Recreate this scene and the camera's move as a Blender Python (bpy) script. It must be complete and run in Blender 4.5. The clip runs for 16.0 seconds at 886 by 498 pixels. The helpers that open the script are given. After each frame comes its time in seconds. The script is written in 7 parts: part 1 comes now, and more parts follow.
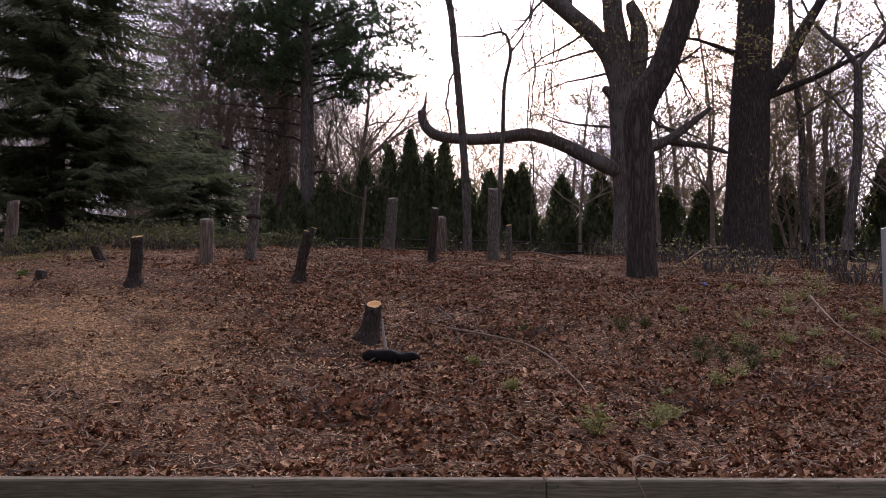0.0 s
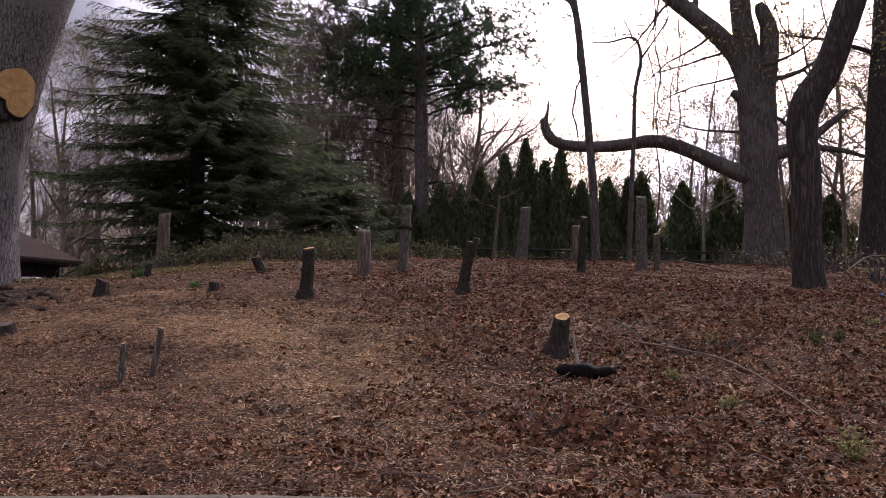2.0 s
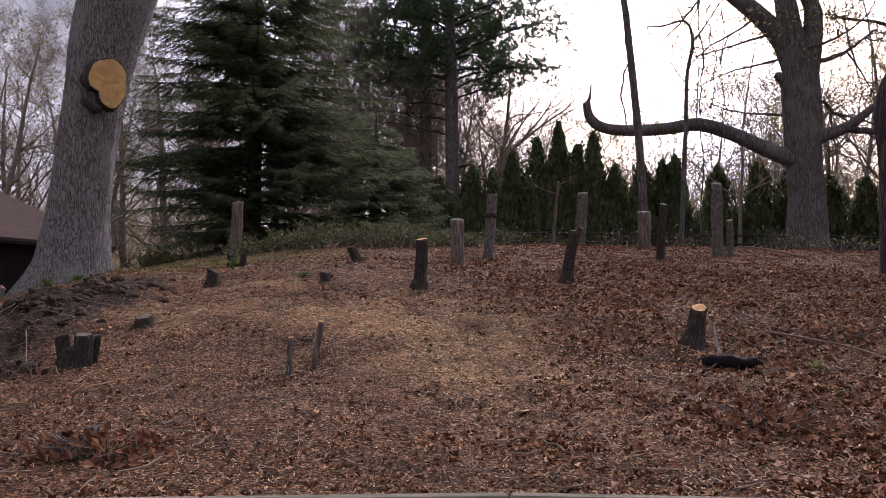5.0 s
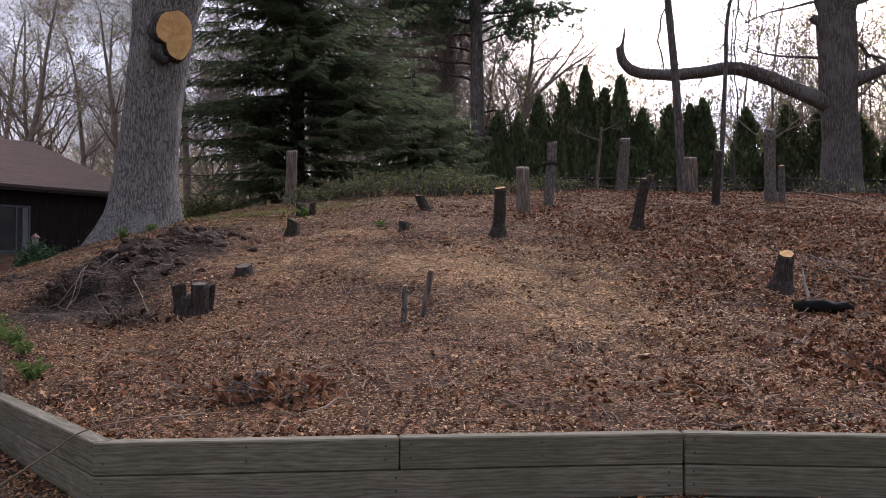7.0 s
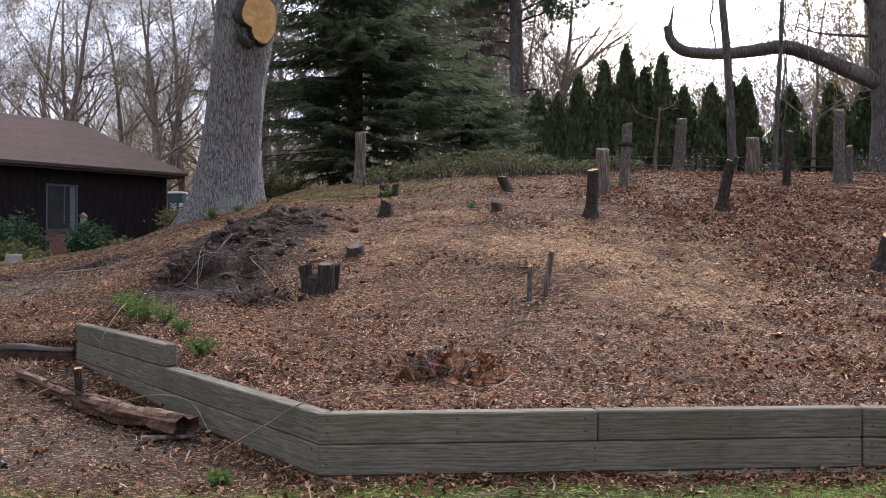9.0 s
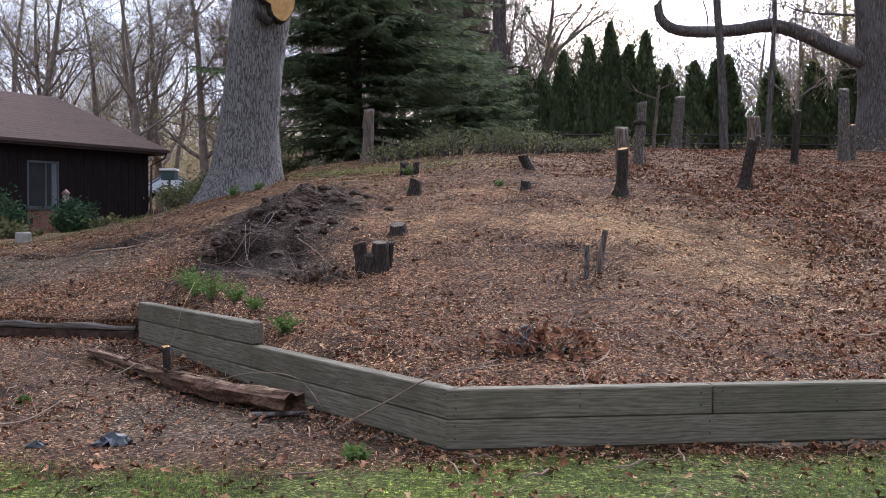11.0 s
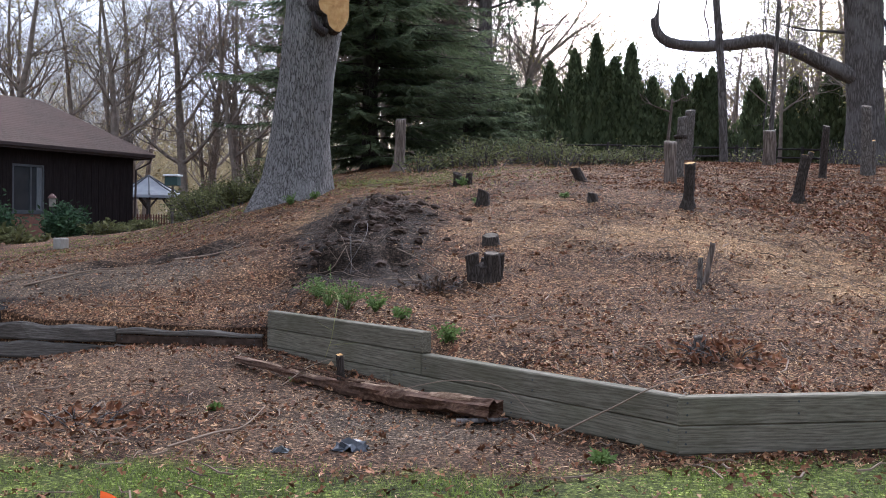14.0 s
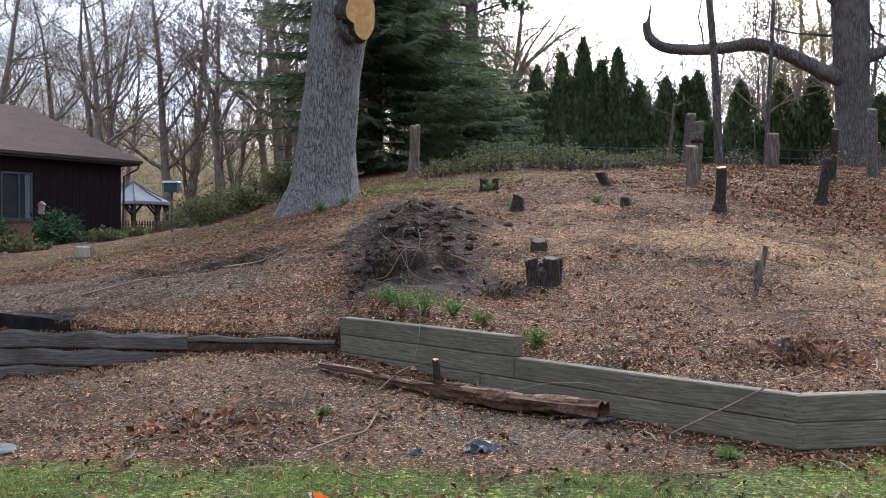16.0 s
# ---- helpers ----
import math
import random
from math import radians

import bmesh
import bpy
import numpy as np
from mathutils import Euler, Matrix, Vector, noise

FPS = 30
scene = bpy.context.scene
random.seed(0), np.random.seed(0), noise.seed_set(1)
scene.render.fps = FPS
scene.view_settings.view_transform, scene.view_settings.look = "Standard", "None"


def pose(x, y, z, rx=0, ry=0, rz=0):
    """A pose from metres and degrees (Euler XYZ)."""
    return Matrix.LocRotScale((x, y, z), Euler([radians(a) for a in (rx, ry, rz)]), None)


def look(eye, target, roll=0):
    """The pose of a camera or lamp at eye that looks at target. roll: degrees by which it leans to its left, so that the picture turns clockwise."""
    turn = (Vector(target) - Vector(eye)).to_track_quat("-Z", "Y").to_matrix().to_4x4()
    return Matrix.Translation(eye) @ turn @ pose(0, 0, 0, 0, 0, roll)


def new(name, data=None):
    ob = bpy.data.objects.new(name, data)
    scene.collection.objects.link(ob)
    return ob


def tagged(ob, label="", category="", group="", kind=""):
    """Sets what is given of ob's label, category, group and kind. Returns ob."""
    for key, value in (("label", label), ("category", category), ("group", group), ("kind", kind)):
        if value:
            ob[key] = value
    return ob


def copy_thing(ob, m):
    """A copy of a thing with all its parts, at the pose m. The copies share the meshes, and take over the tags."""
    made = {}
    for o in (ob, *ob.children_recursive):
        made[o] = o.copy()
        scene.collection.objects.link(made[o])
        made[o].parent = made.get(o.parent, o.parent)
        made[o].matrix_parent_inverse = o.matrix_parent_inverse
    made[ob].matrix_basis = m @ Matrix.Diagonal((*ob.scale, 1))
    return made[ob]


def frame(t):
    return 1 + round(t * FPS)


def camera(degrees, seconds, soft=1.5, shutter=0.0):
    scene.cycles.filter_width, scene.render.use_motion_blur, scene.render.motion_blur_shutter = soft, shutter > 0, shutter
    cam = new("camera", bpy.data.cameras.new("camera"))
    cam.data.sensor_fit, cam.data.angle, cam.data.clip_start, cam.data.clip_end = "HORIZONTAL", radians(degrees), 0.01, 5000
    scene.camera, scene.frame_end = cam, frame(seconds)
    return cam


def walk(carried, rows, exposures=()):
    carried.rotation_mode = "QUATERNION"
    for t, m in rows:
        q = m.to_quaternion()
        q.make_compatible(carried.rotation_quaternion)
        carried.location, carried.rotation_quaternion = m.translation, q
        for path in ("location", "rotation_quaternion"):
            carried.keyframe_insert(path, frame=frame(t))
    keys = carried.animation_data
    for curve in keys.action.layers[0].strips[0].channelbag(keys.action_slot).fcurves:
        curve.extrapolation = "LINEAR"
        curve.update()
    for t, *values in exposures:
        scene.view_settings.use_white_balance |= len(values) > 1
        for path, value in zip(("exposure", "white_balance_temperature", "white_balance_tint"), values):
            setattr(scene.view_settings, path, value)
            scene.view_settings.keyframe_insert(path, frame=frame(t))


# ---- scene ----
cam = camera(49.0, 16.0, soft=0.95)
PATH = [
    (0, (0.582, 0.200, 0.893), (0.555, 2.192, 1.072), 0.46),
    (0.5, (0.398, 0.284, 0.902), (0.320, 2.273, 1.094), 0.61),
    (1, (0.237, 0.374, 0.910), (0.099, 2.357, 1.125), 0.57),
    (1.5, (0.039, 0.416, 0.911), (-0.152, 2.394, 1.136), 0.68),
    (2, (-0.199, 0.366, 0.918), (-0.429, 2.343, 1.114), 0.73),
    (2.5, (-0.402, 0.304, 0.935), (-0.678, 2.278, 1.103), 0.77),
    (3, (-0.593, 0.293, 0.948), (-0.921, 2.258, 1.128), 0.80),
    (3.5, (-0.774, 0.286, 0.955), (-1.140, 2.240, 1.174), 1.00),
    (4, (-0.966, 0.236, 0.968), (-1.305, 2.197, 1.181), 0.84),
    (4.2, (-1.039, 0.225, 0.975), (-1.347, 2.191, 1.177), 0.80),
    (6.3, (-1.743, -0.059, 1.002), (-1.970, 1.926, 1.088), 0.35),
    (6.5, (-1.816, -0.085, 1.005), (-2.053, 1.899, 1.078), 0.18),
    (7, (-2.019, -0.199, 1.010), (-2.287, 1.782, 1.055), 0.17),
    (7.5, (-2.218, -0.311, 1.014), (-2.515, 1.667, 1.041), 0.29),
    (8, (-2.410, -0.408, 1.020), (-2.733, 1.565, 1.038), 0.36),
    (8.5, (-2.592, -0.499, 1.022), (-2.921, 1.473, 1.032), 0.29),
    (9, (-2.777, -0.578, 1.030), (-3.091, 1.397, 1.030), 0.24),
    (11.3, (-3.615, -0.889, 1.043), (-3.843, 1.097, 0.988), 0.09),
    (11.5, (-3.715, -0.973, 1.036), (-3.926, 1.015, 0.976), 0.01),
    (12, (-3.921, -1.049, 1.038), (-4.111, 0.941, 0.965), -0.04),
    (12.5, (-4.155, -1.106, 1.041), (-4.319, 0.886, 0.965), 0.17),
    (13, (-4.349, -1.142, 1.046), (-4.509, 0.851, 0.979), 0.37),
    (13.5, (-4.557, -1.146, 1.056), (-4.719, 0.846, 1.007), 0.61),
    (14, (-4.782, -1.144, 1.073), (-4.946, 0.849, 1.040), 0.68),
    (14.5, (-4.971, -1.168, 1.083), (-5.141, 0.825, 1.062), 0.54),
    (15, (-5.173, -1.246, 1.095), (-5.331, 0.748, 1.071), 0.22),
    (15.5, (-5.368, -1.336, 1.103), (-5.503, 0.660, 1.077), 0.02),
    (16, (-5.549, -1.388, 1.099), (-5.658, 0.609, 1.072), 0.08),
]
EXPOSURES = [(0, 0.6, 5950, 32), (1.5, 0.62, 5950, 32), (3.5, 0.88, 6000, 31), (6.3, 0.9, 5780, 25), (7.0, 1.1, 5700, 22), (9.0, 1.55, 5560, 18), (12.5, 1.56, 5320, 16), (16.0, 1.74, 5300, 13)]
walk(cam, [(t, look(eye, target, roll)) for t, eye, target, roll in PATH], EXPOSURES)

# ---- sky and light ----
world = bpy.data.worlds.new("world")
scene.world = world
world.use_nodes = True
SKY_DIM, SKY_GLOW = 0.42, 3.4
SUN_EL, SUN_AZ = 34.0, 12.0   # degrees above the horizon, degrees to the right of straight ahead (+y)


def sky_nodes():
    nt = world.node_tree
    nt.nodes.clear()
    out = nt.nodes.new("ShaderNodeOutputWorld")
    bg = nt.nodes.new("ShaderNodeBackground")
    sky = nt.nodes.new("ShaderNodeTexSky")
    sky.sky_type, sky.sun_disc = "NISHITA", False
    sky.sun_elevation, sky.sun_rotation = radians(SUN_EL), radians(SUN_AZ)
    sky.dust_density, sky.air_density = 2.0, 1.0
    gain = nt.nodes.new("ShaderNodeMix")
    gain.data_type, gain.blend_type = "RGBA", "MULTIPLY"
    gain.inputs[0].default_value = 1.0
    gain.inputs[7].default_value = (0.064, 0.056, 0.046, 1)
    geo = nt.nodes.new("ShaderNodeTexCoord")
    noi = nt.nodes.new("ShaderNodeTexNoise")
    noi.inputs["Scale"].default_value, noi.inputs["Detail"].default_value = 5.5, 6.0
    ramp = nt.nodes.new("ShaderNodeValToRGB")
    ramp.color_ramp.elements[0].position, ramp.color_ramp.elements[1].position = 0.38, 0.60
    mix = nt.nodes.new("ShaderNodeMix")
    mix.data_type = "RGBA"
    mix.inputs[7].default_value = (1.06, 1.05, 1.06, 1)
    L = nt.links.new
    L(sky.outputs[0], gain.inputs[6])
    L(geo.outputs["Generated"], noi.inputs["Vector"])
    L(noi.outputs["Fac"], ramp.inputs[0])
    L(ramp.outputs[0], mix.inputs[0])
    L(gain.outputs[2], mix.inputs[6])
    # thin cloud glows towards the hidden sun
    dot = nt.nodes.new("ShaderNodeVectorMath")
    dot.operation = "DOT_PRODUCT"
    a, e = radians(SUN_AZ), radians(SUN_EL)
    dot.inputs[1].default_value = (math.sin(a) * math.cos(e), math.cos(a) * math.cos(e), math.sin(e))
    L(geo.outputs["Generated"], dot.inputs[0])
    near = nt.nodes.new("ShaderNodeMapRange")
    near.interpolation_type = "SMOOTHSTEP"
    near.inputs[1].default_value, near.inputs[2].default_value = 0.72, 1.0
    near.inputs[3].default_value, near.inputs[4].default_value = SKY_DIM, SKY_GLOW
    L(dot.outputs["Value"], near.inputs[0])
    sep = nt.nodes.new("ShaderNodeSeparateXYZ")
    L(geo.outputs["Generated"], sep.inputs[0])
    high = nt.nodes.new("ShaderNodeMapRange")
    high.inputs[1].default_value, high.inputs[2].default_value = 0.12, 1.0
    high.inputs[3].default_value, high.inputs[4].default_value = 1.0, 1.8
    L(sep.outputs["Z"], high.inputs[0])
    both = nt.nodes.new("ShaderNodeMath")
    both.operation = "MULTIPLY"
    L(near.outputs[0], both.inputs[0])
    L(high.outputs[0], both.inputs[1])
    glow = nt.nodes.new("ShaderNodeVectorMath")
    glow.operation = "SCALE"
    L(mix.outputs[2], glow.inputs[0])
    L(both.outputs[0], glow.inputs["Scale"])
    L(glow.outputs[0], bg.inputs[0])
    bg.inputs[1].default_value = 1.0
    L(bg.outputs[0], out.inputs[0])


sky_nodes()
sun = new("sun", bpy.data.lights.new("sun", "SUN"))
sun.data.energy, sun.data.angle, sun.data.color = 0.55, radians(26), (1.0, 0.93, 0.84)
_a, _e = radians(SUN_AZ), radians(SUN_EL)
sun.matrix_world = look((0, 0, 30), Vector((0, 0, 30)) - Vector((math.sin(_a) * math.cos(_e), math.cos(_a) * math.cos(_e), math.sin(_e))))


# ---- materials ----
def material(name, stops, scale=8.0, rough=0.85, bump=0.3, detail=6.0, stretch=(1, 1, 1), second=None, metal=0.0, random_value=0.0, island=0.0, coords="Object", dist=0.02, translucent=0.0):
    """stops: colours over a noise; second: (colour, scale, amount) stains at a larger size."""
    m = bpy.data.materials.new(name)
    m.use_nodes = True
    nt = m.node_tree
    b = nt.nodes["Principled BSDF"]
    b.inputs["Roughness"].default_value, b.inputs["Metallic"].default_value = rough, metal
    if rough > 0.62:
        b.inputs["Specular IOR Level"].default_value = 0.12
    L = nt.links.new
    tc = nt.nodes.new("ShaderNodeTexCoord")
    mp = nt.nodes.new("ShaderNodeMapping")
    mp.inputs["Scale"].default_value = stretch
    L(tc.outputs[coords], mp.inputs["Vector"])
    n = nt.nodes.new("ShaderNodeTexNoise")
    n.inputs["Scale"].default_value, n.inputs["Detail"].default_value = scale, detail
    n.inputs["Roughness"].default_value = 0.62
    L(mp.outputs[0], n.inputs["Vector"])
    r = nt.nodes.new("ShaderNodeValToRGB")
    els = r.color_ramp.elements
    while len(els) < len(stops):
        els.new(0.5)
    for i, (el, c) in enumerate(zip(els, stops)):
        el.position = 0.3 + 0.4 * i / max(1, len(stops) - 1)
        el.color = (*c, 1)
    L(n.outputs["Fac"], r.inputs[0])
    colour = r.outputs[0]
    if second:
        n2 = nt.nodes.new("ShaderNodeTexNoise")
        n2.inputs["Scale"].default_value, n2.inputs["Detail"].default_value = second[1], 4.0
        L(tc.outputs[coords], n2.inputs["Vector"])
        r2 = nt.nodes.new("ShaderNodeValToRGB")
        r2.color_ramp.elements[0].position, r2.color_ramp.elements[1].position = 0.42, 0.62
        L(n2.outputs["Fac"], r2.inputs[0])
        k = nt.nodes.new("ShaderNodeMath")
        k.operation = "MULTIPLY"
        k.inputs[1].default_value = second[2]
        L(r2.outputs[0], k.inputs[0])
        mx = nt.nodes.new("ShaderNodeMix")
        mx.data_type = "RGBA"
        mx.inputs[7].default_value = (*second[0], 1)
        L(k.outputs[0], mx.inputs[0])
        L(colour, mx.inputs[6])
        colour = mx.outputs[2]
    if random_value or island:
        if random_value:
            src = nt.nodes.new("ShaderNodeObjectInfo").outputs["Random"]
        else:
            src = nt.nodes.new("ShaderNodeNewGeometry").outputs["Random Per Island"]
        mr = nt.nodes.new("ShaderNodeMapRange")
        amount = random_value or island
        mr.inputs[3].default_value, mr.inputs[4].default_value = 1 - amount, 1 + amount
        L(src, mr.inputs[0])
        hs = nt.nodes.new("ShaderNodeHueSaturation")
        L(mr.outputs[0], hs.inputs["Value"])
        L(colour, hs.inputs["Color"])
        colour = hs.outputs[0]
    L(colour, b.inputs["Base Color"])
    if bump:
        bp = nt.nodes.new("ShaderNodeBump")
        bp.inputs["Strength"].default_value, bp.inputs["Distance"].default_value = bump, dist
        L(n.outputs["Fac"], bp.inputs["Height"])
        L(bp.outputs[0], b.inputs["Normal"])
    if translucent:
        tr = nt.nodes.new("ShaderNodeBsdfTranslucent")
        L(colour, tr.inputs[0])
        ms = nt.nodes.new("ShaderNodeMixShader")
        ms.inputs[0].default_value = translucent
        L(b.outputs[0], ms.inputs[1])
        L(tr.outputs[0], ms.inputs[2])
        L(ms.outputs[0], nt.nodes["Material Output"].inputs[0])
    return m


def bark(name, dark, mid, light, cell, stretch=0.22, patch=None, depth=0.02, edge=0.16):
    """Furrowed bark: long plates parted by dark cracks, with lichen or worn patches."""
    m = bpy.data.materials.new(name)
    m.use_nodes = True
    nt = m.node_tree
    b = nt.nodes["Principled BSDF"]
    b.inputs["Roughness"].default_value, b.inputs["Specular IOR Level"].default_value = 0.95, 0.1
    L = nt.links.new
    tc = nt.nodes.new("ShaderNodeTexCoord")
    mp = nt.nodes.new("ShaderNodeMapping")
    mp.inputs["Scale"].default_value = (1, 1, stretch)
    L(tc.outputs["Object"], mp.inputs[0])
    n = nt.nodes.new("ShaderNodeTexNoise")
    n.inputs["Scale"].default_value, n.inputs["Detail"].default_value = cell * 0.6, 6
    L(mp.outputs[0], n.inputs["Vector"])
    wob = nt.nodes.new("ShaderNodeVectorMath")
    wob.operation = "MULTIPLY_ADD"
    wob.inputs[1].default_value = (3.4 / cell,) * 3
    L(n.outputs["Color"], wob.inputs[0])
    L(mp.outputs[0], wob.inputs[2])
    v = nt.nodes.new("ShaderNodeTexVoronoi")
    v.feature = "DISTANCE_TO_EDGE"
    v.inputs["Scale"].default_value = cell
    L(wob.outputs[0], v.inputs["Vector"])
    fine = nt.nodes.new("ShaderNodeTexNoise")
    fine.inputs["Scale"].default_value, fine.inputs["Detail"].default_value, fine.inputs["Roughness"].default_value = cell * 3.5, 8, 0.7
    L(mp.outputs[0], fine.inputs["Vector"])
    h = nt.nodes.new("ShaderNodeMath")
    h.operation = "MULTIPLY_ADD"
    h.inputs[1].default_value = 0.35
    L(fine.outputs["Fac"], h.inputs[0])
    L(v.outputs["Distance"], h.inputs[2])
    r = nt.nodes.new("ShaderNodeValToRGB")
    r.color_ramp.elements.new(0.5)
    for el, p, c in zip(r.color_ramp.elements, (0.16, 0.16 + edge, 0.16 + edge * 2.6), (dark, mid, light)):
        el.position, el.color = p, (*c, 1)
    L(h.outputs[0], r.inputs[0])
    col = r.outputs[0]
    if patch:
        n2 = nt.nodes.new("ShaderNodeTexNoise")
        n2.inputs["Scale"].default_value, n2.inputs["Detail"].default_value = 1.3, 5
        L(tc.outputs["Object"], n2.inputs["Vector"])
        r2 = nt.nodes.new("ShaderNodeValToRGB")
        r2.color_ramp.elements[0].position, r2.color_ramp.elements[1].position = 0.54, 0.66
        L(n2.outputs["Fac"], r2.inputs[0])
        k = nt.nodes.new("ShaderNodeMath")
        k.operation = "MULTIPLY"
        k.inputs[1].default_value = 0.65
        L(r2.outputs[0], k.inputs[0])
        mx = nt.nodes.new("ShaderNodeMix")
        mx.data_type = "RGBA"
        mx.inputs[7].default_value = (*patch, 1)
        L(k.outputs[0], mx.inputs[0])
        L(col, mx.inputs[6])
        col = mx.outputs[2]
    L(col, b.inputs["Base Color"])
    bp = nt.nodes.new("ShaderNodeBump")
    bp.inputs["Strength"].default_value, bp.inputs["Distance"].default_value = 1.0, depth
    L(h.outputs[0], bp.inputs["Height"])
    L(bp.outputs[0], b.inputs["Normal"])
    return m


def timber_material(name, dark, mid, light, green):
    """Weathered sawn timber: grain lines along x with cathedral figure, knots, checks and a green cast."""
    m = bpy.data.materials.new(name)
    m.use_nodes = True
    nt = m.node_tree
    b = nt.nodes["Principled BSDF"]
    b.inputs["Roughness"].default_value, b.inputs["Specular IOR Level"].default_value = 0.9, 0.1
    L = nt.links.new
    tc = nt.nodes.new("ShaderNodeTexCoord")
    info = nt.nodes.new("ShaderNodeObjectInfo")
    sh = nt.nodes.new("ShaderNodeVectorMath")
    sh.operation = "SCALE"
    sh.inputs[0].default_value = (7.3, 1.7, 2.9)
    L(info.outputs["Random"], sh.inputs["Scale"])
    ad = nt.nodes.new("ShaderNodeVectorMath")
    L(tc.outputs["Object"], ad.inputs[0])
    L(sh.outputs[0], ad.inputs[1])
    mp = nt.nodes.new("ShaderNodeMapping")
    mp.inputs["Scale"].default_value = (0.9, 9, 9)
    L(ad.outputs[0], mp.inputs[0])
    w = nt.nodes.new("ShaderNodeTexWave")
    w.wave_type, w.bands_direction = "BANDS", "Z"
    w.inputs["Scale"].default_value, w.inputs["Distortion"].default_value = 1.9, 20.0
    w.inputs["Detail"].default_value, w.inputs["Detail Scale"].default_value, w.inputs["Detail Roughness"].default_value = 3.0, 0.7, 0.6
    L(mp.outputs[0], w.inputs["Vector"])
    f = nt.nodes.new("ShaderNodeTexNoise")
    f.inputs["Scale"].default_value, f.inputs["Detail"].default_value, f.inputs["Roughness"].default_value = 9.0, 8.0, 0.75
    L(mp.outputs[0], f.inputs["Vector"])
    mixv = nt.nodes.new("ShaderNodeMath")
    mixv.operation = "MULTIPLY_ADD"
    mixv.inputs[1].default_value = 0.14
    half = nt.nodes.new("ShaderNodeMath")
    half.operation = "MULTIPLY"
    half.inputs[1].default_value = 0.86
    L(f.outputs["Fac"], half.inputs[0])
    L(w.outputs["Fac"], mixv.inputs[0])
    L(half.outputs[0], mixv.inputs[2])
    r = nt.nodes.new("ShaderNodeValToRGB")
    r.color_ramp.elements.new(0.5)
    for el, p, c in zip(r.color_ramp.elements, (0.24, 0.5, 0.78), (dark, mid, light)):
        el.position, el.color = p, (*c, 1)
    L(mixv.outputs[0], r.inputs[0])
    n2 = nt.nodes.new("ShaderNodeTexNoise")
    n2.inputs["Scale"].default_value, n2.inputs["Detail"].default_value = 2.6, 5
    L(ad.outputs[0], n2.inputs["Vector"])
    r2 = nt.nodes.new("ShaderNodeValToRGB")
    r2.color_ramp.elements[0].position, r2.color_ramp.elements[1].position = 0.42, 0.68
    L(n2.outputs["Fac"], r2.inputs[0])
    k = nt.nodes.new("ShaderNodeMath")
    k.operation = "MULTIPLY"
    k.inputs[1].default_value = 0.45
    L(r2.outputs[0], k.inputs[0])
    mx = nt.nodes.new("ShaderNodeMix")
    mx.data_type = "RGBA"
    mx.inputs[7].default_value = (*green, 1)
    L(k.outputs[0], mx.inputs[0])
    L(r.outputs[0], mx.inputs[6])
    hs = nt.nodes.new("ShaderNodeHueSaturation")
    mr = nt.nodes.new("ShaderNodeMapRange")
    mr.inputs[3].default_value, mr.inputs[4].default_value = 0.85, 1.12
    L(info.outputs["Random"], mr.inputs[0])
    L(mr.outputs[0], hs.inputs["Value"])
    L(mx.outputs[2], hs.inputs["Color"])
    L(hs.outputs[0], b.inputs["Base Color"])
    bp = nt.nodes.new("ShaderNodeBump")
    bp.inputs["Strength"].default_value, bp.inputs["Distance"].default_value = 0.2, 0.003
    L(mixv.outputs[0], bp.inputs["Height"])
    L(bp.outputs[0], b.inputs["Normal"])
    return m


M = {}
M["timber"] = timber_material("weathered_timber", (0.048, 0.041, 0.029), (0.155, 0.137, 0.101), (0.275, 0.248, 0.19), (0.085, 0.083, 0.05))
M["timber_old"] = timber_material("rotting_timber", (0.03, 0.025, 0.021), (0.11, 0.096, 0.082), (0.24, 0.215, 0.185), (0.05, 0.043, 0.035))
M["log_rot"] = material("rotten_log", [(0.035, 0.016, 0.010), (0.10, 0.052, 0.032), (0.22, 0.135, 0.085)], 6.0, 0.9, 0.8, 8, (3.0, 9, 9), second=((0.07, 0.045, 0.032), 3, 0.6), dist=0.015)
M["log_pale"] = material("split_rotten_wood", [(0.085, 0.048, 0.03), (0.20, 0.13, 0.082), (0.33, 0.24, 0.16)], 7.0, 0.9, 0.6, 8, (3.0, 9, 9), dist=0.01)
M["oak_bark"] = bark("oak_bark", (0.035, 0.031, 0.029), (0.145, 0.134, 0.126), (0.27, 0.254, 0.242), 30, 0.17, (0.30, 0.285, 0.27), 0.045, 0.075)
M["bark_dark"] = bark("dark_bark", (0.03, 0.025, 0.024), (0.066, 0.055, 0.05), (0.115, 0.098, 0.09), 20, 0.12, None, 0.03)
M["bark_mid"] = bark("grey_brown_bark", (0.055, 0.047, 0.044), (0.115, 0.101, 0.093), (0.185, 0.167, 0.155), 17, 0.13, (0.165, 0.152, 0.143), 0.025)
M["twig"] = material("bare_twigs", [(0.15, 0.122, 0.10), (0.28, 0.235, 0.195)], 3.0, 0.95, 0.0, 3)
# Paler tan than the near twigs: distance haze put into the colour.
M["twig_far"] = material("far_twigs_hazed", [(0.25, 0.20, 0.12), (0.41, 0.35, 0.20)], 0.2, 0.95, 0.0, 3, translucent=0.3)
M["stump_bark"] = bark("stump_bark", (0.024, 0.019, 0.016), (0.048, 0.038, 0.031), (0.08, 0.065, 0.055), 34, 0.22, (0.066, 0.054, 0.046), 0.014)
M["stump_grey"] = bark("grey_stump_bark", (0.055, 0.046, 0.04), (0.125, 0.108, 0.094), (0.20, 0.178, 0.156), 34, 0.25, (0.18, 0.16, 0.142), 0.012)
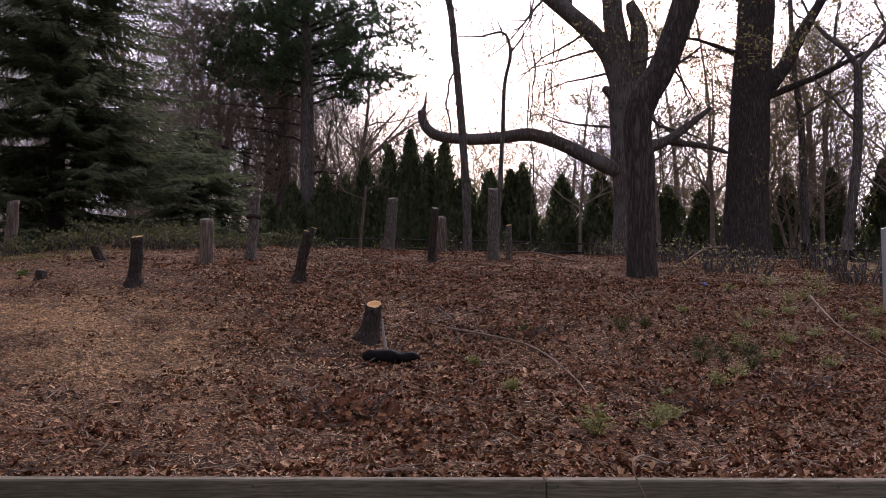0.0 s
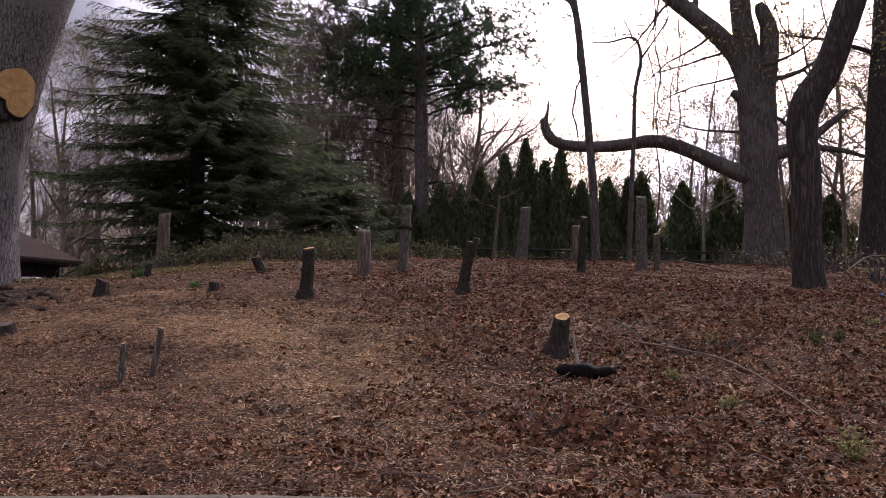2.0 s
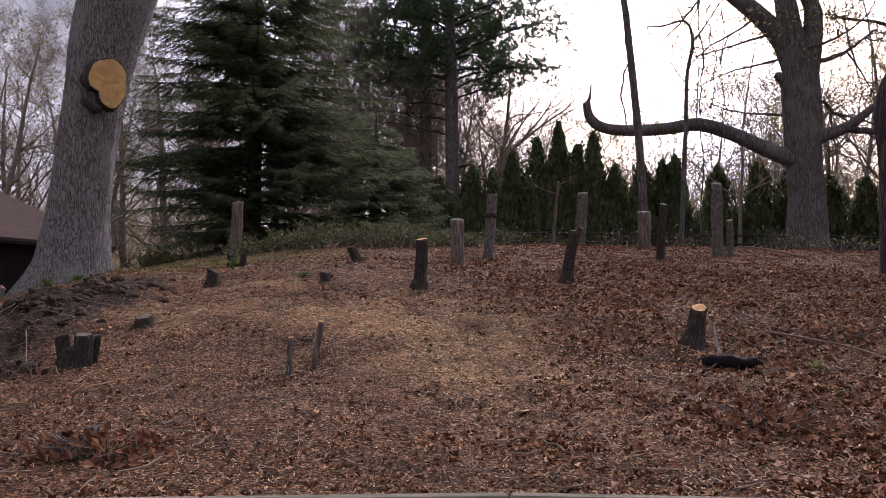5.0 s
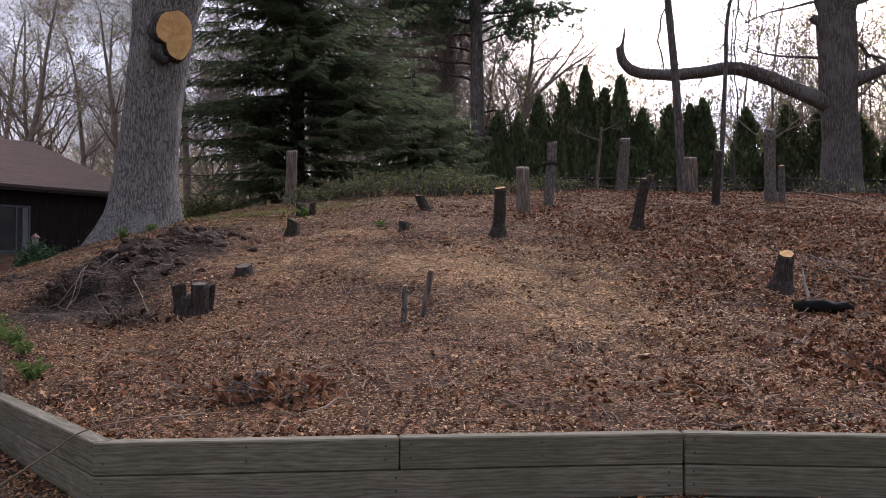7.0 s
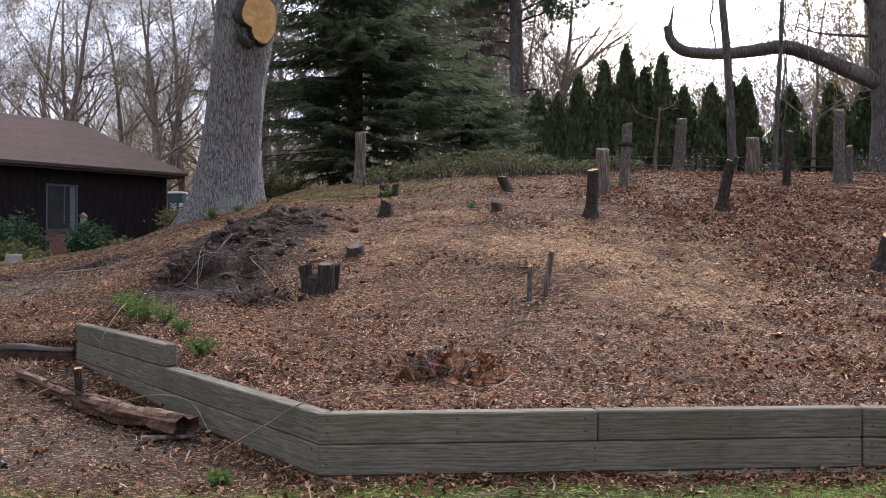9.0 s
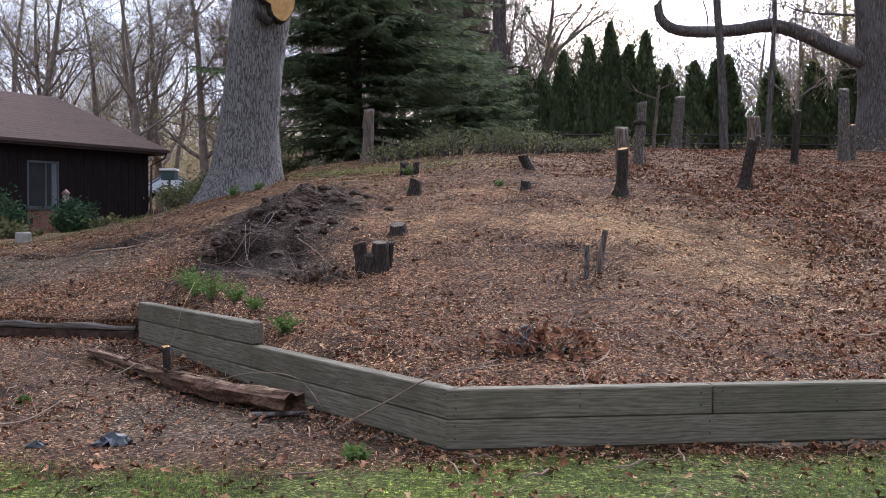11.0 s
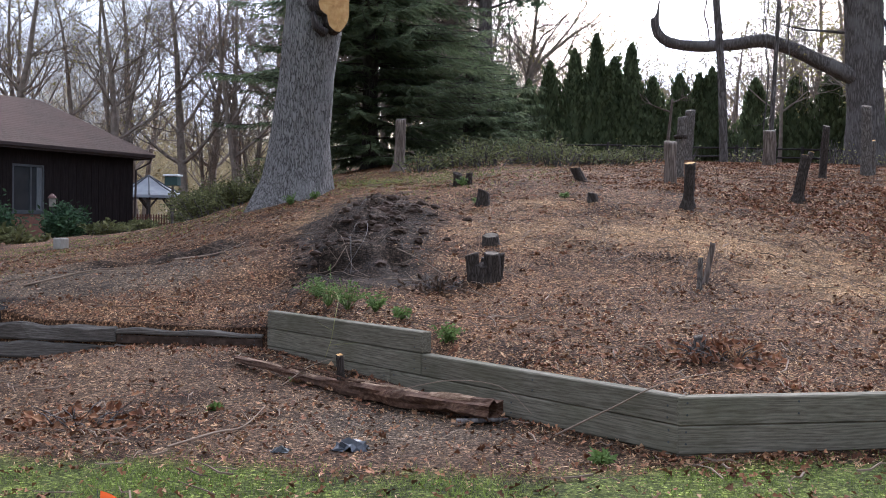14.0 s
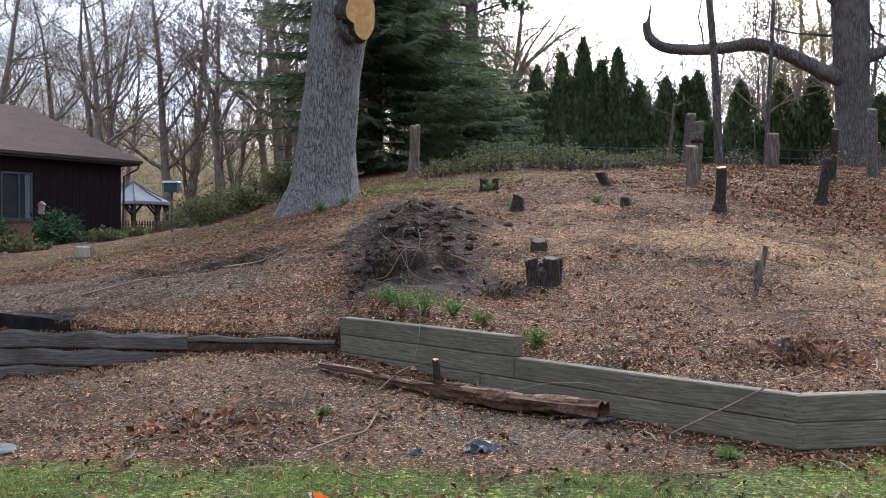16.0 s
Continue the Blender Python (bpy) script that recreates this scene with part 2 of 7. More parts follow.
M["bare_wood"] = bark("debarked_wood", (0.07, 0.052, 0.042), (0.15, 0.118, 0.098), (0.22, 0.18, 0.15), 26, 0.08, (0.13, 0.10, 0.085), 0.008)
M["cut"] = material("fresh_cut_wood", [(0.40, 0.22, 0.085), (0.58, 0.35, 0.14), (0.68, 0.46, 0.21)], 9.0, 0.8, 0.3, 8, second=((0.42, 0.22, 0.09), 3.0, 0.5), dist=0.008)
M["cut_grey"] = material("weathered_cut_wood", [(0.09, 0.072, 0.056), (0.19, 0.155, 0.12)], 22.0, 0.85, 0.3, 6, dist=0.006)
M["char"] = material("charred_wood", [(0.006, 0.006, 0.006), (0.02, 0.018, 0.017)], 14, 0.9, 0.6, 6, dist=0.01)
M["spruce"] = material("spruce_needles", [(0.075, 0.098, 0.054), (0.12, 0.148, 0.08), (0.165, 0.19, 0.10)], 1.2, 0.8, 0, 3, island=0.35, translucent=0.45)
M["pine"] = material("pine_needles", [(0.06, 0.10, 0.052), (0.11, 0.155, 0.075)], 1.2, 0.75, 0, 3, island=0.3, translucent=0.45)
M["arbor"] = material("arborvitae_sprays", [(0.065, 0.085, 0.042), (0.125, 0.145, 0.07)], 1.5, 0.75, 0, 3, island=0.45, translucent=0.45)
M["yew"] = material("low_evergreen", [(0.07, 0.078, 0.03), (0.15, 0.145, 0.06)], 1.5, 0.75, 0, 3, island=0.45, translucent=0.25)
M["bud"] = material("spring_buds", [(0.20, 0.18, 0.06), (0.34, 0.29, 0.11)], 1.0, 0.7, 0, 2, island=0.35, translucent=0.35)
M["bud_red"] = material("red_buds", [(0.30, 0.20, 0.13), (0.40, 0.30, 0.2)], 1.0, 0.7, 0, 2, island=0.3, translucent=0.4)
M["siding"] = material("dark_stained_siding", [(0.012, 0.009, 0.0095), (0.019, 0.0145, 0.0145), (0.027, 0.021, 0.02)], 3.0, 0.8, 0.2, 6, (6, 6, 0.6), dist=0.01)
M["shingle"] = material("brown_shingles", [(0.065, 0.046, 0.037), (0.098, 0.071, 0.058), (0.135, 0.10, 0.082)], 14.0, 0.95, 0.3, 6, second=((0.12, 0.08, 0.065), 0.5, 0.5), random_value=0.05, dist=0.01)
M["gutter"] = material("brown_gutter", [(0.035, 0.022, 0.02), (0.05, 0.032, 0.028)], 2, 0.45, 0, 2)
M["white"] = material("grey_white_paint", [(0.26, 0.28, 0.31), (0.36, 0.38, 0.42)], 3, 0.5, 0.05, 3)
M["lid_white"] = material("white_painted_lid", [(0.62, 0.63, 0.64), (0.76, 0.77, 0.78)], 3, 0.5, 0.05, 3)
M["brick"] = material("red_brick", [(0.16, 0.08, 0.06), (0.25, 0.13, 0.10)], 14, 0.9, 0.3, 5, random_value=0.2)
M["curtain"] = material("pale_curtain", [(0.12, 0.13, 0.14), (0.2, 0.21, 0.22)], 4, 0.9, 0.1, 3, (8, 8, 0.5))
M["canopy"] = material("silver_canopy", [(0.22, 0.235, 0.26), (0.34, 0.355, 0.38)], 2, 0.5, 0.05, 3)
M["green_box"] = material("green_painted_wood", [(0.01, 0.035, 0.035), (0.02, 0.055, 0.05)], 4, 0.6, 0.1, 3)
M["stone"] = material("pale_stone", [(0.24, 0.22, 0.19), (0.36, 0.335, 0.295)], 9, 0.9, 0.4, 5, dist=0.01)
M["fence"] = material("dark_fence_wood", [(0.025, 0.022, 0.02), (0.05, 0.043, 0.04)], 6, 0.85, 0.2, 4)
M["picket"] = material("red_brown_pickets", [(0.10, 0.05, 0.035), (0.16, 0.085, 0.06)], 6, 0.85, 0.2, 4, random_value=0.2)
M["plastic"] = material("grey_blue_plastic", [(0.02, 0.022, 0.026), (0.075, 0.083, 0.096)], 9, 0.5, 0.3, 4)
M["blue"] = material("blue_plastic", [(0.02, 0.10, 0.35), (0.05, 0.2, 0.5)], 5, 0.5, 0.1, 3)
M["red"] = material("red_paint", [(0.12, 0.06, 0.05), (0.18, 0.095, 0.08)], 5, 0.6, 0.1, 3)
M["soil"] = material("dug_soil", [(0.024, 0.0145, 0.010), (0.05, 0.033, 0.024), (0.088, 0.06, 0.045)], 14, 0.95, 0.7, 8, island=0.15, dist=0.02)
M["frame_grey"] = material("grey_window_paint", [(0.06, 0.066, 0.072), (0.10, 0.107, 0.117)], 3, 0.5, 0.05, 3)
M["bush"] = material("dark_bush_leaves", [(0.028, 0.055, 0.028), (0.06, 0.10, 0.045)], 1.5, 0.7, 0, 3, island=0.4, translucent=0.2)
M["litter_dark"] = material("dark_bark_crumbs", [(0.045, 0.028, 0.018), (0.10, 0.064, 0.043)], 2.0, 0.9, 0, 3, island=0.5)
M["straw"] = material("dry_straw", [(0.17, 0.092, 0.045), (0.36, 0.23, 0.125), (0.58, 0.42, 0.255)], 2.5, 0.8, 0, 3, island=0.5)
M["leaf"] = material("dead_oak_leaves", [(0.075, 0.030, 0.016), (0.17, 0.075, 0.038), (0.34, 0.185, 0.095)], 9.0, 0.75, 0, 4, island=0.5)
M["leaf_pale"] = material("bleached_leaves", [(0.23, 0.125, 0.062), (0.44, 0.28, 0.155)], 9.0, 0.75, 0, 4, island=0.4)
M["chip"] = material("wood_chips", [(0.16, 0.084, 0.037), (0.34, 0.21, 0.098), (0.55, 0.385, 0.21)], 2.0, 0.85, 0, 3, island=0.6)
M["stick"] = material("dead_sticks", [(0.125, 0.085, 0.06), (0.26, 0.198, 0.148)], 3.0, 0.9, 0.2, 4, island=0.4)
M["grass"] = material("lawn_grass", [(0.08, 0.128, 0.018), (0.16, 0.215, 0.04), (0.30, 0.30, 0.10)], 0.9, 0.7, 0, 3, island=0.4, translucent=0.3)
M["weed"] = material("weed_leaves", [(0.075, 0.125, 0.03), (0.17, 0.235, 0.065)], 2.0, 0.65, 0, 3, island=0.35, translucent=0.3)
M["ivy"] = material("brush_leaves", [(0.16, 0.16, 0.035), (0.28, 0.265, 0.07)], 2.0, 0.6, 0, 3, island=0.4, translucent=0.3)
M["glass"] = material("window_glass", [(0.03, 0.035, 0.04), (0.05, 0.055, 0.06)], 1, 0.06, 0, 2)
M["lid"] = material("dark_cover", [(0.02, 0.022, 0.022), (0.05, 0.055, 0.055)], 8, 0.6, 0.2, 3)


def ground_material():
    m = bpy.data.materials.new("ground_cover")
    m.use_nodes = True
    nt = m.node_tree
    b = nt.nodes["Principled BSDF"]
    b.inputs["Roughness"].default_value = 0.95
    b.inputs["Specular IOR Level"].default_value = 0.1
    L = nt.links.new
    tc = nt.nodes.new("ShaderNodeTexCoord")

    def noise_ramp(scale, stops, lo=0.3, hi=0.7, detail=8):
        n = nt.nodes.new("ShaderNodeTexNoise")
        n.inputs["Scale"].default_value, n.inputs["Detail"].default_value, n.inputs["Roughness"].default_value = scale, detail, 0.7
        L(tc.outputs["Object"], n.inputs["Vector"])
        r = nt.nodes.new("ShaderNodeValToRGB")
        while len(r.color_ramp.elements) < len(stops):
            r.color_ramp.elements.new(0.5)
        for i, (el, c) in enumerate(zip(r.color_ramp.elements, stops)):
            el.position, el.color = lo + (hi - lo) * i / (len(stops) - 1), (*c, 1)
        L(n.outputs["Fac"], r.inputs[0])
        return n, r.outputs[0]

    def mixed(fac, a, c):
        x = nt.nodes.new("ShaderNodeMix")
        x.data_type = "RGBA"
        L(fac, x.inputs[0]), L(a, x.inputs[6]), L(c, x.inputs[7])
        return x.outputs[2]

    def mask(attr, jitter, amount=0.7):
        a = nt.nodes.new("ShaderNodeAttribute")
        a.attribute_name = attr
        s = nt.nodes.new("ShaderNodeMath")
        s.operation = "MULTIPLY_ADD"
        s.inputs[1].default_value, s.inputs[2].default_value = amount, -amount / 2
        L(jitter.outputs["Fac"], s.inputs[0])
        t = nt.nodes.new("ShaderNodeMath")
        t.operation, t.use_clamp = "ADD", True
        L(a.outputs["Fac"], t.inputs[0]), L(s.outputs[0], t.inputs[1])
        mr = nt.nodes.new("ShaderNodeMapRange")
        mr.inputs[1].default_value, mr.inputs[2].default_value = 0.3, 0.7
        L(t.outputs[0], mr.inputs[0])
        return mr.outputs[0]

    fine, litter = noise_ramp(48, [(0.013, 0.007, 0.0045), (0.05, 0.026, 0.015), (0.135, 0.074, 0.040), (0.30, 0.185, 0.105)], 0.36, 0.66)
    jit, _ = noise_ramp(2.2, [(0, 0, 0), (1, 1, 1)])
    jit2, _ = noise_ramp(4.5, [(0, 0, 0), (1, 1, 1)])
    _, chips = noise_ramp(60, [(0.04, 0.023, 0.012), (0.17, 0.10, 0.05), (0.44, 0.29, 0.155)], 0.36, 0.66)
    _, grass = noise_ramp(40, [(0.028, 0.029, 0.010), (0.075, 0.092, 0.022), (0.135, 0.152, 0.036)])
    _, soil = noise_ramp(22, [(0.011, 0.007, 0.005), (0.033, 0.023, 0.017), (0.075, 0.054, 0.041)])
    _, sand = noise_ramp(40, [(0.026, 0.017, 0.011), (0.075, 0.053, 0.037), (0.165, 0.126, 0.095)], 0.36, 0.64)
    c = mixed(mask("chips", jit), litter, chips)
    c = mixed(mask("sand", jit), c, sand)
    c = mixed(mask("soil", jit2, 1.3), c, soil)
    c = mixed(mask("grass", jit, 1.35), c, grass)
    for size, stops, amount in ((75, ((0.0, 0.42), (0.5, 0.75), (0.78, 1.15), (0.93, 2.6)), 0.8), (30, ((0.0, 0.6), (0.6, 0.95), (0.9, 1.7)), 0.7)):
        vo = nt.nodes.new("ShaderNodeTexVoronoi")
        vo.inputs["Scale"].default_value = size
        L(tc.outputs["Object"], vo.inputs["Vector"])
        one = nt.nodes.new("ShaderNodeSeparateColor")
        L(vo.outputs["Color"], one.inputs[0])
        rr = nt.nodes.new("ShaderNodeValToRGB")
        while len(rr.color_ramp.elements) < len(stops):
            rr.color_ramp.elements.new(0.5)
        for el, (p, v) in zip(rr.color_ramp.elements, stops):
            el.position, el.color = p, (v, v, v * 0.97, 1)
        L(one.outputs[0], rr.inputs[0])
        fl = nt.nodes.new("ShaderNodeMix")
        fl.data_type, fl.blend_type = "RGBA", "MULTIPLY"
        fl.inputs[0].default_value = amount
        L(c, fl.inputs[6]), L(rr.outputs[0], fl.inputs[7])
        c = fl.outputs[2]
    _, damp = noise_ramp(1.1, [(0.5, 0.46, 0.44), (1.08, 1.07, 1.05), (1.42, 1.38, 1.3)], 0.38, 0.60, 7)
    wet = nt.nodes.new("ShaderNodeMix")
    wet.data_type, wet.blend_type = "RGBA", "MULTIPLY"
    wet.inputs[0].default_value = 1.0
    L(c, wet.inputs[6]), L(damp, wet.inputs[7])
    c = wet.outputs[2]
    L(c, b.inputs["Base Color"])
    bp = nt.nodes.new("ShaderNodeBump")
    bp.inputs["Strength"].default_value, bp.inputs["Distance"].default_value = 0.9, 0.04
    L(fine.outputs["Fac"], bp.inputs["Height"])
    L(bp.outputs[0], b.inputs["Normal"])
    return m


M["ground"] = ground_material()


# ---- mesh helpers ----
def mesh_object(name, verts, faces, mat, parent=None, label="", smooth=False):
    me = bpy.data.meshes.new(name)
    me.from_pydata([tuple(v) for v in verts], [], faces)
    me.materials.append(M[mat] if isinstance(mat, str) else mat)
    if smooth:
        me.polygons.foreach_set("use_smooth", [True] * len(me.polygons))
    ob = new(name, me)
    if parent is not None:
        ob.parent = parent
    if label:
        tagged(ob, label)
    return ob


def part(name, bm, mat, parent, label="", smooth=False):
    me = bpy.data.meshes.new(name)
    bm.to_mesh(me)
    bm.free()
    me.materials.append(M[mat])
    if smooth:
        me.polygons.foreach_set("use_smooth", [True] * len(me.polygons))
    ob = new(name, me)
    if parent is not None:
        ob.parent = parent
    if label:
        tagged(ob, label)
    return ob


def thing(name, at, label, category, group="", kind=""):
    e = new(name)
    e.location = at
    return tagged(e, label, category, group, kind)


class Soup:
    """Vertices and faces gathered for one mesh."""

    def __init__(self):
        self.v, self.f = [], []

    def tube(self, pts, radii, sides=6, rng=None, rough=0.0, cap=True):
        pts = [Vector(p) for p in pts]
        base = len(self.v)
        prev = None
        for i, p in enumerate(pts):
            d = (pts[min(i + 1, len(pts) - 1)] - pts[max(i - 1, 0)]).normalized()
            if prev is None:
                a = d.orthogonal().normalized()
            else:
                a = (prev - d * prev.dot(d)).normalized()
            prev = a
            c = d.cross(a)
            for k in range(sides):
                th = 2 * math.pi * k / sides
                r = radii[i] * (1 + (rng.uniform(-rough, rough) if rng and rough else 0))
                self.v.append(p + (a * math.cos(th) + c * math.sin(th)) * r)
        for i in range(len(pts) - 1):
            for k in range(sides):
                k2 = (k + 1) % sides
                self.f.append((base + i * sides + k, base + i * sides + k2, base + (i + 1) * sides + k2, base + (i + 1) * sides + k))
        if cap:
            self.f.append(tuple(base + (len(pts) - 1) * sides + k for k in range(sides)))
            self.f.append(tuple(base + k for k in reversed(range(sides))))

    def quad(self, a, b, c, d):
        n = len(self.v)
        self.v += [a, b, c, d]
        self.f.append((n, n + 1, n + 2, n + 3))

    def tri(self, a, b, c):
        n = len(self.v)
        self.v += [a, b, c]
        self.f.append((n, n + 1, n + 2))

    def box(self, lo, hi):
        n = len(self.v)
        (x0, y0, z0), (x1, y1, z1) = lo, hi
        self.v += [(x0, y0, z0), (x1, y0, z0), (x1, y1, z0), (x0, y1, z0), (x0, y0, z1), (x1, y0, z1), (x1, y1, z1), (x0, y1, z1)]
        self.f += [tuple(n + i for i in q) for q in ((0, 3, 2, 1), (4, 5, 6, 7), (0, 1, 5, 4), (1, 2, 6, 5), (2, 3, 7, 6), (3, 0, 4, 7))]

    def make(self, name, mat, parent=None, label="", smooth=False):
        return mesh_object(name, self.v, self.f, mat, parent, label, smooth)


def bevelled_box(lo, hi, bevel=0.006, segments=1):
    bm = bmesh.new()
    bmesh.ops.create_cube(bm, size=1)
    for v in bm.verts:
        for i in range(3):
            v.co[i] = lo[i] + (v.co[i] + 0.5) * (hi[i] - lo[i])
    if bevel:
        bmesh.ops.bevel(bm, geom=bm.edges[:], offset=bevel, segments=segments, affect="EDGES", profile=0.5)
    return bm


# ---- the lie of the land ----
CORNER = np.array((-4.02, 3.65))
ALONG, BACK = np.array((0.9685, 0.249)), np.array((-0.249, 0.9685))
BEND = 2.57   # metres along the front run, where it turns a little
ALONG_EAST = np.array((0.9985, 0.055))
SIDE_END = np.array((-6.83, 6.53))
OLD_END = np.array((-16.0, 7.4))


def lattice(x, y, seed=0):
    xi, yi = np.floor(x), np.floor(y)
    xf, yf = x - xi, y - yi

    def h(a, b):
        s = np.sin(a * 127.1 + b * 311.7 + seed * 74.7) * 43758.5453
        return s - np.floor(s)
    u, v = xf * xf * (3 - 2 * xf), yf * yf * (3 - 2 * yf)
    return (h(xi, yi) * (1 - u) + h(xi + 1, yi) * u) * (1 - v) + (h(xi, yi + 1) * (1 - u) + h(xi + 1, yi + 1) * u) * v


def rough(x, y, size, octaves=3, seed=0):
    t, a = 0, 0.5
    for i in range(octaves):
        t = t + a * (lattice(x / size * 2 ** i, y / size * 2 ** i, seed + i) - 0.5)
        a *= 0.5
    return t


def step(a, b, x):
    t = np.clip((x - a) / (b - a), 0, 1)
    return t * t * (3 - 2 * t)


def wall_y(x):
    """The line of the timber edging: the front run, the side run, the old low run."""
    x = np.asarray(x, float)
    front = CORNER[1] + (x - CORNER[0]) * ALONG[1] / ALONG[0]
    bend = CORNER + ALONG * BEND
    front = np.where(x > bend[0], bend[1] + (x - bend[0]) * ALONG_EAST[1] / ALONG_EAST[0], front)
    side = CORNER[1] + (x - CORNER[0]) * (SIDE_END[1] - CORNER[1]) / (SIDE_END[0] - CORNER[0])
    old = SIDE_END[1] + (x - SIDE_END[0]) * (OLD_END[1] - SIDE_END[1]) / (OLD_END[0] - SIDE_END[0])
    return np.where(x >= CORNER[0], front, np.where(x >= SIDE_END[0], side, np.where(x > OLD_END[0], old, OLD_END[1] + (OLD_END[0] - x) * 0.05)))


PROFILE_S = [-5, 0, 0.42, 1.8, 2.2, 3.4, 4.8, 6.4, 7.2, 8.5, 11.6, 14.2, 17.3, 21.7, 24.7, 30, 39, 60, 200, 3000]
PROFILE_Z = [0.25, 0.265, 0.27, 0.46, 0.50, 0.66, 1.02, 1.38, 1.56, 1.80, 2.22, 2.58, 2.80, 3.10, 3.38, 3.75, 4.20, 4.7, 6.0, 8.0]
SHARE_Q = [-60, -30, -12, -8, -5, -3.5, -2, -1, 0.6, 2, 60]
SHARE = [0.1, 0.12, 0.15, 0.21, 0.34, 0.47, 0.68, 0.80, 0.91, 1.0, 1.0]
MOUND = (-6.5, 9.5)


def hill_z(x, y):
    px, py = x - CORNER[0], y - CORNER[1]
    q, s = px * ALONG[0] + py * ALONG[1], px * BACK[0] + py * BACK[1]
    z = np.interp(s, PROFILE_S, PROFILE_Z) * np.interp(q, SHARE_Q, SHARE)
    r = y - wall_y(x)
    top = np.where(x > CORNER[0], 0.27, np.where(x > -5.42, 0.25, np.where(x > SIDE_END[0], 0.37, 0.25 + 0.03 * step(-7.2, -8.2, x) + 0.13 * step(-8.8, -9.5, x))))
    z = np.minimum(z, top + 0.25 * np.maximum(r, 0))
    dig = 0.06 * np.exp(-(((x - MOUND[0]) / 0.6) ** 2 + ((y - MOUND[1]) / 1.9) ** 2)) - 0.20 * np.exp(-(((x + 8.5) / 0.7) ** 2 + ((y - 9.7) / 0.45) ** 2)) - 0.13 * np.exp(-(((x + 9.6) / 0.5) ** 2 + ((y - 9.5) / 0.4) ** 2)) - 0.16 * np.exp(-(((x + 6.5) / 0.9) ** 2 + ((y - 7.6) / 0.35) ** 2))
    rough_soil = np.exp(-(((x - MOUND[0]) / 0.8) ** 2 + ((y - MOUND[1]) / 2.1) ** 2))
    lumps = 1 - np.abs(4.2 * rough(x, y, 0.42, 2, 5))
    z = z + dig + rough_soil * (0.11 * np.clip(lumps, -0.4, 1) + 0.22 * rough(x, y, 0.2, 3, 57) + 0.35 * rough(x, y, 0.8, 2, 55))
    z = z - 0.17 * np.exp(-(((x + 6.02) / 0.13) ** 2 + ((y - 8.1) / 0.16) ** 2)) - 0.17 * np.exp(-(((x + 6.62) / 0.32) ** 2 + ((y - 7.95) / 0.13) ** 2)) - 0.12 * np.exp(-(((x + 6.35) / 0.15) ** 2 + ((y - 9.3) / 0.2) ** 2))
    digs = np.exp(-(((x + 8.7) / 1.1) ** 2 + ((y - 9.8) / 0.7) ** 2))
    z = z + digs * (0.4 * rough(x, y, 0.35, 4, 15) + 0.25 * rough(x, y, 0.8, 2, 16))
    z = z + 0.17 * np.exp(-(((x + 8.2) / 1.3) ** 2 + ((y - 13.2) / 1.3) ** 2))
    return z + step(0.1, 0.8, r) * (0.13 * rough(x, y, 1.6, 3) + 0.06 * rough(x, y, 0.3, 2, 9) + 0.035 * rough(x, y, 0.16, 2, 12))


def lawn_z(x, y):
    left = step(-4.0, -6.0, x)
    z = left * 0.13 * step(3.9, 6.6, y) - 0.09 * step(-6.0, -8.5, x) * (1 - step(4.5, 6.5, y))
    z = z - 0.24 * step(-7.6, -9.6, x) * step(4.6, 6.6, y)
    return z + 0.035 * rough(x, y, 0.7, 3, 3)


def ground_z(x, y):
    x, y = np.asarray(x, float), np.asarray(y, float)
    w = step(0.03, 0.06, y - wall_y(x))
    return lawn_z(x, y) * (1 - w) + hill_z(x, y) * w


def gz(x, y):
    return float(ground_z(x, y))


